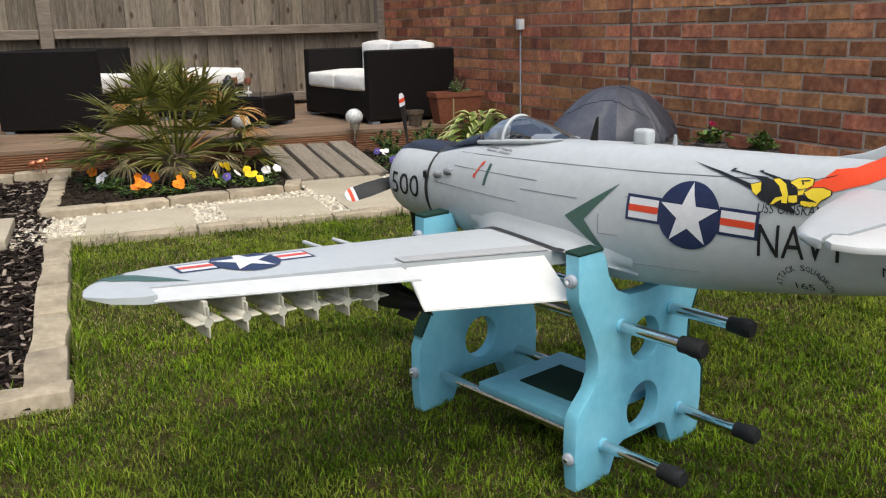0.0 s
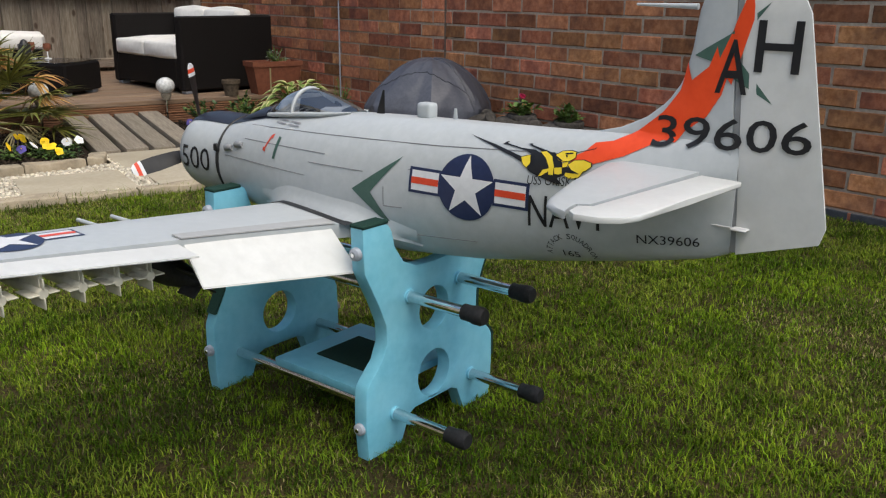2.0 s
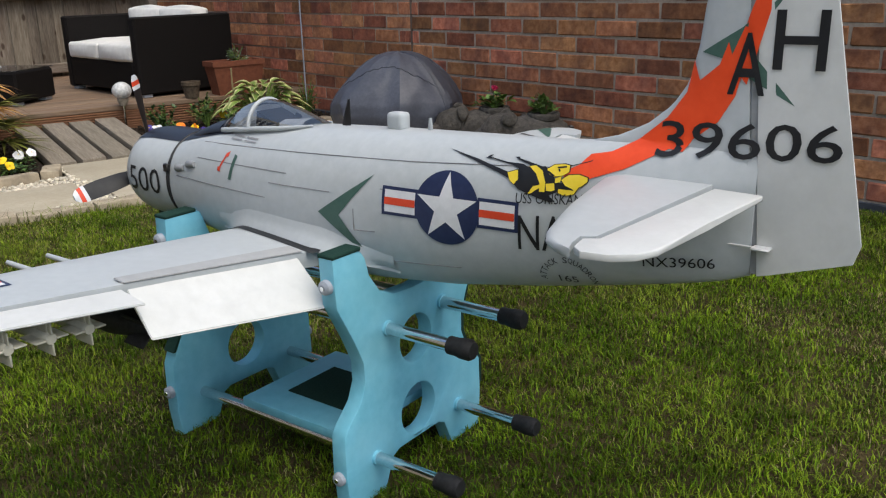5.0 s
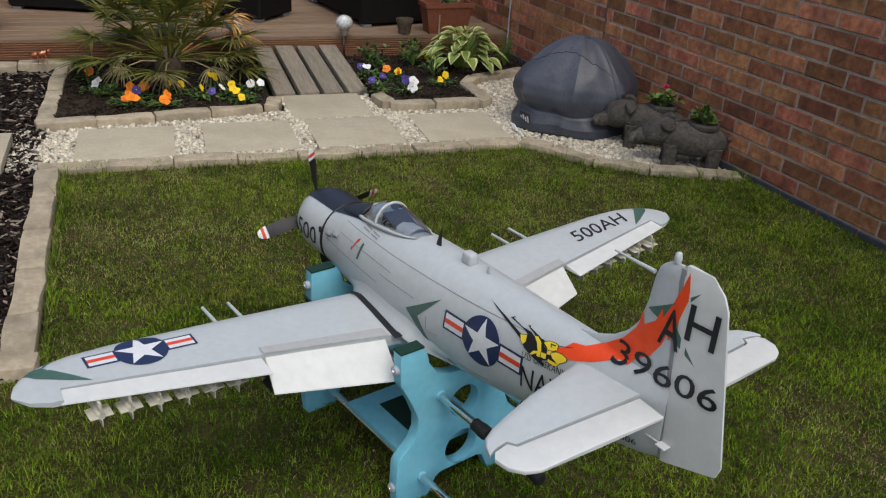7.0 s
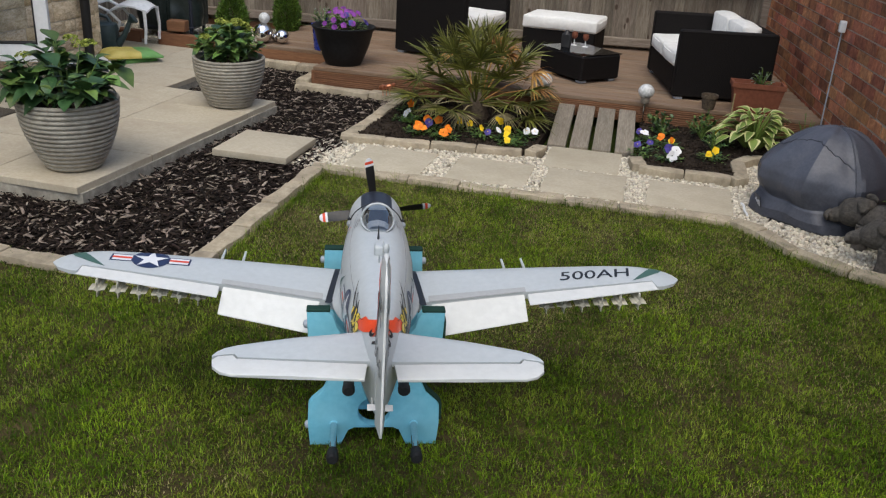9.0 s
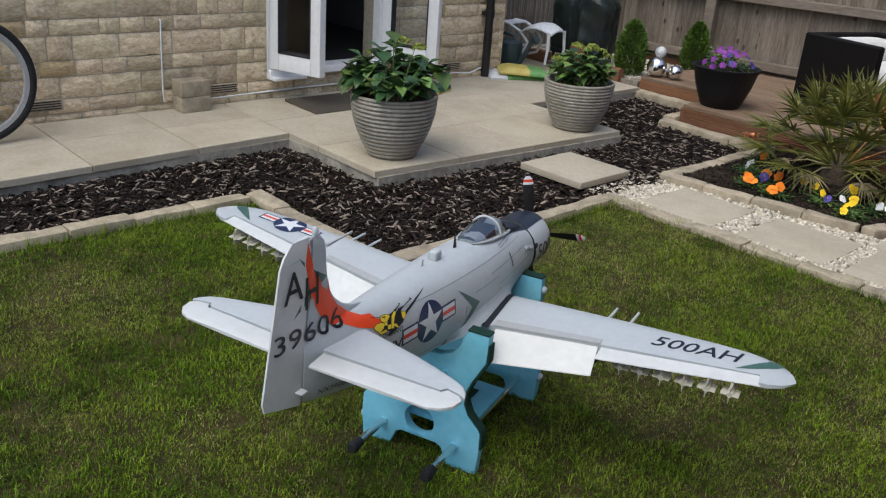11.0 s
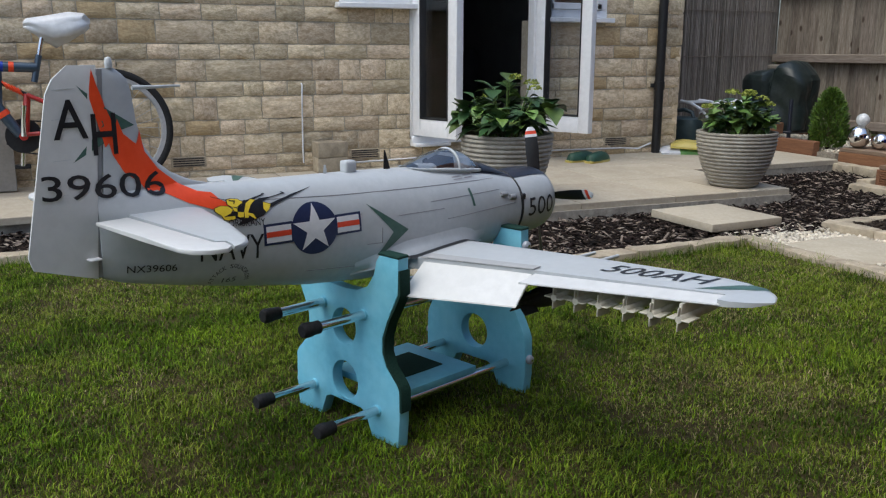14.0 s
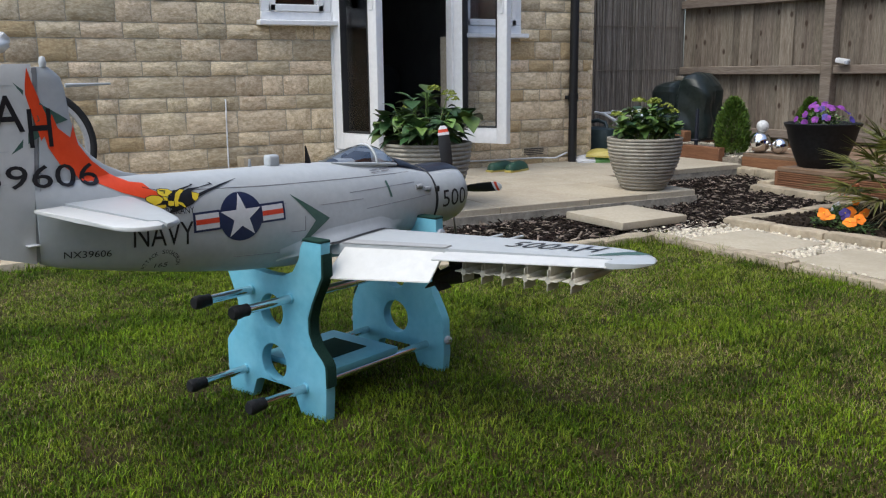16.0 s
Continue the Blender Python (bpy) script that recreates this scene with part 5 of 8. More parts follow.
STEPS = ((0.226, 0.232, 0.004, 0.5), (0.812, 0.258, 0.002, 0.8), (1.345, 0.262, 0.003, 1.2), (1.915, 0.270, 0.004, 0.5), (1.285, 0.728, 0.000, 1.5), (-0.493, 0.060, 0.056, 1.3))
lumps(GRAVEL, 24000, (0.005, 0.013), ((0.6, 1.0), (0.4, 0.8)), -0.018, "gravel", [M["pebble"], M["pebble"]], "pale cream and tan angular gravel", "gravel", 0.012, clear=[(x, y, 0.222) for x, y, z, a in STEPS])
lumps([(-0.45, -0.05), (-0.45, 0.35), (-0.12, 0.5), (-0.10, -0.12)], 900, (0.005, 0.011), ((0.6, 1.0), (0.4, 0.8)), -0.006, "gravel", [M["pebble"], M["pebble"]], "stray pale gravel on the bark", "gravel", 0.010)
lumps(BARK, 24000, (0.010, 0.032), ((0.10, 0.30), (0.05, 0.13)), -0.012, "bark_chips", [M["bark"], M["bark_pale"]], "dark brown bark chips with pale splinters", "bark chips", 0.026, 0.20)
lumps(BED_L, 1500, (0.004, 0.014), ((0.6, 1.0), (0.4, 0.8)), 0.02, "earth_crumbs", [M["soil"], M["soil"]], "dark crumbs of earth", "soil", 0.006)
lumps(BED_R, 1200, (0.004, 0.014), ((0.6, 1.0), (0.4, 0.8)), 0.02, "earth_crumbs", [M["soil"], M["soil"]], "dark crumbs of earth", "soil", 0.006)


def rough_block(lx, ly, lz, seed, bevel=0.012, wobble=0.006):
    """A worn block, its base centre at the origin."""
    r = random.Random(seed)
    b = slab_bm(-lx / 2, -ly / 2, 0, lx / 2, ly / 2, lz)
    bmesh.ops.subdivide_edges(b, edges=[e for e in b.edges if abs(e.verts[0].co.x - e.verts[1].co.x) > 0.01], cuts=2, use_grid_fill=True)
    for v in b.verts:
        if v.co.z > 0.01:
            v.co += Vector((r.uniform(-1, 1), r.uniform(-1, 1), r.uniform(-1, 0.6))) * wobble
    bmesh.ops.recalc_face_normals(b, faces=b.faces)
    bmesh.ops.bevel(b, geom=[e for e in b.edges if e.calc_face_angle(0) > 0.8], offset=bevel, segments=2, affect="EDGES", profile=0.6)
    return b


KERB = [finish("stone", rough_block(0.30, 0.105, 0.075, k), M["kerb"], 50) for k in range(6)]


def kerb_row(name, points, step=0.29, z=-0.03, width=1.0, label="row of worn buff concrete kerb stones"):
    row = thing(name, label, "kerb", kind="structure")
    i = 0
    for (x0, y0), (x1, y1) in zip(points, points[1:]):
        d = math.hypot(x1 - x0, y1 - y0)
        n = max(1, round(d / step))
        a = math.degrees(math.atan2(y1 - y0, x1 - x0))
        for k in range(n):
            t = (k + 0.5) / n
            ob = new("stone", KERB[(i * 5 + 2) % 6])
            ob.parent = row
            ob.matrix_basis = pose(x0 + (x1 - x0) * t, y0 + (y1 - y0) * t, z + random.uniform(-0.006, 0.006), 0, 0, a + random.uniform(-1.5, 1.5)) @ Matrix.Diagonal((d / n / 0.303, width, 1, 1))
            i += 1
    return row


kerb_row("kerb_lawn_west", [(-0.03, -1.74), (-0.085, -0.15)], 0.29, -0.04, 0.9)
kerb_row("kerb_lawn_corner", [(-1.08, -1.72), (0.03, -1.71)], 0.29, -0.04, 0.9)
kerb_row("kerb_lawn_south", [(-1.045, -1.78), (-1.10, -5.8)], 0.29, -0.04, 0.9)
kerb_row("kerb_lawn_north", [(-0.13, -0.115), (2.13, -0.095), (2.26, -0.20), (2.40, -0.40), (2.62, -0.545), (2.84, -0.625), (wall_at(-0.68) - 0.03, -0.69)], 0.27, -0.042, 0.85)
kerb_row("kerb_bed_west", [(-0.16, 0.53), (-0.155, 1.62)], 0.29, -0.04, 0.8)
kerb_row("kerb_bed_front", [(-0.20, 0.50), (0.92, 0.655)], 0.30, -0.04, 0.75)
kerb_row("kerb_bed_end", [(0.97, 0.66), (1.01, 0.83)], 0.17, -0.045, 0.75)
kerb_row("kerb_bed_right", [(1.585, 0.80), (1.625, 0.635), (2.14, 0.60), (2.20, 0.64), (2.19, 0.98), (2.30, 1.13), (wall_at(1.3) - 0.1, 1.30)], 0.27, -0.035, 0.8)
kerb_row("kerb_deck_step", [(-0.985, 2.20), (-0.985, 1.70)], 0.25, -0.012)
kerb_row("kerb_deck_front", [(-1.00, 1.635), (-0.10, 1.60)], 0.28, -0.02)
kerb_row("kerb_bark_north", [(-1.72, 2.255), (-1.02, 2.24)], 0.28, -0.01)

# stepping slabs
path = thing("stepping_path", "cream concrete stepping slabs set in gravel and bark", "paving", kind="structure")
SLAB = finish("paving_slab", slab_bm(-0.225, -0.225, -0.04, 0.225, 0.225, 0.0, 0.006, 2), M["slab"], 40)
for x, y, z, a in STEPS:
    ob = new("paving_slab", SLAB)
    ob.parent = path
    ob.matrix_basis = pose(x, y, z, 0, 0, a)

# ramp of old sleepers up to the deck
ramp = thing("sleeper_ramp", "ramp of four weathered grey timber sleepers up to the deck", "ramp", kind="structure")
for k in range(4):
    ob = part("sleeper", slab_bm(-0.058, 0.0, -0.05, 0.058, 0.86, 0.0, 0.008, 2), M["sleeper"], ramp)
    ob.matrix_basis = pose(1.085 + k * 0.142 + 0.0, 0.945, 0.012 + 0.004 * (k % 2), 6.2, 0, 3.2)

# ---- patio ----
def patio_z(x):
    return 0.082 + (-0.9 - x) * 0.008


patio = thing("patio", "cream concrete slab patio with a rough concrete edge", "paving", kind="structure")


def patio_base(name, poly):
    b = bmesh.new()
    lo = [b.verts.new((x, y, -0.06)) for x, y in poly]
    hi = [b.verts.new((x, y, patio_z(x) - 0.035)) for x, y in poly]
    b.faces.new(hi)
    for k in range(len(poly)):
        b.faces.new((lo[k], lo[(k + 1) % len(poly)], hi[(k + 1) % len(poly)], hi[k]))
    part(name, b, M["concrete"], patio, "rough grey concrete footing", smooth=None)


patio_base("footing", [(-2.6, -6.0), (-1.585, -6.0), (-1.64, -3.4), (-1.745, -1.085), (-0.905, -1.06), (-0.825, 0.925), (-1.665, 0.91), (-1.665, 2.3), (-3.6, 2.3), (-3.6, 1.2), (-2.6, 1.2)])


def paving(cells):
    for x0, y0, x1, y1, skew in cells:
        b = bmesh.new()
        g = 0.003
        top = [(x0 + g + skew[0], y0 + g), (x1 - g + skew[1], y0 + g), (x1 - g + skew[2], y1 - g), (x0 + g + skew[3], y1 - g)]
        hi = [b.verts.new((x, y, patio_z(x))) for x, y in top]
        lo = [b.verts.new((x, y, patio_z(x) - 0.035)) for x, y in top]
        b.faces.new(hi)
        for k in range(4):
            b.faces.new((lo[k], lo[(k + 1) % 4], hi[(k + 1) % 4], hi[k]))
        bmesh.ops.recalc_face_normals(b, faces=b.faces)
        bmesh.ops.bevel(b, geom=[e for e in b.edges if e.verts[0].co.z > patio_z(e.verts[0].co.x) - 0.01 and e.verts[1].co.z > patio_z(e.verts[1].co.x) - 0.01], offset=0.003, segments=1, affect="EDGES")
        part("paving_slab", b, M["patio"], patio, smooth=None)


cells = []
edge = lambda y: -1.755 + (-1.09 - y) * 0.068
ys = [-1.08 - 0.60 * k for k in range(9)]
for y1, y0 in zip(ys, ys[1:]):
    xm = -2.17
    cells.append((-2.56, y0, xm, y1, (0, 0, 0, 0)))
    cells.append((xm, y0, 0, y1, (0, edge(y0), edge(y1), 0)))
ys = [-1.08, -0.48, 0.12, 0.54, 0.92]
for k, (y0, y1) in enumerate(zip(ys, ys[1:])):
    e0, e1 = -0.915 + (y0 + 1.05) * 0.042, -0.915 + (y1 + 1.05) * 0.042
    cells += [(-2.56, y0, -2.05, y1, (0, 0, 0, 0)), (-2.05, y0, -1.45, y1, (0, 0, 0, 0)), (-1.45, y0, 0, y1, (0, e0, e1, 0))]
for y0, y1 in ((0.92, 1.52), (1.52, 2.25)):
    cells += [(-2.25, y0, -1.66, y1, (0, 0, 0, 0)), (-2.85, max(y0, 0.92), -2.25, y1, (0, 0, 0, 0)), (-3.5, max(y0, 1.3), -2.85, y1, (0, 0, 0, 0))]
paving(cells)
# ---- brick wall ----
M["brick_joint"] = surf("brick_joint", (0.10, 0.07, 0.055), (0.15, 0.11, 0.085), 50, (0.7, 0.85), bump=0.2)
brick_wall = thing("wall_brick", "red-brown brick garden wall with recessed grey mortar", "wall", WALL, kind="structure")
part("mortar", slab_bm(0.0042, -3.6, -0.06, 0.22, 4.10, 2.70), M["mortar"], brick_wall, smooth=None)
BW, BH, MJ = 0.215, 0.065, 0.010


def brick_mesh(seed, w):
    r = random.Random(seed)
    b = slab_bm(-0.0, -w / 2, 0.0, 0.05, w / 2, BH, 0.004, 1)
    for v in b.verts:
        if v.co.x < 0.02:
            v.co.x += r.uniform(-0.002, 0.002)
        v.co.y += r.uniform(-0.0025, 0.0025)
        v.co.z += r.uniform(-0.002, 0.002)
    return b


BRICKS = [finish("brick", brick_mesh(k, BW), M["brick"], None) for k in range(6)]
HALVES = [finish("brick", brick_mesh(k, 0.1025), M["brick"], None) for k in range(3)]
rest = bmesh.new()
JOINT = 0.62
for c in range(36):
    z = c * (BH + MJ) + 0.004 - 0.04
    y = -3.6 + (0.1125 if c % 2 else 0.0)
    k = 0
    for zone in ((-3.6, JOINT - 0.008), (JOINT + 0.008, 4.05)):
        y = zone[0] + ((BW + MJ) / 2 if c % 2 else 0)
        if c % 2:
            spans = [(zone[0], zone[0] + 0.1025)]
        else:
            spans = []
        while y + BW <= zone[1] + 0.06:
            spans.append((y, min(y + BW, zone[1])))
            y += BW + MJ
        spans.append((y, zone[1]))
        for a, b_ in spans:
            if b_ - a < 0.04:
                continue
            k += 1
            near = -2.3 < a < 0.95 and 0 < z < 1.28
            if near:
                ob = new("brick", BRICKS[(c * 7 + k * 3) % 6])
                ob.parent = brick_wall
                ob.matrix_basis = pose(random.uniform(-0.002, 0.002), (a + b_) / 2, z) @ Matrix.Diagonal((1, (b_ - a) / BW, 1, 1))
            else:
                slab_bm(random.uniform(-0.003, 0.002), a, z, 0.05, b_, z + BH, into=rest)
part("brickwork", rest, M["brick_far"], brick_wall, "red-brown bricks", smooth=None)["kind"] = "stuff"
BLUE = finish("brick", slab_bm(-0.005, -0.1075, -0.05, 0.03, 0.1075, 0.031, 0.003), M["blue_brick"], None)
for k in range(34):
    ob = new("brick", BLUE)
    ob.parent = brick_wall
    ob["label"] = "dark blue engineering brick"
    ob.matrix_basis = pose(random.uniform(-0.0015, 0.0015), -3.52 + k * (BW + MJ), 0)
part("expansion_joint", slab_bm(0.002, JOINT - 0.0095, 0.0, 0.02, JOINT + 0.0095, 2.6), M["brick_joint"], brick_wall, "dark vertical sealant joint", smooth=None)

# ---- house wall of coursed stone ----
HX = -2.565
house = thing("wall_house", "cream and buff coursed stone house wall", "wall", kind="structure")
Y0, Y1, D0, D1, DZ = -5.4, 1.51, -0.74, 0.25, 0.270
WINS = ((-1.22, -0.74, 1.150), (0.25, 0.80, 1.085))


def backing(x0, y0, z0, x1, y1, z1):
    part("backing", slab_bm(x0, y0, z0, x1, y1, z1), M["stone_joint"], house, "buff mortar", smooth=None)


bx0, bx1 = HX - 0.26, HX - 0.012
backing(bx0, Y0, 0, bx1, WINS[0][0], 3.0)
backing(bx0, WINS[0][0], 0, bx1, D0, WINS[0][2] - 0.02)
backing(bx0, D0, 0, bx1, D1, DZ - 0.02)
backing(bx0, D1, 0, bx1, WINS[1][1], WINS[1][2] - 0.02)
backing(bx0, WINS[1][1], 0, bx1, Y1 - 0.012, 3.0)
backing(bx0, WINS[0][0], 2.35, bx1, WINS[1][1], 3.0)
backing(HX - 3.5, Y1 - 0.25, 0, bx0, Y1 - 0.012, 3.0)


def stone_mesh(seed):
    r = random.Random(seed)
    b = slab_bm(-0.04, -0.5, 0.0, 0.0, 0.5, 1.0)
    front = [f for f in b.faces if f.normal.x > 0.5]
    bmesh.ops.subdivide_edges(b, edges=list(front[0].edges), cuts=4, use_grid_fill=True)
    for v in b.verts:
        if v.co.x > -0.01:
            rim = abs(abs(v.co.y) - 0.5) < 1e-3 or v.co.z < 1e-3 or v.co.z > 0.999
            v.co.x += r.uniform(-0.003, 0.000) - 0.008 if rim else r.uniform(-0.005, 0.009)
            v.co.y += r.uniform(-0.012, 0.012)
            v.co.z += r.uniform(-0.03, 0.03)
    return b


STONES = [finish("stone", stone_mesh(k), M["stone"], 35) for k in range(8)]
STONES_O = [finish("stone", stone_mesh(k + 20), M["stone_orange"], 35) for k in range(2)]
rest = bmesh.new()
rs = random.Random(5)
z = 0.055
heights = [0.075, 0.085, 0.128, 0.092, 0.140, 0.092, 0.130, 0.092, 0.135, 0.095, 0.130, 0.09]
c = 0
while z < 2.95:
    h = heights[c % len(heights)]
    blocked = [(a, b_) for a, b_, zs in WINS if z + h > zs - 0.01 and z < 2.35]
    if z + h > DZ - 0.005 and z < 2.35:
        blocked.append((D0, D1))
    blocked.sort()
    runs, y = [], Y0
    for a, b_ in blocked:
        runs.append((y, a))
        y = b_
    runs.append((y, Y1))
    for a, b_ in runs:
        y = a + (0 if a == Y0 else 0.0)
        while y < b_ - 0.03:
            w = rs.choice((0.13, 0.16, 0.19, 0.22, 0.25, 0.30)) * (1.1 if h > 0.1 else 0.95)
            if b_ - y - w < 0.09:
                w = b_ - y
            if w > 0.38:
                w /= 2
            if -4.1 < y and z < 1.38:
                ob = new("stone", rs.choice(STONES_O) if rs.random() < 0.06 else rs.choice(STONES))
                ob.parent = house
                ob.matrix_basis = pose(HX, y + w / 2, z + 0.005) @ Matrix.Diagonal((1, w - 0.007, h - 0.007, 1))
            else:
                slab_bm(HX - 0.05, y + 0.005, z + 0.005, HX + rs.uniform(-0.006, 0.003), y + w - 0.005, z + h - 0.005, into=rest)
            y += w
    z += h
    c += 1
# the end of the wall, round the corner
for k in range(22):
    zz = 0.055 + k * 0.12
    for j in range(3):
        slab_bm(HX - 0.30 * (j + 1) + 0.005, Y1 - 0.05, zz + 0.005, HX - 0.30 * j - 0.005, Y1 + rs.uniform(-0.004, 0.003), zz + 0.112, into=rest)
part("stonework", rest, M["stone_far"], house, "buff stones", smooth=None)["kind"] = "stuff"
# air bricks
for y in (-2.20, -1.07, 0.93):
    air = part("air_brick", slab_bm(HX - 0.01, y - 0.105, 0.158, HX + 0.006, y + 0.105, 0.222, 0.003), M["kerb"], house, "buff clay air brick")
    for k in range(4):
        part("slot", slab_bm(HX + 0.003, y - 0.092, 0.166 + k * 0.014, HX + 0.0075, y + 0.092, 0.173 + k * 0.014), M["seal"], air, smooth=None)

# dark room behind the open doors; floor and sofa carry its gloom in near-black colour
room = thing("room", "unlit room behind the open french doors", "room", kind="structure")
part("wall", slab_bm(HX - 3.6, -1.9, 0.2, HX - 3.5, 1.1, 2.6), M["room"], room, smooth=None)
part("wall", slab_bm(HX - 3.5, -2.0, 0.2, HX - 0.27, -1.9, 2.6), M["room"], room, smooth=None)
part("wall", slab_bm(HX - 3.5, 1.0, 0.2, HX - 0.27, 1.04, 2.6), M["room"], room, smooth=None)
part("floor", slab_bm(HX - 3.5, -1.9, 0.2, HX - 0.05, 1.0, 0.27), M["room_gloom"], room, smooth=None)
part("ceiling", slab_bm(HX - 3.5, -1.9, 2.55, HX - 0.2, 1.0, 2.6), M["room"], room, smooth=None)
# sofa is an added filler, unseen in the dark
sofa = thing("dark_sofa", "near-black sofa added to the unlit room", "sofa", pose(HX - 2.2, -0.2, 0.27))
part("seat", slab_bm(-0.4, -0.8, 0.0, 0.4, 0.8, 0.42, 0.05, 3), M["room_gloom"], sofa)
part("backrest", slab_bm(-0.55, -0.8, 0.0, -0.3, 0.8, 0.85, 0.06, 3), M["room_gloom"], sofa)
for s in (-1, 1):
    part("armrest", slab_bm(-0.4, s * 0.8 - 0.1, 0.0, 0.4, s * 0.8 + 0.1, 0.6, 0.05, 3), M["room_gloom"], sofa)


# ---- windows and french doors ----
def window(name, y0, y1, z0, z1, label, bars=()):
    w = thing(name, label, "window", kind="structure")
    f = 0.055
    x0, x1 = HX - 0.06, HX + 0.012
    for a in ((y0, z0, y1, z0 + f), (y0, z1 - f, y1, z1), (y0, z0 + f, y0 + f, z1 - f), (y1 - f, z0 + f, y1, z1 - f)):
        part("window_frame", slab_bm(x0, a[0], a[1], x1, a[2], a[3], 0.004), M["upvc"], w)
    for a in ((y0 + f, z0 + f, y1 - f, z0 + f + 0.045), (y0 + f, z0 + f, y0 + f + 0.04, z1 - f), (y1 - f - 0.04, z0 + f, y1 - f, z1 - f)):
        part("sash", slab_bm(x0 + 0.01, a[0], a[1], x1 + 0.014, a[2], a[3], 0.005), M["upvc"], w)
    pane = part("pane", slab_bm(HX - 0.03, y0 + f + 0.03, z0 + f + 0.035, HX - 0.022, y1 - f - 0.03, z1 - f), M["pane"], w, smooth=None)
    pane.visible_shadow = False
    part("window_sill", slab_bm(HX - 0.05, y0 - 0.03, z0 - 0.035, HX + 0.075, y1 + 0.03, z0 - 0.002, 0.005), M["upvc"], w, "white plastic window sill")
    part("gasket", slab_bm(HX - 0.04, y0 + f + 0.036, z0 + f + 0.038, HX + 0.004, y1 - f - 0.036, z0 + f + 0.048), M["seal"], w, smooth=None)
    return w


window("window_1", -1.22, -0.74, 1.150, 2.3, "white plastic-framed window beside the french doors")
window("window_2", 0.25, 0.80, 1.085, 2.3, "white plastic-framed window beside the downpipe")
frame_thing = thing("door_frame", "white plastic french door frame", "door frame", kind="structure")
for a in ((D0, DZ, D0 + 0.06, 2.35), (D1 - 0.06, DZ, D1, 2.35), (D0 + 0.06, 2.29, D1 - 0.06, 2.35)):
    part("jamb", slab_bm(HX - 0.07, a[0], a[1], HX + 0.012, a[2], a[3], 0.004), M["upvc"], frame_thing)
part("threshold", slab_bm(HX - 0.12, D0, DZ - 0.03, HX + 0.035, D1, DZ + 0.022, 0.006), M["upvc"], frame_thing, "white door threshold")
part("step_ledge", slab_bm(HX - 0.02, D0 + 0.0, DZ - 0.045, HX + 0.09, D0 + 0.26, DZ - 0.022, 0.004), M["upvc"], frame_thing)


def leaf(name, y, z, turn, width, label):
    d = thing(name, label, "door", pose(HX + 0.01, y, z, 0, 0, turn), kind="structure")
    hgt = 1.98
    for x0, z0, x1, z1 in ((0.0, 0.0, 0.075, hgt), (width - 0.08, 0.0, width, hgt), (0.075, 0.0, width - 0.08, 0.115), (0.075, hgt - 0.08, width - 0.08, hgt)):
        part("stile", slab_bm(x0, -0.03, z0, x1, 0.03, z1, 0.006, 2), M["upvc"], d)
    pane = part("pane", slab_bm(0.070, -0.008, 0.11, width - 0.075, 0.008, hgt - 0.075), M["pane"], d, smooth=None)
    pane.visible_shadow = False
    for x0, z0, x1, z1 in ((0.073, 0.113, 0.081, hgt - 0.08), (width - 0.088, 0.113, width - 0.079, hgt - 0.08), (0.073, 0.112, width - 0.08, 0.121)):
        part("gasket", slab_bm(x0, -0.033, z0, x1, 0.033, z1), M["seal"], d, smooth=None)
    h = part("door_handle", tube([(width - 0.04, -0.03, 1.0), (width - 0.04, -0.065, 1.0), (width - 0.15, -0.068, 1.0)], 0.009, 10), M["chrome"], d, "chrome lever handle", smooth=60)
    part("handle_plate", slab_bm(width - 0.055, -0.037, 0.90, width - 0.025, -0.03, 1.08, 0.004), M["upvc"], h)
    for zz in (0.12, 1.0, 1.85):
        part("hinge", tube([(0.0, 0.0, zz - 0.05), (0.0, 0.0, zz + 0.05)], 0.011, 10), M["upvc"], d, smooth=60)
    return d


leaf("door_1", D0 + 0.035, DZ + 0.03, 18, 0.42, "white glazed french door leaf standing open")
leaf("door_2", D1 - 0.02, DZ + 0.03, 26, 0.44, "white glazed french door leaf swung open")

# ---- downpipe, cable, loose blocks by the house ----
pipe = thing("downpipe", "black plastic rainwater downpipe on the stone wall", "downpipe")
part("tube", tube([(HX + 0.05, 1.275, 0.09), (HX + 0.05, 1.275, 2.9)], 0.034, 18), M["black_plastic"], pipe, smooth=60)
part("collar", tube([(HX + 0.05, 1.275, 0.57), (HX + 0.05, 1.275, 0.63)], 0.039, 18), M["black_plastic"], pipe, smooth=60)
part("bracket", slab_bm(HX - 0.01, 1.230, 0.585, HX + 0.03, 1.320, 0.615, 0.004), M["black_plastic"], pipe)
hose = solid("overflow_pipe", tube([(HX + 0.004, -1.485, 0.650), (HX + 0.016, -1.485, 0.640), (HX + 0.012, -1.487, 0.50), (HX + 0.012, -1.490, 0.23), (HX + 0.02, -1.490, 0.15)], 0.005, 8), M["white_plastic"], "thin white plastic pipe running down the stone wall", "pipe", smooth=60)
cable = solid("cable", tube([(HX + 0.02, -1.22, 0.135), (HX + 0.014, -1.0, 0.140), (HX + 0.016, -0.5, 0.150), (HX + 0.015, 0.1, 0.150), (HX + 0.016, 0.6, 0.145), (HX + 0.02, 0.98, 0.140), (HX + 0.03, 1.12, 0.130), (HX + 0.05, 1.225, 0.17)], 0.006, 6), M["white_plastic"], "white cable clipped along the foot of the wall", "cable", smooth=60)
for k in range(2):
    solid("stone_block", rough_block(0.13, 0.20, 0.098, 40 + k, 0.010, 0.003), M["kerb"], "buff concrete block stacked against the house wall", "block", pose(HX + 0.085, -1.335, patio_z(HX) - 0.002 + k * 0.099, 0, 0, 2 * k), "stacked blocks")
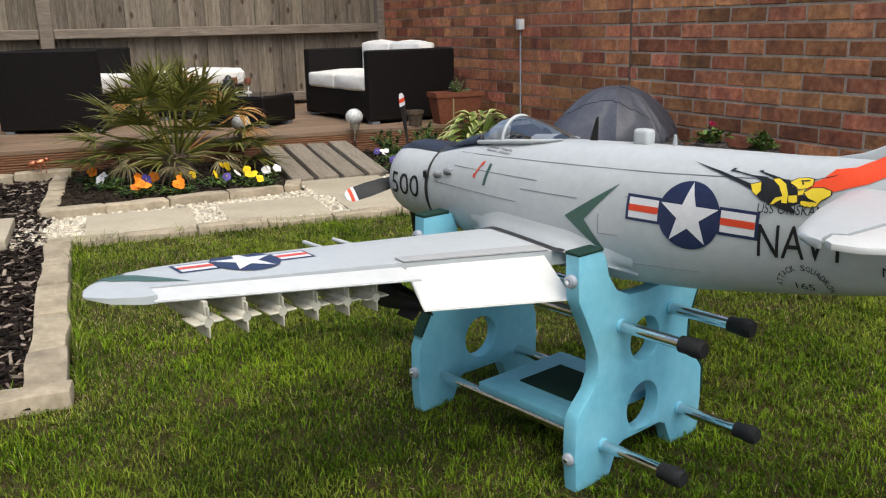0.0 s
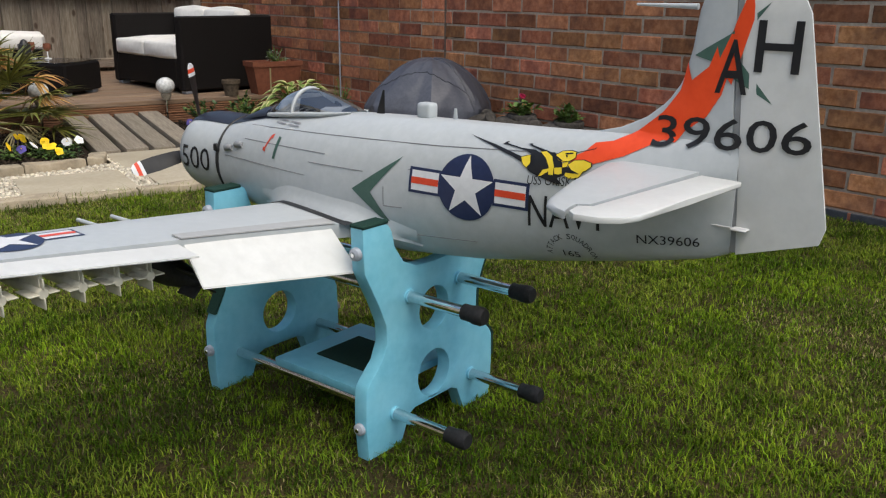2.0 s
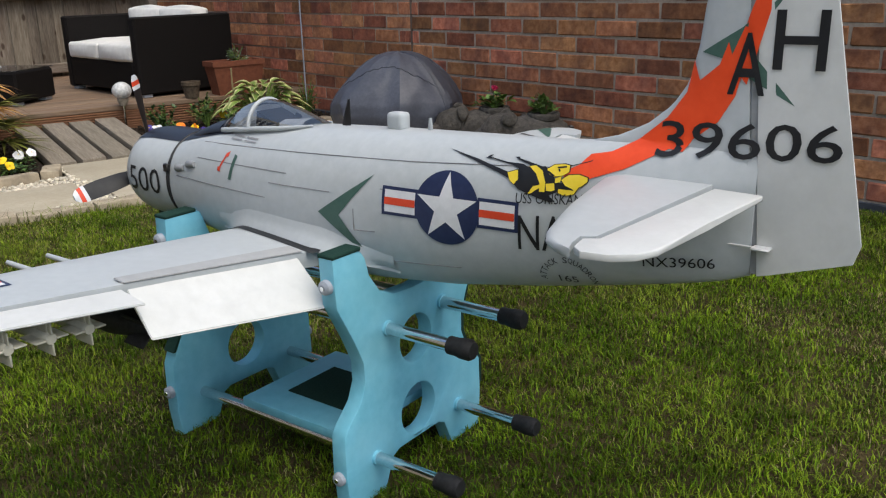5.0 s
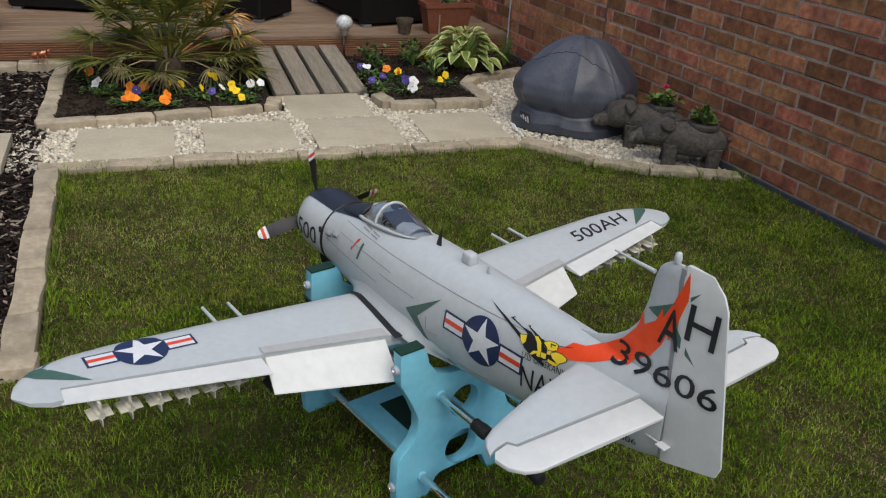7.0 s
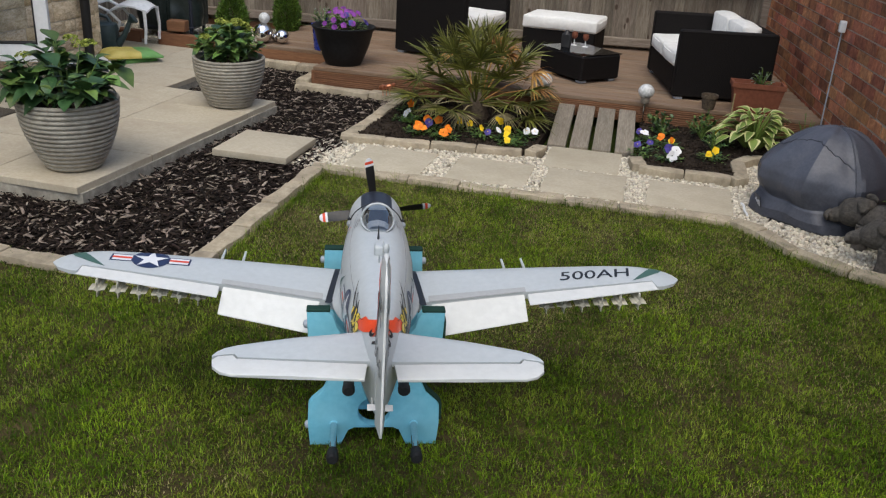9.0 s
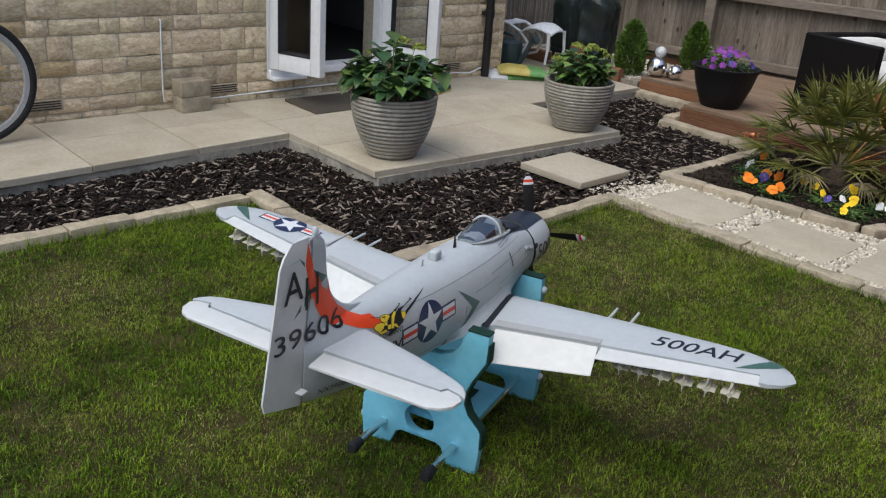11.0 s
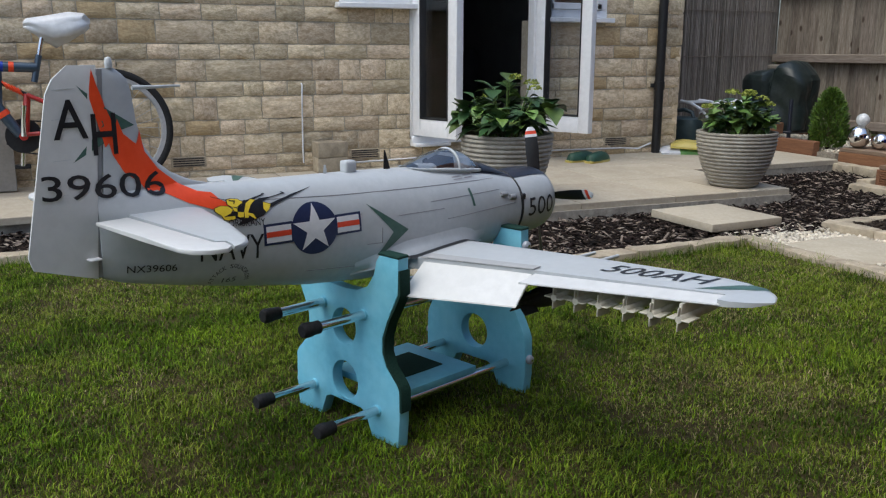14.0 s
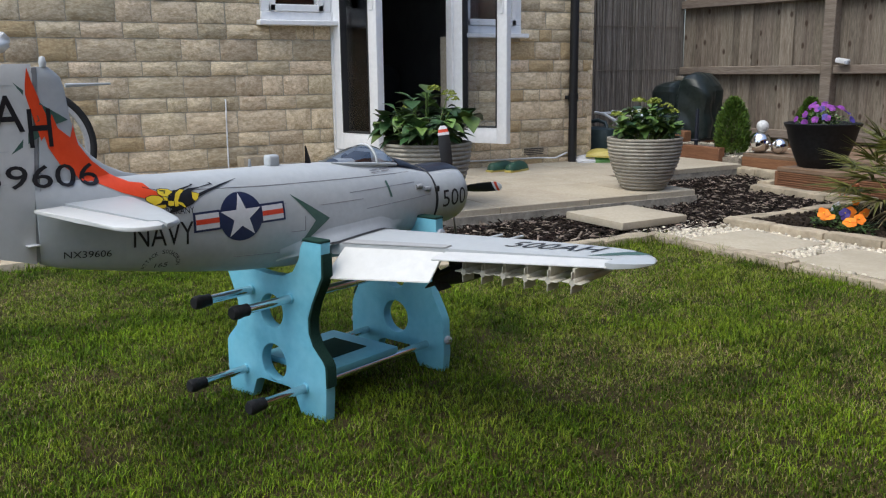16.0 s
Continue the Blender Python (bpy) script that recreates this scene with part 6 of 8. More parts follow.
solid("door_mat", slab_bm(-0.19, -0.31, 0.0, 0.19, 0.31, 0.014, 0.005), M["mat_brown"], "worn brown doormat on the patio", "doormat", pose(HX + 0.32, -0.38, patio_z(HX + 0.32), 0, 2.0, 0))
for s in (0, 1):
    clog = thing("garden_clog", "green plastic garden clog on the patio", "shoe", pose(HX + 0.27 + 0.07 * s, 0.45 + 0.09 * s, patio_z(HX + 0.4), 0, 0, 100 + 15 * s), "pair of clogs")
    part("upper", loft([[(x, w * math.cos(a), max(0.014, 0.014 + h * math.sin(a))) for a in [math.pi * k / 10 for k in range(11)]] for x, w, h in ((-0.12, 0.02, 0.03), (-0.10, 0.038, 0.05), (-0.03, 0.042, 0.058), (0.04, 0.046, 0.062), (0.09, 0.044, 0.05), (0.125, 0.028, 0.028), (0.135, 0.008, 0.01))], closed=False), M["clog"], clog, smooth=60)
    part("sole", prism([(x, y) for x, y in ((-0.125, -0.03), (-0.125, 0.03), (-0.03, 0.042), (0.06, 0.05), (0.12, 0.034), (0.138, 0.0), (0.12, -0.034), (0.06, -0.05), (-0.03, -0.042))], 0.0, 0.016, bevel=0.003), M["bag_yellow"], clog)

# ---- close-boarded fence ----
FA = math.degrees(math.atan(0.127))
fence = thing("fence", "weathered grey-brown close-boarded timber fence with rails", "fence", pose(-3.4, fence_at(-3.4), 0, 0, 0, FA), kind="structure")
FL = 5.96
BOARD = [finish("board", slab_bm(-0.064, 0.0, 0.0, 0.064, 0.012 + 0.004 * k, 1.72, 0.003), M["fence"], None) for k in range(2)]
x, k = 0.0, 0
while x < FL:
    ob = new("board", BOARD[k % 2])
    ob.parent = fence
    ob.matrix_basis = pose(x + 0.055, 0.048 + 0.013 * (k % 2), 0.16 + random.uniform(-0.006, 0.006), random.uniform(-0.4, 0.4), random.uniform(-0.25, 0.25), 4.0)
    x += 0.104
    k += 1
for z in (0.24, 0.80, 1.42):
    for a, b_ in ((0.0, 1.48), (1.58, 3.10), (3.20, FL - 0.1)):
        part("rail", slab_bm(a, -0.028, z - 0.045, b_, 0.042, z + 0.03, 0.006), M["fence_rail"], fence)
for x in (1.53, 3.15, FL - 0.06):
    part("post", slab_bm(x - 0.05, -0.045, 0.0, x + 0.05, 0.055, 1.95, 0.006), M["fence_rail"], fence)
part("gravel_board", slab_bm(0, 0.03, 0.02, FL, 0.06, 0.155, 0.003), M["deck_face"], fence)
part("cap_rail", slab_bm(0, 0.02, 1.885, FL, 0.09, 1.91, 0.003), M["fence_rail"], fence)
# reed screen on the side boundary
reed = thing("reed_screen", "grey-brown reed screening on the side boundary", "screen", pose(-3.42, 1.15, 0, 0, 0, 0), kind="structure")
rr = random.Random(3)
b = bmesh.new()
y = 0.0
while y < 2.16:
    w = rr.uniform(0.004, 0.009)
    lean = rr.uniform(-0.012, 0.012)
    tube([(rr.uniform(-0.005, 0.005), y, 0.1), (rr.uniform(-0.005, 0.005), y + lean, 1.75 + rr.uniform(-0.05, 0.08))], w * 0.6, 4, into=b)
    y += w * 1.05
part("reeds", b, M["reed"], reed, smooth=None)["kind"] = "stuff"
for z in (0.4, 0.8, 1.2, 1.6):
    part("binding_wire", tube([(0.012, 0, z), (0.012, 2.15, z + 0.01)], 0.003, 5), M["fence_rail"], reed)
part("backing_fence", slab_bm(-0.06, -0.1, 0.0, -0.02, 2.2, 1.8), M["fence"], reed, smooth=None)
bird = thing("security_light", "small white bird-shaped lamp fixed on the fence post", "lamp", fence.matrix_basis @ pose(1.68, -0.05, 0.86, 0, 0, 0))
part("body", slab_bm(-0.055, -0.03, -0.02, 0.055, 0.02, 0.022, 0.010, 2, m=pose(0, 0, 0, 0, 10, 0)), M["white_plastic"], bird)
part("lens", slab_bm(0.03, -0.036, -0.028, 0.06, 0.0, 0.002, 0.006, 2), M["plastic_grey"], bird)

# ---- deck ----
DECK_Y, DECK_Z = 1.73, 0.165
deck = thing("deck", "brown timber deck with grooved front boards", "deck", kind="structure")
y, k = DECK_Y, 0
while y < 4.0:
    x1 = wall_at(y) - 0.01
    x0 = -1.73 if y > 2.31 else -0.905
    if fence_at(x1) > y:
        part("deck_board", slab_bm(x0, y + 0.003, DECK_Z - 0.028, x1, y + 0.117, DECK_Z - 0.001 * (k % 2), 0.003), M["deck"], deck, smooth=None)
    y += 0.12
    k += 1
for z0, z1 in ((DECK_Z - 0.145, DECK_Z - 0.088), (DECK_Z - 0.086, DECK_Z - 0.029)):
    for x0, x1, yy in ((-0.905, wall_at(DECK_Y) - 0.02, DECK_Y + 0.01),):
        fascia = part("fascia_board", slab_bm(x0, yy, z0, x1, yy + 0.03, z1, 0.002), M["deck_face"], deck, smooth=None)
        for j in range(4):
            part("groove_rib", slab_bm(x0, yy - 0.006, z0 + 0.003 + j * 0.014, x1, yy, z0 + 0.012 + j * 0.014, 0.002), M["deck_face"], fascia, smooth=None)
part("fascia_board", slab_bm(-1.73, 2.325, 0.04, -0.905, 2.35, DECK_Z - 0.029, 0.002), M["deck_face"], deck, smooth=None)
part("fascia_board", slab_bm(-0.92, DECK_Y + 0.002, 0.02, -0.895, 2.33, DECK_Z - 0.029, 0.002), M["deck_face"], deck, smooth=None)
sheet("gravel_corner", [(-3.4, 2.25), (-1.74, 2.30), (-1.74, 3.4), (-3.4, 3.2)], -0.05, 0.12, M["gravel_bed"], "pale gravel corner behind the patio", "gravel")
lumps([(-3.3, 2.32), (-1.77, 2.34), (-1.77, 3.3), (-3.3, 3.1)], 2500, (0.006, 0.014), ((0.6, 1.0), (0.4, 0.8)), 0.12, "gravel", [M["pebble"], M["pebble"]], "pale cream gravel in the corner", "gravel", 0.008)
for x0, x1, y in ((-2.55, -1.90, 2.25), (-3.3, -2.72, 2.25)):
    solid("timber_edging", slab_bm(x0, y, 0.08, x1, y + 0.07, 0.195, 0.005), M["deck_face"], "brown timber board edging the gravel corner", "edging")
# ---- plants: helpers ----
def leaf_mesh(name, leaves, material, widths=(0.06, 0.62, 1.0, 0.9, 0.5, 0.03), cup=0.25, rim=None, smooth=True):
    """Many leaves as one mesh. A leaf is (base, direction, normal, length, width, droop, material index)."""
    n = len(widths)
    verts, faces, mats = [], [], []
    for base, d, nrm, length, width, droop, mi in leaves:
        d = Vector(d).normalized()
        nrm = Vector(nrm)
        nrm = (nrm - d * nrm.dot(d)).normalized()
        side = d.cross(nrm)
        cols = (-1, 0, 1) if rim is None else (-1, -0.62, 0, 0.62, 1)
        at = len(verts)
        for k, w in enumerate(widths):
            t = k / (n - 1)
            mid = Vector(base) + d * (length * t) + Vector((0, 0, -droop * length * t * t))
            for c in cols:
                verts.append(mid + side * (c * w * width / 2) + nrm * (abs(c) * cup * w * width / 2))
        m = len(cols)
        for k in range(n - 1):
            for c in range(m - 1):
                a = at + k * m + c
                faces.append((a, a + 1, a + m + 1, a + m))
                mats.append(rim if rim is not None and c in (0, m - 2) else mi)
    return mesh_of(name, verts, faces, material, 60 if smooth else None, mats)


def mesh_part(name, me, parent, label=""):
    ob = new(name, me)
    ob.parent = parent
    if label:
        ob["label"] = label
    return ob


def ball_dir(r, lo=-0.2, hi=1.0):
    z = r.uniform(lo, hi)
    a = r.uniform(0, 2 * math.pi)
    s = math.sqrt(max(0.0, 1 - z * z))
    return Vector((s * math.cos(a), s * math.sin(a), z))


def ribbed_pot(at, rim, base, height, label):
    """Tapered pot with turned ribs, its rim rolled, earth inside."""
    pot = thing("plant_pot", label, "plant pot", at, "ribbed pots on the patio")
    prof = [(0.0, 0.0), (base * 0.92, 0.0)]
    ribs = 14
    for k in range(ribs * 6 + 1):
        t = k / (ribs * 6)
        r = base + (rim - base) * (1 - (1 - t) ** 1.9)
        prof.append((r + 0.0080 * abs(math.sin(math.pi * ribs * t)), height * (0.015 + 0.93 * t)))
    prof += [(rim + 0.006, height * 0.95), (rim + 0.009, height * 0.97), (rim + 0.006, height * 0.995), (rim - 0.004, height), (rim - 0.014, height * 0.985), (rim - 0.02, height * 0.9), (rim - 0.04, height * 0.86)]
    part("body", lathe(prof, 56, cap=False), M["pot_ring"], pot, smooth=55)
    part("soil", lathe([(0, height * 0.90), (rim * 0.5, height * 0.895), (rim - 0.021, height * 0.875)], 32, cap=False), M["soil"], pot, "dark potting soil")
    return pot


def hydrangea(at, seed, spread, tall, heads, mats, label, leaf=0.10, count=170, lime=0):
    r = random.Random(seed)
    plant = thing("hydrangea", label, "plant", at)
    leaves = []
    for k in range(26):
        a = r.uniform(0, 2 * math.pi)
        reach = spread * math.sqrt(r.uniform(0.02, 1.0))
        top = Vector((math.cos(a) * reach, math.sin(a) * reach, tall * (1 - 0.55 * (reach / spread) ** 2) * r.uniform(0.8, 1.05)))
        foot = Vector((math.cos(a) * reach * 0.35, math.sin(a) * reach * 0.35, 0))
        mid = (top + foot) / 2 + Vector((0, 0, 0.02))
        part("stem", tube([foot, mid, top], [0.004, 0.0035, 0.0025], 5), M["leaf_mid"], plant)
        for j in range(count // 26):
            t = r.uniform(0.35, 1.0)
            p = foot.lerp(top, t)
            a2 = a + r.uniform(-1.9, 1.9)
            d = Vector((math.cos(a2), math.sin(a2), r.uniform(-0.3, 1.0)))
            size = leaf * r.uniform(0.6, 1.15)
            leaves.append((p, d, (-d.x * 0.3 + r.uniform(-.25, .25), -d.y * 0.3 + r.uniform(-.25, .25), 1), size, size * r.uniform(0.58, 0.78), r.uniform(0.05, 0.6), 1 if r.random() < 0.30 else 0))
    mesh_part("foliage", leaf_mesh("foliage", leaves, mats), plant)
    for k in range(heads):
        a = r.uniform(0, 2 * math.pi)
        reach = spread * r.uniform(0.1, 0.92)
        c = Vector((math.cos(a) * reach, math.sin(a) * reach, tall * (1.05 - 0.5 * (reach / spread) ** 2)))
        florets = []
        for j in range(46):
            d = ball_dir(r, 0.05, 1)
            p = c + Vector((d.x * 0.034, d.y * 0.034, d.z * 0.022))
            for q in range(3):
                e = ball_dir(r, -0.2, 0.8)
                florets.append((p, e, d, 0.011, 0.010, 0.1, 0))
        mesh_part("flower_head", leaf_mesh("flower_head", florets, [M["petal_lime"]], (0.3, 1.0, 0.3)), plant, "lime green flower head")
    return plant


ribbed_pot(pose(-1.13, -0.80, patio_z(-1.13)), 0.235, 0.128, 0.355, "grey-beige ribbed pot with dark hydrangea on the patio")
hydrangea(pose(-1.13, -0.80, patio_z(-1.13) + 0.31), 3, 0.29, 0.31, 4, [M["leaf_dark"], M["leaf_mid"]], "bushy hydrangea with large dark green leaves", 0.118, 330)
ribbed_pot(pose(-1.04, 0.68, patio_z(-1.04)), 0.222, 0.128, 0.32, "grey-beige ribbed pot with lime hydrangea on the patio")
hydrangea(pose(-1.04, 0.68, patio_z(-1.04) + 0.275), 8, 0.225, 0.255, 9, [M["leaf_mid"], M["leaf_dark"]], "hydrangea with lime flower heads and fresh green leaves", 0.085, 380)


def petal_ring(r, c, up, size, petals=5):
    """Five rounded petals round c, facing along up."""
    up = Vector(up).normalized()
    u = up.orthogonal().normalized()
    v = up.cross(u)
    a0 = r.uniform(0, 6)
    out = []
    for k in range(petals):
        a = a0 + 2 * math.pi * k / petals + r.uniform(-0.15, 0.15)
        d = u * math.cos(a) + v * math.sin(a)
        out.append((Vector(c) + d * size * 0.04 + up * 0.0015 * k, d + up * r.uniform(-0.05, 0.3), up, size * 0.52, size * 0.62, r.uniform(0.0, 0.3), 0))
    return out


def pansy(x, y, z, seed, colours, size=0.038, spread=0.055, tall=0.06, flowers=5, label="", eye=None):
    """A low pansy plant: a tuft of leaves and some open flowers."""
    r = random.Random(seed)
    plant = thing("pansy", label, "flower", pose(x, y, z), "pansies in the beds")
    leaves = []
    for k in range(105):
        a, reach = r.uniform(0, 2 * math.pi), spread * r.uniform(0.05, 1.35)
        p = Vector((math.cos(a) * reach, math.sin(a) * reach, tall * r.uniform(0.0, 0.6)))
        d = Vector((math.cos(a), math.sin(a), r.uniform(0.1, 1.2)))
        leaves.append((p, d, (-d.x, -d.y, 1.2), r.uniform(0.022, 0.042), r.uniform(0.011, 0.019), 0.4, 1 if r.random() < 0.55 else 0))
    mesh_part("foliage", leaf_mesh("foliage", leaves, [M["leaf_dark"], M["leaf_mid"]]), plant)
    for k in range(flowers):
        a, reach = r.uniform(0, 2 * math.pi), spread * r.uniform(0.1, 1.15)
        c = Vector((math.cos(a) * reach, math.sin(a) * reach, tall * r.uniform(0.75, 1.3)))
        face = Vector((r.uniform(-0.5, 0.7), r.uniform(-1.3, -0.3), r.uniform(0.3, 1.0)))
        mat = M[colours[k % len(colours)]]
        fl = mesh_part("bloom", leaf_mesh("bloom", petal_ring(r, c, face, size * r.uniform(0.85, 1.15)), [mat], (0.35, 0.85, 1.0, 0.8, 0.25), -0.12), plant, {"petal_orange": "orange bloom", "petal_yellow": "yellow bloom", "petal_white": "white bloom", "petal_violet": "dark violet bloom", "petal_purple": "purple bloom"}[colours[k % len(colours)]])
        u = face.normalized()
        part("eye", lathe([(0, 0.002), (0.0028, 0.0012), (0.0034, 0.0)], 8, m=Matrix.Translation(c + u * 0.005) @ u.to_track_quat("Z", "Y").to_matrix().to_4x4()), M[eye or "petal_yellow"], fl)
        tube_b = tube([(c.x * 0.4, c.y * 0.4, 0), c - u * 0.002], 0.0013, 5)
        part("stalk", tube_b, M["leaf_mid"], plant)
    return plant


O_, Y_, W_, V_ = "petal_orange", "petal_yellow", "petal_white", "petal_violet"
for x, y, seed, cols, n, label in ((0.22, 0.76, 11, [O_], 3, "orange pansies at the front of the bed"), (0.28, 0.88, 12, [O_, V_], 3, "orange pansies beside a violet bloom"),
                                   (0.42, 0.70, 13, [O_], 2, "large orange pansies near the kerb"), (0.07, 1.02, 14, [W_], 2, "white pansy before the palm"),
                                   (0.02, 1.26, 15, [O_], 1, "single orange pansy beside the palm"), (0.46, 0.96, 16, [Y_], 2, "yellow pansies with dark centres"),
                                   (0.62, 0.84, 17, [Y_, V_], 2, "small pansy plant with one yellow bloom"), (0.69, 1.08, 18, [Y_, Y_, V_], 3, "yellow pansies behind the others"),
                                   (0.77, 0.84, 19, [Y_, W_], 3, "yellow and white pansies in dark earth"), (0.84, 0.75, 20, [Y_], 2, "bright yellow pansies by the kerb"),
                                   (0.88, 0.96, 21, [W_], 2, "white pansies at the end of the bed"), (1.64, 1.20, 31, [W_, V_], 3, "white and violet pansies by the ramp"),
                                   (1.62, 0.92, 32, [V_], 2, "dark violet pansies behind the kerb"), (1.77, 1.10, 33, [O_, Y_], 3, "orange and yellow pansies in the bed"),
                                   (1.78, 0.86, 34, [W_, W_, V_], 4, "white pansies with violet faces"), (2.04, 0.98, 35, [Y_], 2, "yellow pansies at the bed corner"),
                                   (2.10, 1.40, 36, [Y_], 1, "single yellow pansy before the hosta")):
    pansy(x, y, 0.022, seed, cols, size=0.054 if seed in (11, 12, 13, 34) else 0.044, spread=0.06, flowers=n, label=label, eye="black_mark" if seed in (16, 34) else None)


def low_shrub(name, x, y, z, seed, spread, tall, leaf, mats, label, count=160, narrow=0.5, category="plant"):
    r = random.Random(seed)
    plant = thing(name, label, category, pose(x, y, z))
    leaves = []
    for k in range(14):
        d = ball_dir(r, 0.25, 1)
        tip = Vector((d.x * spread, d.y * spread, d.z * tall))
        part("stem", tube([(0, 0, 0), tip * 0.5 + Vector((0, 0, tall * 0.12)), tip], [0.0035, 0.003, 0.002], 5), M["leaf_mid"], plant)
        for j in range(count // 14):
            p = tip * r.uniform(0.3, 1.0)
            e = ball_dir(r, -0.1, 0.9) + d * 0.5
            s = leaf * r.uniform(0.6, 1.2)
            leaves.append((p, e, (r.uniform(-.3, .3), r.uniform(-.3, .3), 1), s, s * narrow * r.uniform(0.8, 1.2), r.uniform(0, 0.5), 1 if r.random() < 0.3 else 0))
    mesh_part("foliage", leaf_mesh("foliage", leaves, mats), plant)
    return plant


low_shrub("shrub", 1.72, 1.40, 0.022, 31, 0.15, 0.17, 0.04, [M["leaf_dark"], M["leaf_mid"]], "dark leafy shrub in the bed beside the ramp", 220)
low_shrub("shrub", 1.98, 1.45, 0.022, 32, 0.13, 0.20, 0.04, [M["leaf_mid"], M["leaf_dark"]], "green leafy shrub between pansies and hosta", 180)
low_shrub("herb", 2.05, 1.20, 0.022, 33, 0.09, 0.14, 0.03, [M["leaf_dark"], M["leaf_mid"]], "low dark green herb in the bed", 120)
low_shrub("herb", 0.12, 0.98, 0.022, 34, 0.10, 0.07, 0.03, [M["leaf_mid"], M["leaf_dark"]], "low weed in the dark earth", 110)
low_shrub("herb", 2.60, 1.40, 0.022, 35, 0.08, 0.28, 0.03, [M["leaf_mid"], M["leaf_dark"]], "tall thin-leaved plant against the brick wall", 90)

# hosta with pale leaf edges
hosta = thing("hosta", "hosta with broad green leaves edged pale yellow", "plant", pose(2.30, 1.38, 0.022) @ Matrix.Diagonal((1.2, 1.2, 1.2, 1)))
r = random.Random(5)
hl = []
for k in range(60):
    a = k * 2.4 + r.uniform(-0.3, 0.3)
    t = (k + 1) / 60
    p = Vector((math.cos(a) * 0.05 * t, math.sin(a) * 0.05 * t, 0.01))
    q = Vector((math.cos(a) * (0.05 + 0.13 * t), math.sin(a) * (0.05 + 0.13 * t), 0.20 - 0.13 * t))
    part("stem", tube([p, (p + q) / 2 + Vector((0, 0, 0.03)), q], 0.004, 5), M["hosta"], hosta)
    hl.append((q, (math.cos(a), math.sin(a), 0.5 - 0.6 * t), (-math.cos(a) * 0.5, -math.sin(a) * 0.5, 1), r.uniform(0.075, 0.105), r.uniform(0.052, 0.07), 0.45, 0))
mesh_part("foliage", leaf_mesh("foliage", hl, [M["hosta"], M["hosta_edge"]], (0.2, 0.8, 1.0, 0.85, 0.5, 0.04), 0.3, 1), hosta)
solid("cane_stake", tube([(0, 0, -0.04), (0.004, 0.003, 0.33)], 0.0045, 7), M["palm_pale"], "thin bamboo cane stuck in the bed", "stake", pose(2.13, 1.40, 0.03))

# ---- fan palm ----
palm = thing("fan_palm", "low fan palm with yellow-green, orange and dead brown fronds", "palm", pose(0.46, 1.34, 0.02) @ Matrix.Diagonal((1.18, 1.18, 1.02, 1)))
r = random.Random(17)
part("trunk", lathe([(0.075, -0.02), (0.085, 0.02), (0.07, 0.06), (0.075, 0.09), (0.055, 0.13), (0.03, 0.17), (0.0, 0.18)], 14), M["trunk"], palm, "short fibrous brown trunk")


def fan(foot, tip, size, mi, seed):
    """One frond: a stalk and a fan of narrow folded blades."""
    q = random.Random(seed)
    b = bmesh.new()
    foot, tip = Vector(foot), Vector(tip)
    tube([foot, (foot + tip) / 2 + Vector((0, 0, 0.02)), tip], [0.006, 0.0045, 0.0035], 6, b)
    d = (tip - foot).normalized()
    side = d.cross(Vector((0, 0, 1))).normalized()
    up = side.cross(d)
    blades = []
    n = 23
    for k in range(n):
        a = radians(-98 + 196 * k / (n - 1)) + q.uniform(-0.05, 0.05)
        e = d * math.cos(a) + side * math.sin(a) + up * (0.12 + q.uniform(-0.12, 0.18))
        blades.append((tip, e, up + e.cross(d) * 0.4, size * q.uniform(0.78, 1.05) * (1 - 0.22 * abs(a) / 1.7), 0.0145 * size / 0.24, q.uniform(0.05, 0.4) + (0.5 if mi else 0), 0))
    stem = part("frond_stalk", b, M[("palm_leaf", "palm_brown", "palm_pale")[mi]], palm)
    mesh_part("fan", leaf_mesh("fan", blades, [M[("palm_leaf", "palm_brown", "palm_pale")[mi]]], (0.25, 0.9, 1.0, 0.75, 0.4, 0.05), 0.5, smooth=False), stem)


for k in range(40):
    t = k / 39
    a = k * 2.399 + r.uniform(-0.2, 0.2)
    tilt = radians(10 + 88 * t ** 0.8)
    reach = 0.30 + 0.06 * r.random() + 0.04 * t
    tip = Vector((math.cos(a) * math.sin(tilt) * reach, math.sin(a) * math.sin(tilt) * reach, 0.15 + math.cos(tilt) * reach))
    fan((math.cos(a) * 0.03, math.sin(a) * 0.03, 0.11), tip, r.uniform(0.21, 0.28), 1 if k in (3, 8, 14, 21, 29) else 0, 100 + k)
for k in range(6):
    a = k * 1.05 + 0.4
    fan((math.cos(a) * 0.05, math.sin(a) * 0.05, 0.10), (math.cos(a) * 0.24, math.sin(a) * 0.24, 0.085), 0.17, 2, 200 + k)

# ---- deck: rattan furniture ----
def woven(x0, y0, z0, x1, y1, z1):
    """A rattan panel in one piece, its sides ridged by the horizontal strands."""
    rings = []
    step = 0.0105
    n = int((z1 - z0) / step)
    for k in range(n + 1):
        z = z0 + (z1 - z0) * k / n
        g = (0.0018 if k % 2 else 0.0) - (0.008 if k in (0, n) else 0.0)
        c = 0.012
        a0, b0, a1, b1 = x0 - g, y0 - g, x1 + g, y1 + g
        rings.append([(a0 + c, b0, z), (a1 - c, b0, z), (a1, b0 + c, z), (a1, b1 - c, z), (a1 - c, b1, z), (a0 + c, b1, z), (a0, b1 - c, z), (a0, b0 + c, z)])
    return loft(rings)


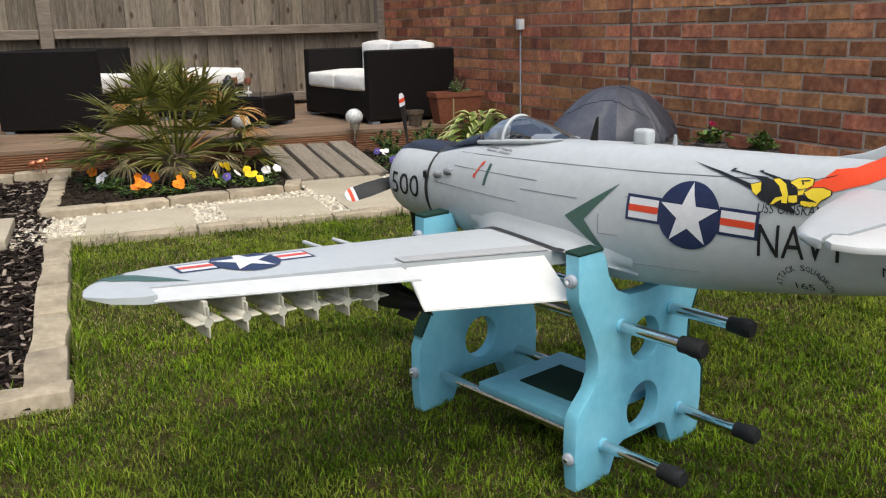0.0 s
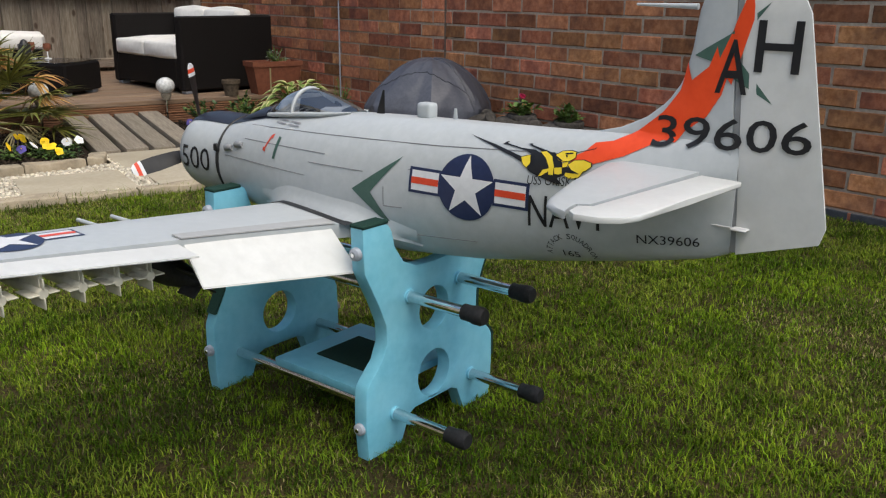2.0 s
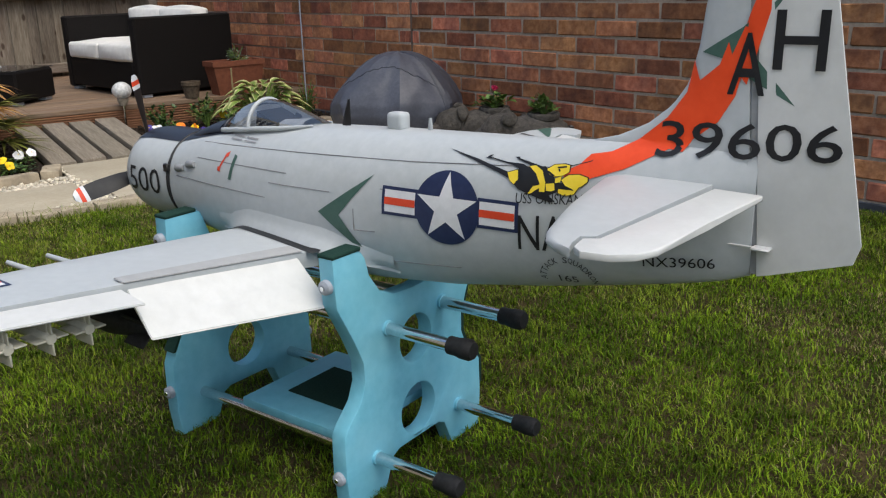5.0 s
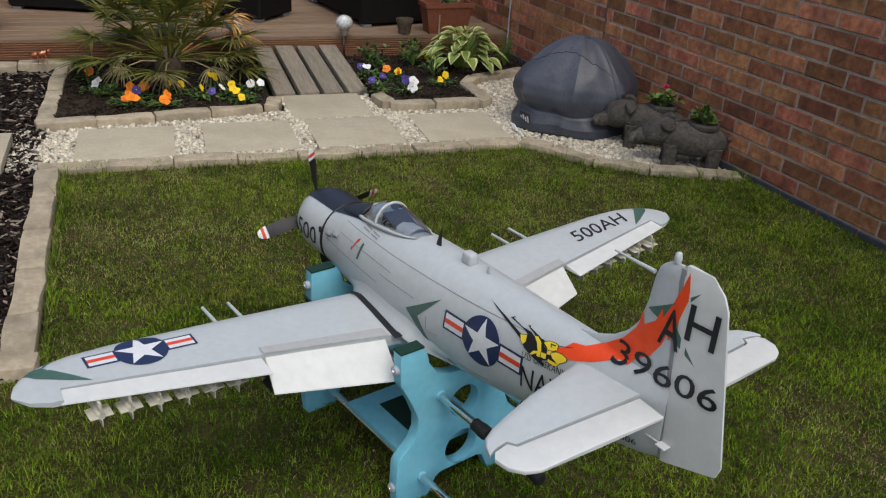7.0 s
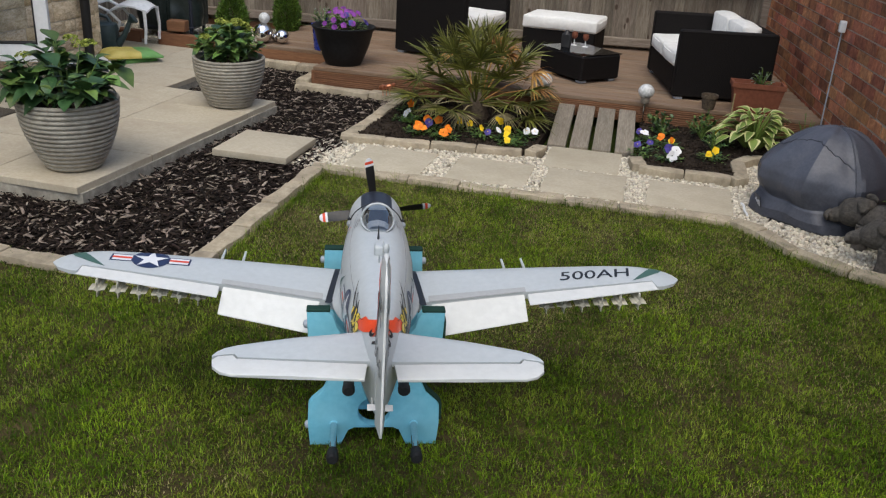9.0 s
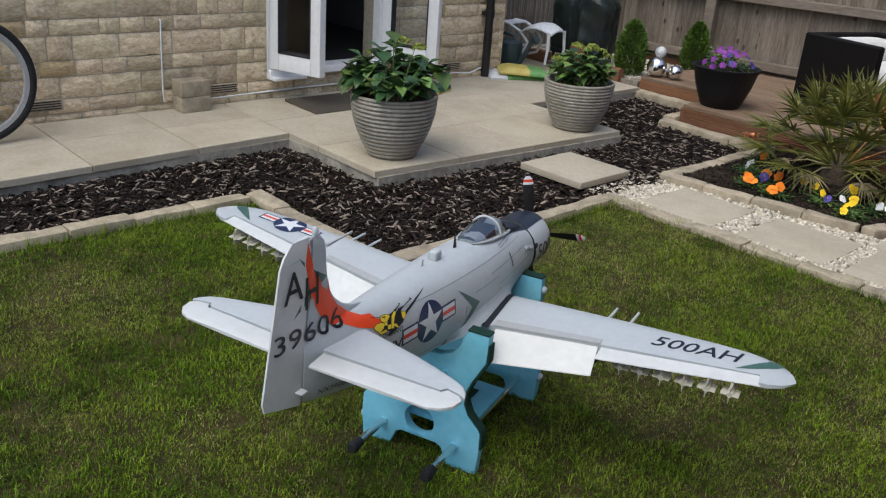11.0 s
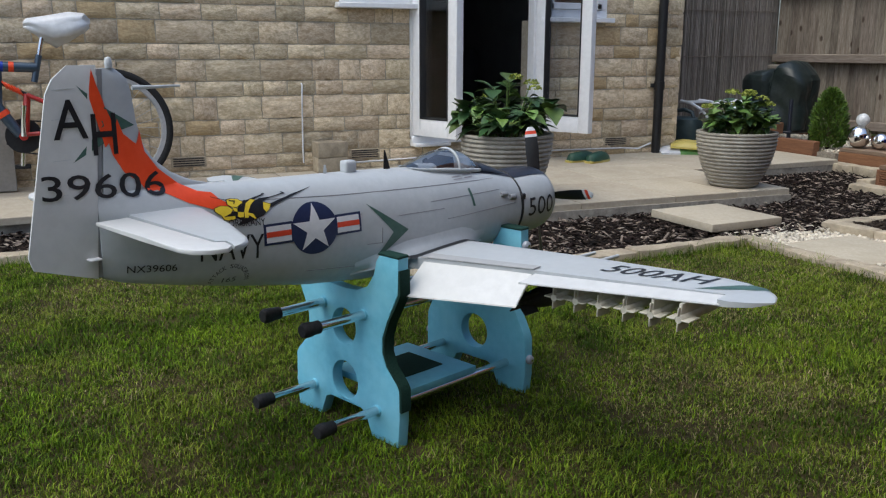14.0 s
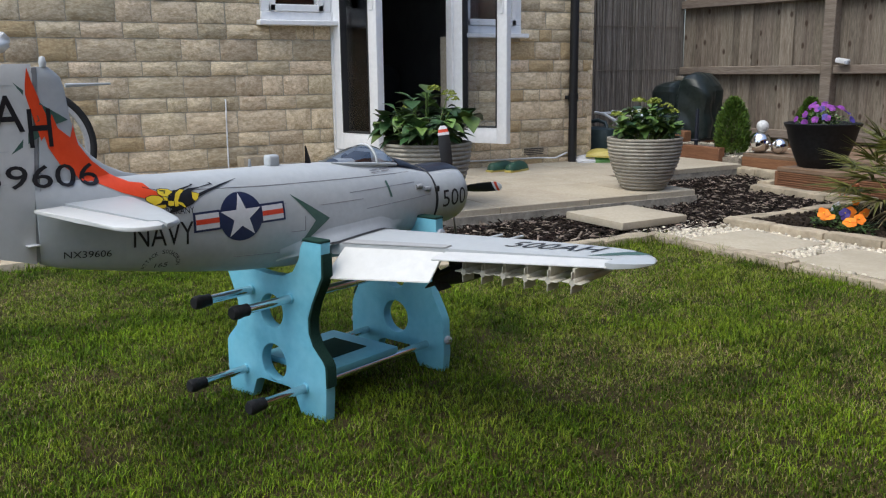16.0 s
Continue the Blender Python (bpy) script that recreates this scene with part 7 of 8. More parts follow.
def cushion(x0, y0, z0, x1, y1, z1, seed, puff=0.02):
    r = random.Random(seed)
    b = slab_bm(x0, y0, z0, x1, y1, z1)
    bmesh.ops.subdivide_edges(b, edges=b.edges[:], cuts=5, use_grid_fill=True)
    c = Vector(((x0 + x1) / 2, (y0 + y1) / 2, (z0 + z1) / 2))
    hx, hy, hz = (x1 - x0) / 2, (y1 - y0) / 2, (z1 - z0) / 2
    for v in b.verts:
        p = v.co - c
        u = Vector((p.x / hx, p.y / hy, p.z / hz))
        f = max(0.0, (1 - u.x ** 4)) * max(0.0, (1 - u.y ** 4)) + max(0.0, (1 - u.z ** 4)) * 0.4
        v.co += Vector((u.x * (1 - u.y ** 2) * (1 - u.z ** 2), u.y * (1 - u.x ** 2) * (1 - u.z ** 2), u.z * (1 - u.x ** 2) * (1 - u.y ** 2))) * puff
        v.co += noise.noise_vector(v.co * 9 + Vector((seed, 0, 0))) * 0.005
    bmesh.ops.bevel(b, geom=[e for e in b.edges if e.calc_face_angle(0) > 0.9], offset=min(hz * 0.5, 0.02), segments=3, affect="EDGES", profile=0.5)
    return b


def rattan_seat(at, label, depth, length, seat, top, arm=0.075, category="sofa", seats=2, rise=0.035, name="rattan_sofa"):
    """Local x is the seat's depth from front to back, y its length."""
    t = thing(name, label, category, at, "rattan furniture on the deck")
    part("base", woven(0.0, arm, 0.035, depth - 0.09, length - arm, seat), M["rattan"], t, smooth=30)
    for y0 in (0.0, length - arm):
        part("arm", woven(0.0, y0, 0.02, depth, y0 + arm, top), M["rattan"], t, smooth=30)
    part("back", woven(depth - 0.085, arm + 0.003, 0.035, depth, length - arm - 0.003, top), M["rattan"], t, smooth=30)
    for x in (0.05, depth - 0.05):
        for y in (0.045, length - 0.045):
            part("foot", slab_bm(x - 0.03, y - 0.03, 0.0, x + 0.03, y + 0.03, 0.022, 0.003), M["plastic_grey"], t, "pale grey foot")
    w = (length - 2 * arm) / seats
    for k in range(seats):
        y0 = arm + k * w
        part("seat_cushion", cushion(-0.01, y0 + 0.006, seat, depth - 0.10, y0 + w - 0.006, seat + 0.105, 3 + k), M["cushion"], t, "white seat cushion", smooth=70)
        part("back_cushion", cushion(depth - 0.235, y0 + 0.01, seat + 0.10, depth - 0.10, y0 + w - 0.01, top + rise, 7 + k), M["cushion"], t, "white back cushion", smooth=70)
    return t


rattan_seat(pose(1.75, 1.95, DECK_Z, 0, 0, 13), "black rattan sofa with white cushions against the wall", 0.68, 1.02, 0.215, 0.485)
rattan_seat(pose(0.075, 2.455, DECK_Z, 0, 0, 0) @ Matrix.Rotation(radians(-17), 4, "Z") @ Matrix.Diagonal((-1, 1, 1, 1)), "black rattan armchair with white cushions on the deck", 0.66, 0.78, 0.24, 0.53, rise=-0.03, seats=1, category="armchair", name="rattan_armchair")
ott = thing("rattan_ottoman", "black rattan ottoman with a thick white cushion", "ottoman", pose(0.45, 3.06, DECK_Z, 0, 0, -6), "rattan furniture on the deck")
part("base", woven(0.0, 0.0, 0.025, 0.62, 0.42, 0.24), M["rattan"], ott, smooth=30)
part("cushion", cushion(-0.01, -0.01, 0.24, 0.63, 0.43, 0.345, 21), M["cushion"], ott, "white seat cushion", smooth=70)
for x in (0.05, 0.57):
    for y in (0.05, 0.37):
        part("foot", slab_bm(x - 0.03, y - 0.03, 0, x + 0.03, y + 0.03, 0.026, 0.003), M["plastic_grey"], ott, "pale grey foot")
table = thing("coffee_table", "low black rattan coffee table with a glass top", "coffee table", pose(0.71, 2.46, DECK_Z, 0, 0, -43), "rattan furniture on the deck")
part("base", woven(0.0, 0.0, 0.022, 0.50, 0.38, 0.20), M["rattan"], table, smooth=30)
part("glass_top", slab_bm(-0.004, -0.004, 0.202, 0.504, 0.384, 0.209, 0.002), M["pane"], table, "clear glass top")
for x in (0.05, 0.45):
    for y in (0.05, 0.33):
        part("foot", slab_bm(x - 0.03, y - 0.03, 0, x + 0.03, y + 0.03, 0.024, 0.003), M["plastic_grey"], table, "pale grey foot")
TABLE_Z = DECK_Z + 0.21
for x, y, s in ((0.95, 2.56, 1.0), (1.04, 2.53, 0.92)):
    g = thing("goblet", "dark red glass goblet on the coffee table", "goblet", pose(x, y, TABLE_Z), "goblets on the table")
    part("foot", lathe([(0, 0), (0.024, 0), (0.024, 0.003), (0.004, 0.008), (0.0035, 0.05 * s), (0.0, 0.052 * s)], 18), M["white_plastic"], g)
    part("bowl", lathe([(0.004, 0.05 * s), (0.018, 0.06 * s), (0.025, 0.08 * s), (0.022, 0.105 * s), (0.0205, 0.105 * s), (0.023, 0.08 * s), (0.016, 0.063 * s), (0, 0.056 * s)], 18, cap=False), M["terracotta"], g)
lamp = thing("candle_lantern", "dark box lantern on the coffee table", "lantern", pose(0.90, 2.46, TABLE_Z))
part("body", slab_bm(-0.035, -0.035, 0, 0.035, 0.035, 0.10, 0.004), M["black_plastic"], lamp)
part("cap", lathe([(0.028, 0.10), (0.018, 0.12), (0.006, 0.128), (0, 0.13)], 12), M["black_plastic"], lamp)
# solar lamps on stakes
for x, y, z in ((1.575, 1.705, 0.248), (0.868, 1.70, 0.250)):
    lamp = thing("solar_lamp", "crackled glass ball lamp on a metal stake", "lamp", pose(x, y, 0.0), "solar lamps before the deck")
    part("stake", tube([(0, 0, -0.05), (0, 0, z - 0.065)], 0.006, 8), M["chrome"], lamp, "thin metal stake")
    part("collar", lathe([(0, z - 0.085), (0.02, z - 0.08), (0.033, z - 0.05), (0.03, z - 0.035), (0, z - 0.03)], 18), M["sleeper"], lamp)
    part("globe", lathe([(0.056 * math.cos(a), z + 0.005 + 0.05 * math.sin(a)) for a in (-1.1, -0.8, -0.5, -0.2, 0.1, 0.4, 0.7, 1.0, 1.3)] + [(0, z + 0.055)], 20, cap=False), M["crackle"], lamp)

# black bowl with purple flowers at the deck's corner
bowl = thing("plant_bowl", "black tapered bowl planted with purple flowers on the deck", "plant pot", pose(-0.745, 1.955, DECK_Z) @ Matrix.Diagonal((1.12, 1.12, 1.03, 1)))
part("body", lathe([(0, 0), (0.118, 0), (0.125, 0.008), (0.15, 0.07), (0.178, 0.15), (0.200, 0.245), (0.213, 0.262), (0.217, 0.28), (0.210, 0.283), (0.198, 0.276), (0.185, 0.245)], 40, cap=False), M["pot_black"], bowl)
part("soil", lathe([(0, 0.262), (0.19, 0.25)], 24, cap=False), M["soil"], bowl, "dark potting soil")
fl = thing("petunia", "petunias with purple and magenta blooms", "flower", pose(-0.745, 1.955, DECK_Z + 0.262))
r = random.Random(44)
leaves = []
for k in range(420):
    d = ball_dir(r, 0.05, 1)
    p = Vector((d.x * 0.17, d.y * 0.17, d.z * 0.10)) * r.uniform(0.4, 1)
    leaves.append((p, d + ball_dir(r) * 0.6, (0, 0, 1), r.uniform(0.02, 0.04), r.uniform(0.011, 0.018), 0.3, 1 if r.random() < 0.3 else 0))
mesh_part("foliage", leaf_mesh("foliage", leaves, [M["leaf_mid"], M["leaf_dark"]]), fl)
for k in range(26):
    d = ball_dir(r, 0.1, 1)
    c = Vector((d.x * 0.175, d.y * 0.175, 0.02 + d.z * 0.135))
    mesh_part("bloom", leaf_mesh("bloom", petal_ring(r, c, d + Vector((0.2, -0.5, 0.3)), 0.043), [M["petal_purple"] if k % 4 else M["petal_violet"]], (0.35, 0.85, 1.0, 0.8, 0.25), 0.15), fl, "purple bloom" if k % 4 else "deep violet bloom")

# blue pot behind it
pot = thing("plant_pot", "cobalt blue glazed pot with a silvery plant", "plant pot", pose(-1.10, 2.42, DECK_Z))
part("body", lathe([(0, 0), (0.075, 0), (0.08, 0.01), (0.095, 0.18), (0.103, 0.19), (0.103, 0.21), (0.09, 0.21), (0.085, 0.17)], 30, cap=False), M["pot_blue"], pot)
part("soil", lathe([(0, 0.19), (0.086, 0.185)], 20, cap=False), M["soil"], pot)
M["leaf_silver"] = surf("leaf_silver", (0.16, 0.20, 0.16), (0.25, 0.29, 0.24), 18, (0.5, 0.65), bump=0.2, island=0.3)
low_shrub("lavender", -1.10, 2.42, DECK_Z + 0.185, 51, 0.12, 0.17, 0.028, [M["leaf_silver"], M["leaf_mid"]], "small silvery-leaved plant in the blue pot", 260, 0.4)

# polished balls
def ball(bx, by, bz, rad, mat, name, label):
    prof = [(rad * math.cos(a), rad * math.sin(a)) for a in [-math.pi / 2 + math.pi * k / 24 for k in range(25)]]
    prof[0], prof[-1] = (0, -rad), (0, rad)
    return solid(name, lathe(prof, 40, cap=False), M[mat], label, "ball", pose(bx, by, bz), "garden balls on the deck", smooth=80)


ball(-1.655, 2.43, DECK_Z + 0.083, 0.083, "steel_ball", "mirror_ball", "large polished steel mirror ball on the deck")
ball(-1.50, 2.475, DECK_Z + 0.060, 0.060, "steel_ball", "mirror_ball", "small polished steel mirror ball on the deck")
ball(-1.585, 2.53, DECK_Z + 0.036, 0.036, "steel_ball", "mirror_ball", "tiny polished steel ball between the larger ones")
ball(-1.645, 2.44, DECK_Z + 0.205, 0.047, "crackle", "glass_ball", "crackled glass ball resting on the steel ball")


# ---- clipped conifers ----
def conifer(x, y, z, tall, rad, seed, label):
    r = random.Random(seed)
    t = thing("conifer", label, "conifer", pose(x, y, z), "clipped conifers")
    part("trunk", tube([(0, 0, -0.02), (0.004, 0, tall * 0.5), (0, 0, tall * 0.9)], [0.016, 0.012, 0.004], 8), M["trunk"], t)
    leaves = []
    for k in range(5200):
        h = r.uniform(0.02, 1.0)
        a = r.uniform(0, 2 * math.pi)
        prof = math.sin(math.pi * min(1.0, (0.18 + 0.82 * h)) ** 0.95) ** 0.6
        out = rad * prof * (0.90 + 0.22 * noise.noise((math.cos(a) * 2.4 + seed, math.sin(a) * 2.4, h * 5))) * r.uniform(0.72, 1.0)
        p = Vector((math.cos(a) * out, math.sin(a) * out, 0.02 + tall * h * 0.95))
        d = Vector((math.cos(a) * 0.7 + r.uniform(-.5, .5), math.sin(a) * 0.7 + r.uniform(-.5, .5), r.uniform(0.2, 1.2)))
        leaves.append((p, d, ball_dir(r, -1, 1), r.uniform(0.02, 0.04), r.uniform(0.007, 0.013), 0.0, 1 if r.random() < 0.25 else 0))
    mesh_part("crown", leaf_mesh("crown", leaves, [M["leaf_box"], M["leaf_mid"]], (0.4, 1.0, 0.7, 0.1)), t)


conifer(-1.93, 2.43, 0.12, 0.455, 0.140, 3, "clipped egg-shaped green conifer beside the deck")
conifer(-1.76, 3.14, 0.12, 0.44, 0.125, 6, "slimmer clipped green conifer before the fence")


# ---- covered barbecues ----
def draped(rings, n, seed, folds, depth, square=0.75):
    """A cover: rings of (z, rx, ry) with folds that grow downwards."""
    out = []
    for k, (z, rx, ry) in enumerate(rings):
        ring = []
        t = k / (len(rings) - 1)
        for i in range(n):
            a = 2 * math.pi * i / n
            c, s = math.cos(a), math.sin(a)
            sq = (abs(c) ** 3.2 + abs(s) ** 3.2) ** (-1 / 3.2)
            sq = 1 + (sq - 1) * square
            crease = 1 - 2 * abs(noise.noise((c * 2.3 + seed, s * 2.3, z * 5 + a)))
            f = 1 + depth * (1 - t) ** 1.5 * math.sin(folds * a + seed + 2.5 * t) + depth * noise.noise((c * 1.6 + seed, s * 1.6, z * 5)) + depth * 0.6 * (crease - 0.6)
            ring.append((c * rx * sq * f, s * ry * sq * f, z + 0.012 * noise.noise((c * 3, s * 3 + seed, z * 5)) * (1 if 0 < t else 0)))
        out.append(ring)
    return out


def finer(rings, m=4):
    return [tuple(u + (v - u) * j / m for u, v in zip(p, q)) for p, q in zip(rings, rings[1:]) for j in range(m)] + [rings[-1]]


def cover(rings, n, parent, mats, sector=None, label=""):
    """Skins the rings; the sector (columns, rows) takes the second material, the same cloth coloured paler where lit.
    """
    b = loft(rings)
    b.faces.ensure_lookup_table()
    for k, f in enumerate(b.faces):
        row, col = divmod(k, n)
        f.material_index = 1 if sector and row >= sector[2] and sector[0] <= col < sector[1] else 0
    return part("cover", b, mats, parent, label, smooth=24)


# kettle barbecue under a taut cover: skirt, sagging fold, dome with a flat panelled crown
bbq = thing("covered_barbecue", "blue-grey fabric cover drawn tight over a kettle barbecue", "barbecue", pose(2.57, 0.245, -0.012, 0, 0, -24))
N = 96
KETTLE = finer([(0.0, 0.300, 0.262), (0.02, 0.325, 0.283), (0.06, 0.328, 0.286), (0.095, 0.306, 0.268), (0.125, 0.300, 0.262), (0.155, 0.318, 0.276), (0.20, 0.326, 0.283), (0.25, 0.316, 0.274),
                (0.30, 0.285, 0.248), (0.35, 0.242, 0.212), (0.395, 0.196, 0.172), (0.43, 0.150, 0.130), (0.453, 0.104, 0.090), (0.466, 0.055, 0.048), (0.469, 0.008, 0.008)])
rings = draped(KETTLE, N, 2.0, 5, 0.075, 0.35)
STAYS = [0.0, 0.95, 1.55, 2.45, 3.25, 3.80, 4.65, 5.45, 2 * math.pi]
for ring in rings:
    for i, (x, y, z) in enumerate(ring):
        a = 2 * math.pi * i / N
        sag = math.exp(-((z - 0.135) / 0.03) ** 2) * (0.5 + 0.5 * math.sin(3 * a + 0.8))
        pull = math.exp(-((z - 0.30) / 0.10) ** 2) * 0.5 * (1 + math.cos(6 * a + 1.0))
        lo, hi = next((p, q) for p, q in zip(STAYS, STAYS[1:]) if p <= a < q)
        chord = math.cos((hi - lo) / 2) / math.cos(a - (lo + hi) / 2)
        k = (1 - 0.06 * sag - 0.022 * pull) * (1 + (chord - 0.95) * min(1.0, z / 0.2))
        z *= 1.05
        ring[i] = (x * k + 0.07 * max(0.0, z - 0.2), y * k, z - 0.018 * sag)
# paler sector stands for the lit front of the same cloth
cover(rings, N, bbq, [M["cover_shade_seam"], M["cover_lit"]], (50, 82, 14), "taut blue-grey cloth cover")
for col, low in ((50, 14), (82, 14)):
    part("seam", tube([rings[r][col] for r in range(low, len(rings) - 1)], 0.0035, 6), M["cover_shade_seam"], bbq, "stitched seam", smooth=60)
part("seam", tube([rings[34 + round(8 * math.sin(math.pi * c / 32))][50 + c] for c in range(33)], 0.003, 6), M["cover_shade_seam"], bbq, "stitched seam", smooth=60)
tag = part("tag", slab_bm(-0.003, -0.045, -0.035, 0.003, 0.045, 0.035, 0.002, m=pose(-0.255, -0.192, 0.075, 0, -14, 38)), M["cowl_black"], bbq, "black label with white marks")
for k in range(4):
    part("mark", slab_bm(-0.0045, -0.036 + k * 0.020, -0.018, -0.003, -0.024 + k * 0.020, 0.018 - 0.010 * (k % 2), m=pose(-0.255, -0.192, 0.075, 0, -14, 38)), M["white_mark"], tag, smooth=None)
part("drawcord", tube([(-0.33 + 0.02 * k, -0.215 - 0.022 * k, 0.045 - 0.012 * k + 0.012 * (k % 2)) for k in range(5)], 0.006, 6), M["white_plastic"], bbq, "white drawcord hanging from the cover")

# trolley barbecue under a loose cover: a low hood beside a taller hump, legs below the hem
grill = thing("covered_barbecue", "shiny dark green cover hanging over a trolley barbecue by the fence", "barbecue", pose(-2.57, 2.56, 0.12, 0, 0, 10))
HOOD = finer([(0.07, 0.265, 0.195), (0.22, 0.275, 0.205), (0.34, 0.275, 0.205), (0.46, 0.285, 0.215), (0.54, 0.285, 0.215), (0.59, 0.265, 0.195), (0.625, 0.205, 0.15), (0.64, 0.11, 0.08), (0.642, 0.01, 0.01)])
rings = draped(HOOD, N, 4.0, 6, 0.075, 0.8)
for ring in rings:
    for i, (x, y, z) in enumerate(ring):
        u = x / 0.28
        t = (z - 0.07) / 0.57
        top = 0.90 + 0.14 * math.exp(-((u - 0.45) / 0.42) ** 2) - 0.10 * math.exp(-((u - 0.02) / 0.09) ** 2) - 0.10 * max(0.0, u - 0.75)
        pinch = 0.05 * math.exp(-((u - 0.02) / 0.10) ** 2) * (1 if y < 0 else 0)
        lift = 0.05 * max(0.0, u) * (1 - t)
        ring[i] = (x, y + pinch, 0.07 + (z - 0.07) * (1 + (top - 1) * t) + lift)
cover(rings, N, grill, [M["cover_green"]])
for x in (-0.21, 0.21):
    for y in (-0.15, 0.15):
        part("leg", tube([(x, y, 0.0), (x, y, 0.36)], 0.016, 8), M["cowl_black"], grill, "dark metal leg")
part("shelf", slab_bm(-0.23, -0.17, 0.09, 0.23, 0.17, 0.11, 0.004), M["cowl_black"], grill)
solid("wood_block", slab_bm(-0.06, -0.05, 0, 0.06, 0.05, 0.03, 0.004), M["sleeper"], "small weathered board lying on the barbecue cover", "board", pose(-2.62, 2.55, 0.715, 3, 2, 15))


# ---- stone animal planters by the wall ----
def animal_planter(at, label, seed):
    b = bmesh.new()

    def blob(c, r3, rot=(0, 0, 0), n=14):
        q = bmesh.new()
        bmesh.ops.create_uvsphere(q, u_segments=n + 4, v_segments=n, radius=1.0)
        m = pose(*c, *rot) @ Matrix.Diagonal((*r3, 1))
        for v in q.verts:
            v.co = m @ v.co
            v.co += noise.noise_vector(v.co * 22 + Vector((seed, 0, 0))) * 0.009
        merge(b, q)

    blob((0, 0, 0.115), (0.135, 0.078, 0.068))
    blob((-0.13, 0, 0.135), (0.075, 0.055, 0.055), (0, -25, 0))
    blob((-0.195, 0, 0.105), (0.045, 0.033, 0.030), (0, -35, 0))
    blob((-0.228, 0, 0.093), (0.018, 0.028, 0.026))
    for s in (-1, 1):
        blob((-0.10, s * 0.052, 0.175), (0.026, 0.012, 0.030), (s * 25, 20, 0), 8)
        for x in (-0.08, 0.085):
            tube([(x, s * 0.042, 0.10), (x, s * 0.045, 0.05), (x - 0.004, s * 0.045, 0.0)], [0.034, 0.028, 0.030], 10, b)
    tube([(0.13, 0, 0.13), (0.165, 0.01, 0.125), (0.175, 0.015, 0.15)], [0.009, 0.008, 0.006], 6, b)
    lathe([(0.055, 0.165), (0.062, 0.182), (0.056, 0.19), (0.046, 0.184), (0.04, 0.176), (0, 0.174)], 16, b, pose(0.035, 0, 0))
    return solid("animal_planter", b, M["stone_grey"], label, "planter", at, "stone planters by the wall", smooth=60)


for x, y, a, seed, bloom in ((2.88, -0.47, -28, 1, False), (2.83, -0.16, -24, 2, True)):
    at = pose(x, y, -0.012, 0, 0, a) @ Matrix.Diagonal((1.25, 1.25, 1.25, 1))
    animal_planter(at, "grey stone rhinoceros-shaped planter on gravel by the wall" if bloom else "grey stone pig-shaped planter on gravel by the wall", seed)
    c = at @ Vector((0.035, 0, 0.178))
    p = low_shrub("bedding_plant", c.x, c.y, c.z, 60 + seed, 0.085, 0.085, 0.045, [M["leaf_mid"], M["leaf_box"]], "leafy bedding plant with a pink bloom" if bloom else "leafy green bedding plant in a stone planter", 110, 0.55)
    if bloom:
        rr = random.Random(9)
        petals = [(Vector((0.0, 0.0, 0.095)) + ball_dir(rr, -0.2, 1) * 0.008, ball_dir(rr, 0, 1), ball_dir(rr, 0, 1), 0.02, 0.014, 0.1, 0) for k in range(26)]
        mesh_part("bloom", leaf_mesh("bloom", petals, [M["petal_pink"]], (0.4, 1, 0.8, 0.2)), p, "bright pink bloom")

# terracotta planter and pot on the deck's edge by the wall
tp = thing("planter", "terracotta trough planter on the deck edge by the wall", "planter", pose(2.30, 1.805, DECK_Z, 0, 0, 4) @ Matrix.Diagonal((0.85, 0.6, 0.92, 1)))
part("body", loft([[(sx * w, sy * d, z) for sx, sy in ((-1, -1), (1, -1), (1, 1), (-1, 1))] for w, d, z in ((0.16, 0.10, 0), (0.195, 0.125, 0.19), (0.205, 0.135, 0.19), (0.205, 0.135, 0.225), (0.185, 0.115, 0.225), (0.18, 0.11, 0.17))]), M["terracotta"], tp, smooth=30)
part("soil", slab_bm(-0.175, -0.105, 0.17, 0.175, 0.105, 0.19), M["soil"], tp)
low_shrub("herb", 2.32, 1.805, DECK_Z + 0.17, 71, 0.08, 0.14, 0.03, [M["leaf_silver"], M["leaf_mid"]], "small grey-green herb in the terracotta planter", 110, 0.5)
low_shrub("herb", 2.42, 1.58, 0.022, 72, 0.07, 0.20, 0.03, [M["leaf_silver"], M["leaf_mid"]], "thin grey-green herb beside the terracotta planter", 80, 0.5)
pot = thing("plant_pot", "small dark clay pot on the deck", "plant pot", pose(2.00, 1.765, DECK_Z))
part("body", lathe([(0, 0), (0.04, 0), (0.052, 0.075), (0.058, 0.077), (0.058, 0.10), (0.05, 0.10), (0.045, 0.07), (0, 0.068)], 20, cap=False), M["trunk"], pot)
pole = thing("wall_pole", "thin pale pole with a white box against the brick wall", "pole", pose(wall_at(1.70) - 0.03, 1.70, 0.02))
part("shaft", tube([(0, 0, 0), (0, 0, 0.745)], 0.005, 8), M["plastic_grey"], pole)
part("box", slab_bm(-0.022, -0.026, 0.74, 0.018, 0.026, 0.81, 0.006, 2), M["white_plastic"], pole, "white plastic box")

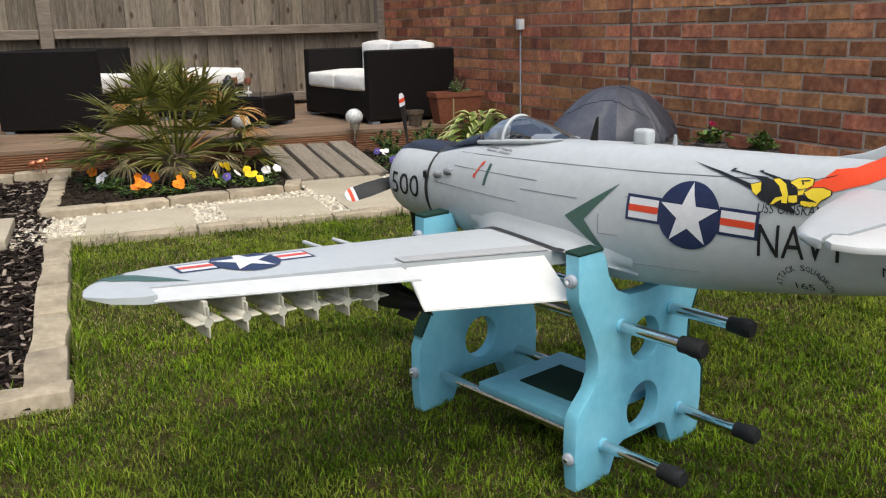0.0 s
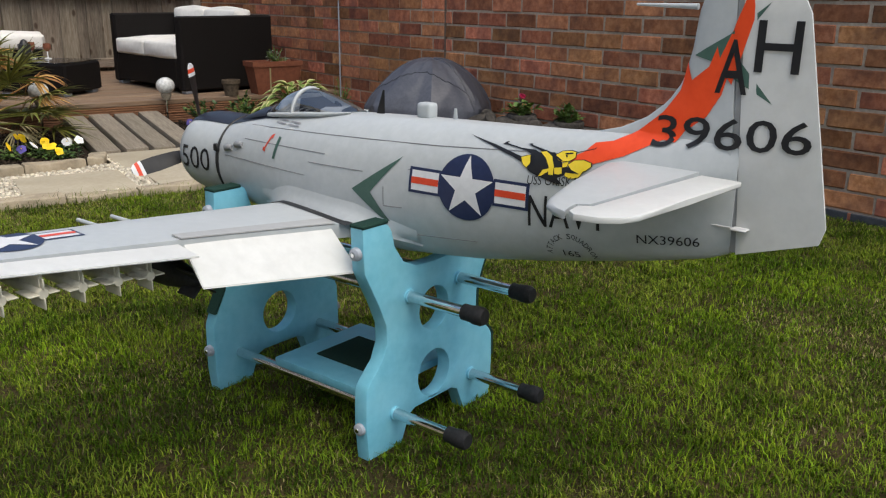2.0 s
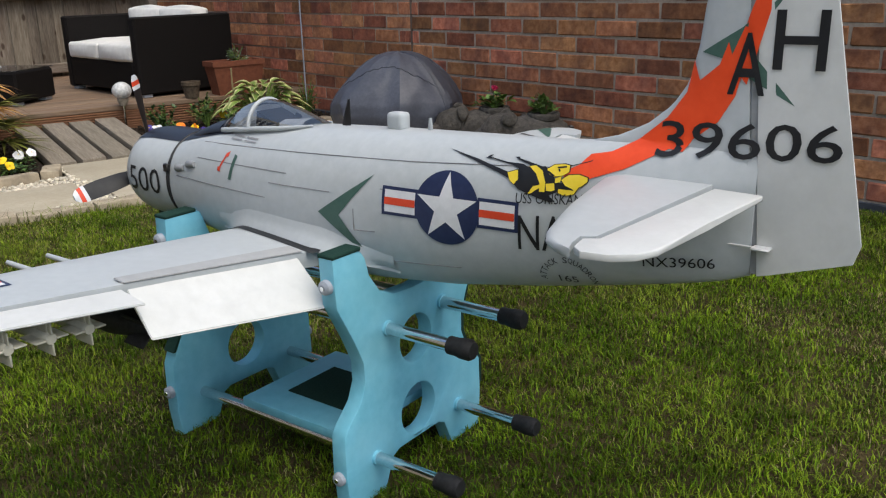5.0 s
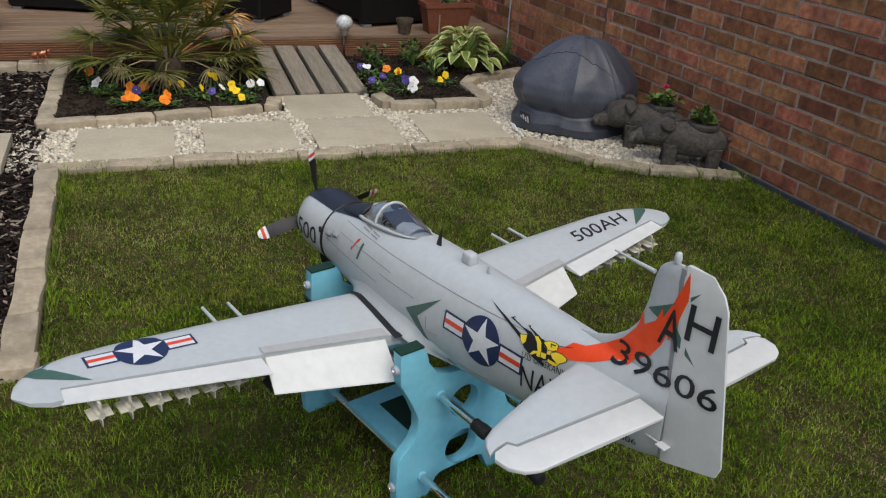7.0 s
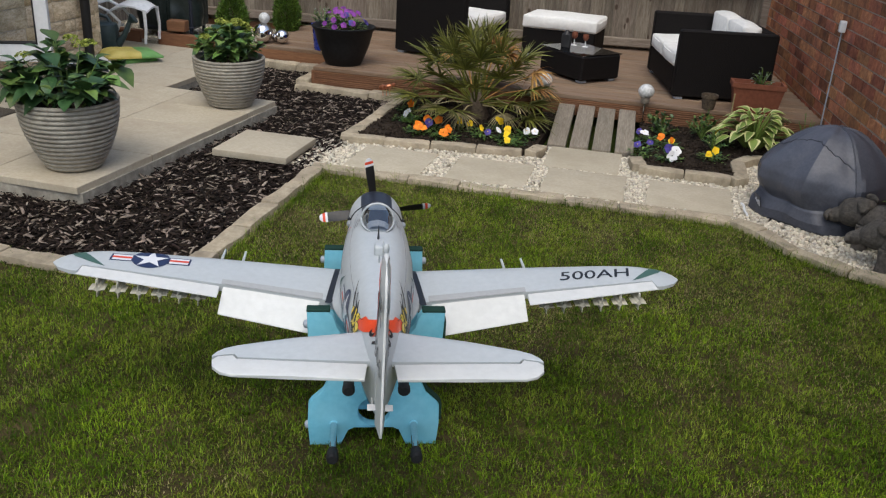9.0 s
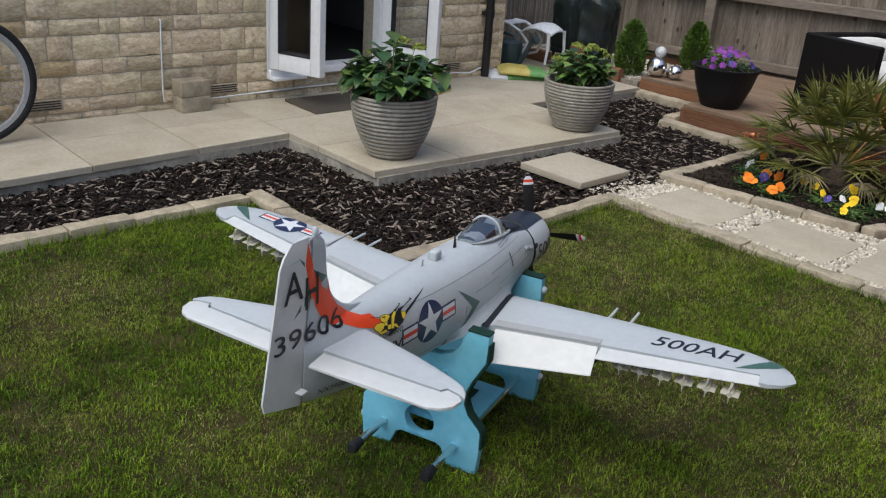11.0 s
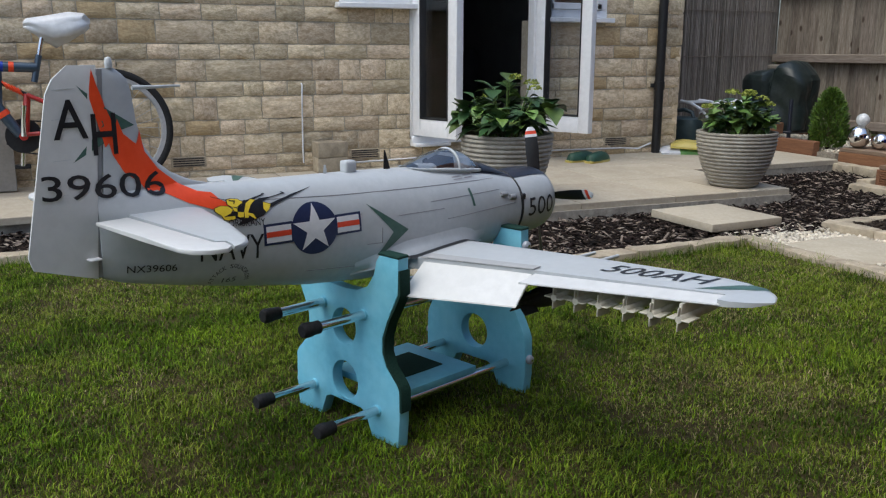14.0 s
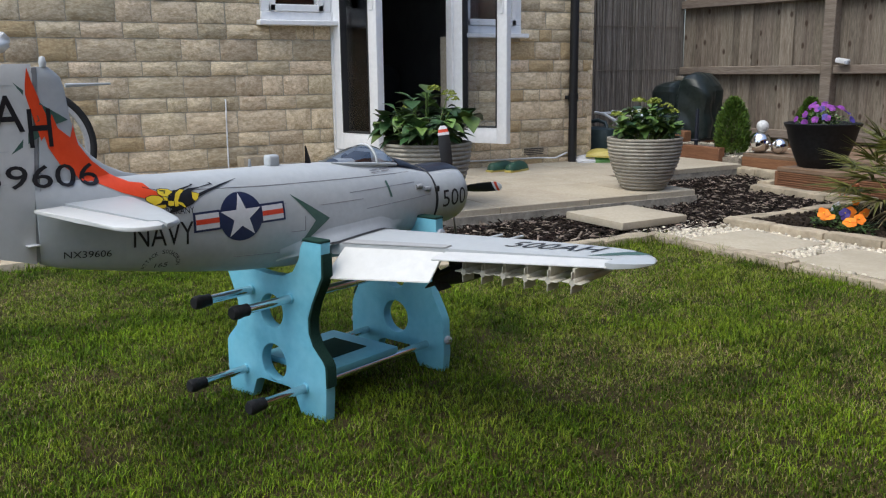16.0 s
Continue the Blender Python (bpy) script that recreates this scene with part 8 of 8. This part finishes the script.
# copper ornament on the kerb
orn = thing("garden_ornament", "small copper garden ornament on bent wire legs", "ornament", pose(-0.28, 1.585, 0.05, 0, 0, 20))
part("body", lathe([(0, -0.05), (0.018, -0.035), (0.024, -0.01), (0.012, 0.008), (0.02, 0.025), (0.016, 0.045), (0, 0.052)], 14, m=pose(0, 0, 0.055, 0, 80, 0)), M["copper"], orn)
part("head", lathe([(0, -0.016), (0.013, -0.008), (0.015, 0.004), (0.008, 0.015), (0, 0.018)], 12, m=pose(0.062, 0, 0.072, 0, 60, 0)), M["copper"], orn)
for s in (-1, 1):
    for x in (-0.02, 0.005, 0.03):
        part("leg", tube([(x, s * 0.01, 0.05), (x + 0.005, s * 0.035, 0.065), (x + 0.008, s * 0.05, 0.002)], 0.0025, 6), M["copper"], orn)

# ---- corner by the house ----
can = thing("watering_can", "dark teal plastic watering can on the patio", "watering can", pose(-2.72, 1.70, patio_z(-2.72), 0, 0, 20) @ Matrix.Scale(1.2, 4))
part("tank", loft([[(math.copysign(abs(math.cos(2 * math.pi * i / 24)) ** 0.5, math.cos(2 * math.pi * i / 24)) * w, math.copysign(abs(math.sin(2 * math.pi * i / 24)) ** 0.5, math.sin(2 * math.pi * i / 24)) * d, z) for i in range(24)] for w, d, z in ((0.105, 0.07, 0), (0.115, 0.078, 0.012), (0.118, 0.08, 0.16), (0.11, 0.074, 0.19), (0.07, 0.05, 0.205))]), M["dark_teal"], can)
part("spout", tube([(0.10, 0, 0.04), (0.16, 0, 0.12), (0.205, 0, 0.22)], [0.03, 0.018, 0.014], 12), M["dark_teal"], can)
part("rose", lathe([(0.014, 0), (0.035, 0.03), (0.036, 0.04), (0, 0.046)], 16, m=pose(0.2, 0, 0.21, 0, 50, 0)), M["dark_teal"], can)
part("handle", tube([(-0.10, 0, 0.12), (-0.135, 0, 0.17), (-0.10, 0, 0.235), (0.0, 0, 0.25), (0.06, 0, 0.235), (0.075, 0, 0.195)], 0.013, 10), M["dark_teal"], can)


def sack(at, mats, label, seed, lx, ly, lz, split):
    b = slab_bm(-lx / 2, -ly / 2, 0, lx / 2, ly / 2, lz)
    bmesh.ops.subdivide_edges(b, edges=b.edges[:], cuts=9, use_grid_fill=True)
    for v in b.verts:
        u = Vector((v.co.x / lx * 2, v.co.y / ly * 2, 0))
        puff = (1 - min(1, abs(u.x)) ** 4) * (1 - min(1, abs(u.y)) ** 4)
        v.co.z *= 0.25 + 0.75 * puff ** 0.5
        v.co += noise.noise_vector(v.co * 12 + Vector((seed, 0, 0))) * 0.010 * (1 if v.co.z > 0.01 else 0)
    for f in b.faces:
        f.material_index = split(f.calc_center_median())
    return solid("compost_sack", b, mats, label, "sack", at, "compost sacks on the patio", smooth=50)


BAGS = [M["bag_green"], M["bag_yellow"], M["white_plastic"], M["dark_teal"]]
sack(pose(-2.43, 1.52, patio_z(-2.4), 0, 0, 62), BAGS, "white and green plastic compost sack lying flat", 1, 0.46, 0.32, 0.05, lambda c: 2 if c.x < -0.08 else 0)
sack(pose(-2.36, 1.56, patio_z(-2.3) + 0.04, 0, 2, 50), BAGS, "yellow and green plastic compost sack on another", 2, 0.42, 0.30, 0.05, lambda c: 1 if c.x < 0.04 else 0)

ch = thing("garden_chair", "tipped white plastic garden chair beside the patio", "chair", pose(-2.78, 2.06, patio_z(-2.6) + 0.05, 0, 0, 8))
b = bmesh.new()
rings = []
for k in range(9):
    t = k / 8
    x, z = -0.06 + 0.36 * t, 0.215 + 0.10 * math.sin(t * 2.5) - 0.02 * t
    w = 0.11 + 0.05 * math.sin(math.pi * t)
    rings.append([(x + 0.012 * (1 - s * s), y, z + 0.035 * (1 - s * s) + dz) for dz in (0.0,) for s, y in ((-1, -w), (-0.5, -w / 2), (0, 0), (0.5, w / 2), (1, w))] + [(x + 0.012 * (1 - s * s), y, z + 0.035 * (1 - s * s) - 0.014) for s, y in ((1, w), (0.5, w / 2), (0, 0), (-0.5, -w / 2), (-1, -w))])
part("seat", loft(rings), M["white_plastic"], ch, smooth=50)
for s in (-1, 1):
    part("leg", tube([(0.28, s * 0.12, 0.27), (0.29, s * 0.13, 0.12), (0.28, s * 0.135, 0.0)], [0.016, 0.013, 0.012], 8), M["white_plastic"], ch)
    part("arm", tube([(-0.26, s * 0.11, 0.30), (-0.14, s * 0.13, 0.29), (-0.02, s * 0.12, 0.24), (0.06, s * 0.11, 0.16), (0.02, s * 0.11, 0.05), (-0.12, s * 0.11, 0.0), (-0.15, s * 0.11, 0.08), (-0.02, s * 0.11, 0.10)], 0.013, 8), M["white_plastic"], ch)
part("slat", slab_bm(-0.27, -0.12, 0.285, -0.13, 0.12, 0.30, 0.005, 2), M["white_plastic"], ch)
solid("timber_offcut", slab_bm(-0.08, -0.05, 0, 0.08, 0.05, 0.09, 0.006), M["deck_face"], "brown timber offcut on the edging board", "timber", pose(-2.38, 2.30, 0.215, 0, 0, 8))

# ---- mountain bike ----
# local x runs forward, y to the house, z up from the patio; the origin lies under the rear hub
bike = thing("mountain_bike", "blue-grey and red mountain bike leaning on the house wall", "bicycle", pose(-2.245, -2.65, patio_z(-2.25), 0, 0, -90) @ Matrix.Rotation(radians(4), 4, "X"))
HUB = 0.335


SPOKE = [finish("spoke", tube([(0.02 * math.cos(a), 0, 0.02 * math.sin(a)), (0.268, 0, 0)], 0.0016, 4), M["bike_metal"]) for a in (0.9, 0.9, -0.9, -0.9)]
for k, me in enumerate(SPOKE):
    for v in me.vertices:
        v.co.y += (0.028 if k % 2 else -0.028) * (1 - v.co.x / 0.265)


def wheel(name, x, turn=0.0):
    w = new(name)
    w.parent = bike
    w.matrix_basis = pose(x, 0, HUB, 0, 0, turn)
    part("tyre", tube([(0.310 * math.cos(2 * math.pi * k / 64), 0, 0.310 * math.sin(2 * math.pi * k / 64)) for k in range(64)], 0.0215, 12, closed=True), M["tyre"], w, "knobbly black tyre")
    part("rim", loft([[(q * math.cos(2 * math.pi * k / 64), y, q * math.sin(2 * math.pi * k / 64)) for q, y in ((0.292, -0.013), (0.292, 0.013), (0.270, 0.012), (0.265, 0.0), (0.270, -0.012))] for k in range(65)], caps=False), M["bike_metal"], w, "silver rim")
    for k in range(28):
        ob = new("spoke", SPOKE[k % 4])
        ob.parent = w
        ob.matrix_basis = Matrix.Rotation(-2 * math.pi * k / 28, 4, "Y")
    part("hub", lathe([(0, -0.05), (0.008, -0.05), (0.008, -0.034), (0.024, -0.03), (0.024, -0.026), (0.014, -0.02), (0.014, 0.02), (0.024, 0.026), (0.024, 0.03), (0.008, 0.034), (0.008, 0.05), (0, 0.05)], 18, m=pose(0, 0, 0, 90, 0, 0)), M["chrome"], w)
    if turn:
        part("reflector", slab_bm(-0.03, -0.012, -0.012, 0.03, 0.0, 0.012, 0.003, m=pose(0.16 * math.cos(-0.9), -0.012, 0.16 * math.sin(-0.9), 0, 52, 0)), M["white_plastic"], w)
    return w


rear = wheel("rear_wheel", 0.0)
front = wheel("front_wheel", 1.0, -6)
part("sprocket", lathe([(0, -0.05), (0.05, -0.05), (0.052, -0.046), (0.04, -0.04), (0.035, -0.034), (0, -0.034)], 24, m=pose(0, 0, 0, 90, 0, 0) @ Matrix.Diagonal((1, 1, -1, 1))), M["black_plastic"], rear)
part("main_tube", tube([(0.80, 0, HUB + 0.45), (0.71, 0, HUB + 0.40), (0.63, 0, HUB + 0.29), (0.565, 0, HUB + 0.16), (0.45, 0, HUB - 0.015)], [0.028, 0.031, 0.033, 0.033, 0.026], 14), M["bike_blue"], bike, "blue-grey main tube")
part("top_tube", tube([(0.70, 0, HUB + 0.36), (0.60, 0, HUB + 0.345), (0.34, 0, HUB + 0.335)], [0.020, 0.026, 0.027], 12), M["bike_blue"], bike)
part("frame_strut", tube([(0.52, 0, HUB + 0.34), (0.535, 0, HUB + 0.14)], 0.014, 10), M["bike_blue"], bike)
part("frame_decal", tube([(0.475, 0, HUB + 0.3408), (0.45, 0, HUB + 0.3395)], 0.0272, 12), M["orange_red"], bike, "orange band on the top tube")
part("frame_decal", tube([(0.55, 0, HUB + 0.3437), (0.50, 0, HUB + 0.342)], 0.0272, 12), M["pot_blue"], bike, "blue band on the top tube")
part("frame_decal", tube([(0.530, 0, HUB + 0.109), (0.515, 0, HUB + 0.086)], 0.0335, 12), M["orange_red"], bike, "orange band on the main tube")
part("seat_tube", tube([(0.36, 0, HUB + 0.26), (0.325, 0, HUB + 0.40)], 0.017, 12), M["bike_blue"], bike)
part("seat_post", tube([(0.325, 0, HUB + 0.40), (0.295, 0, HUB + 0.52)], 0.013, 12), M["chrome"], bike, "silver seat post")
part("saddle", loft([[(x - 0.06, w * math.cos(a), z + h * math.sin(a)) for a in [2 * math.pi * k / 14 for k in range(14)]] for x, w, z, h in ((0.42, 0.012, HUB + 0.555, 0.012), (0.38, 0.026, HUB + 0.56, 0.022), (0.30, 0.045, HUB + 0.562, 0.026), (0.22, 0.078, HUB + 0.575, 0.03), (0.165, 0.07, HUB + 0.58, 0.026), (0.15, 0.03, HUB + 0.58, 0.015))]), M["black_plastic"], bike, "black saddle")
bag = loft([[(x - 0.06 + 0.01 * math.sin(5 * a), w * math.cos(a) * (1 + 0.10 * math.sin(6 * a + i)), z + h * math.sin(a) * (1.1 if math.sin(a) > 0 else 1.4 + 0.35 * math.sin(4 * a + i))) for a in [2 * math.pi * k / 28 for k in range(28)]] for i, (x, w, z, h) in enumerate(((0.44, 0.01, HUB + 0.555, 0.01), (0.42, 0.03, HUB + 0.56, 0.025), (0.37, 0.048, HUB + 0.55, 0.042), (0.30, 0.066, HUB + 0.54, 0.062), (0.22, 0.094, HUB + 0.56, 0.058), (0.155, 0.09, HUB + 0.57, 0.045), (0.13, 0.03, HUB + 0.57, 0.02)))])
part("saddle_bag", bag, M["white_plastic"], bike, "white plastic bag tied over the saddle", smooth=60)
part("bag_print", tube([(0.215, -0.066, HUB + 0.505), (0.245, -0.062, HUB + 0.495)], 0.014, 8), M["red_mark"], bike, "red print on the bag")
for s in (-0.055, 0.055):
    arm = part("chainstay", tube([(0, s, HUB), (0.20, s * 0.85, HUB), (0.43, s * 0.5, HUB - 0.012)], 0.011, 10), M["bike_red"], bike, "red chainstay")
    part("seatstay", tube([(0, s, HUB), (0.18, s * 0.85, HUB + 0.085), (0.40, s * 0.4, HUB + 0.195)], 0.011, 10), M["bike_red"], bike, "red seatstay")
part("swing_post", tube([(0.40, 0, HUB + 0.20), (0.425, 0, HUB - 0.02)], 0.018, 12), M["bike_red"], bike, "red upright of the swing arm")
part("bottom_bracket", lathe([(0.022, -0.04), (0.022, 0.04)], 16, m=pose(0.435, 0, HUB - 0.02, 90, 0, 0)), M["bike_red"], bike)
sp = [(0.505 - 0.085 * k / 60 + 0.019 * math.cos(k * 0.63) * 0.4, 0.019 * math.sin(k * 0.63), HUB + 0.25 - 0.045 * k / 60 + 0.019 * math.cos(k * 0.63) * 0.9) for k in range(61)]
part("shock_spring", tube(sp, 0.0045, 6), M["orange_red"], bike, "orange coil spring")
part("shock_rod", tube([(0.53, 0, HUB + 0.262), (0.405, 0, HUB + 0.20)], 0.009, 8), M["black_plastic"], bike)
part("head_tube", tube([(0.775, 0, HUB + 0.51), (0.822, 0, HUB + 0.37)], 0.022, 14), M["black_plastic"], bike, "black head tube")
part("fork_crown", slab_bm(-0.03, -0.065, -0.02, 0.03, 0.065, 0.02, 0.01, 2, m=pose(0.835, 0, HUB + 0.35, 0, 20, 0)), M["bike_red"], bike)
for s in (-0.055, 0.055):
    part("fork_leg", tube([(0.83, s, HUB + 0.37), (0.885, s, HUB + 0.21), (0.955, s, HUB + 0.05), (0.998, s, HUB)], [0.018, 0.02, 0.018, 0.012], 12), M["bike_red"], bike, "red fork leg")
part("handlebar", tube([(0.76, -0.30, HUB + 0.565), (0.775, -0.12, HUB + 0.55), (0.785, 0, HUB + 0.545), (0.795, 0.12, HUB + 0.55), (0.80, 0.22, HUB + 0.565)], 0.0125, 10), M["black_plastic"], bike)
part("stem", tube([(0.775, 0, HUB + 0.51), (0.785, 0, HUB + 0.545)], 0.018, 10), M["black_plastic"], bike)
for s in (-0.30, 0.21):
    part("grip", tube([(0.76, s, HUB + 0.565), (0.765, s + 0.09, HUB + 0.56)], 0.017, 10), M["rubber"], bike)
part("brake_lever", tube([(0.79, -0.19, HUB + 0.55), (0.85, -0.22, HUB + 0.50), (0.875, -0.27, HUB + 0.43)], 0.006, 8), M["black_plastic"], bike)
part("cable", tube([(0.80, -0.17, HUB + 0.55), (0.90, -0.10, HUB + 0.53), (0.88, -0.03, HUB + 0.45), (0.72, -0.02, HUB + 0.425), (0.60, -0.03, HUB + 0.30)], 0.003, 6), M["black_plastic"], bike)
part("front_brake", slab_bm(-0.012, -0.075, -0.05, 0.012, -0.06, 0.05, 0.004, m=pose(0.868, 0, HUB + 0.295, 0, 20, 0)), M["chrome"], bike)
part("rear_brake", slab_bm(-0.05, -0.05, -0.008, 0.05, -0.035, 0.008, 0.004, m=pose(0.305, 0, HUB + 0.18, 0, 25, 0)), M["chrome"], bike)
part("chainring", lathe([(0.03, -0.055), (0.088, -0.055), (0.092, -0.05), (0.088, -0.045), (0.03, -0.045)], 40, m=pose(0.435, 0.0, HUB - 0.02, 90, 0, 0) @ Matrix.Diagonal((1, 1, -1, 1))), M["black_plastic"], bike, "black chainring")
part("crank", tube([(0.435, -0.068, HUB - 0.02), (0.445, -0.072, HUB - 0.10), (0.455, -0.076, HUB - 0.18)], [0.016, 0.012, 0.014], 10), M["chrome"], bike, "silver crank arm")
part("pedal", slab_bm(-0.04, -0.15, -0.012, 0.04, -0.075, 0.012, 0.004, m=pose(0.455, 0, HUB - 0.185)), M["black_plastic"], bike)
part("crank", tube([(0.435, 0.06, HUB - 0.02), (0.43, 0.065, HUB + 0.06), (0.42, 0.07, HUB + 0.14)], [0.016, 0.012, 0.014], 10), M["chrome"], bike)
part("derailleur", tube([(0.01, -0.055, HUB - 0.02), (0.03, -0.06, HUB - 0.09), (0.01, -0.06, HUB - 0.15), (0.03, -0.06, HUB - 0.17)], [0.012, 0.016, 0.01, 0.014], 8), M["black_plastic"], bike)
part("chain", tube([(0.0, -0.05, HUB + 0.035), (0.435, -0.05, HUB + 0.06), (0.51, -0.05, HUB + 0.03), (0.52, -0.05, HUB - 0.06), (0.435, -0.05, HUB - 0.11), (0.03, -0.05, HUB - 0.17), (-0.02, -0.05, HUB - 0.06)], 0.004, 6, closed=True), M["black_plastic"], bike)
M["slab_grey"] = surf("slab_grey", (0.27, 0.245, 0.21), (0.33, 0.30, 0.26), 50, (0.8, 0.92), bump=0.25, c2=(0.21, 0.19, 0.16), scale2=5, amount2=0.5)
solid("loose_slab", slab_bm(-0.225, -0.02, 0, 0.225, 0.02, 0.45, 0.006, 2), M["slab_grey"], "grey paving slab leaning on the house wall", "paving slab", pose(-2.39, -3.37, patio_z(-2.39) + 0.004, 0, 0, 90) @ Matrix.Rotation(radians(-12), 4, "X"))
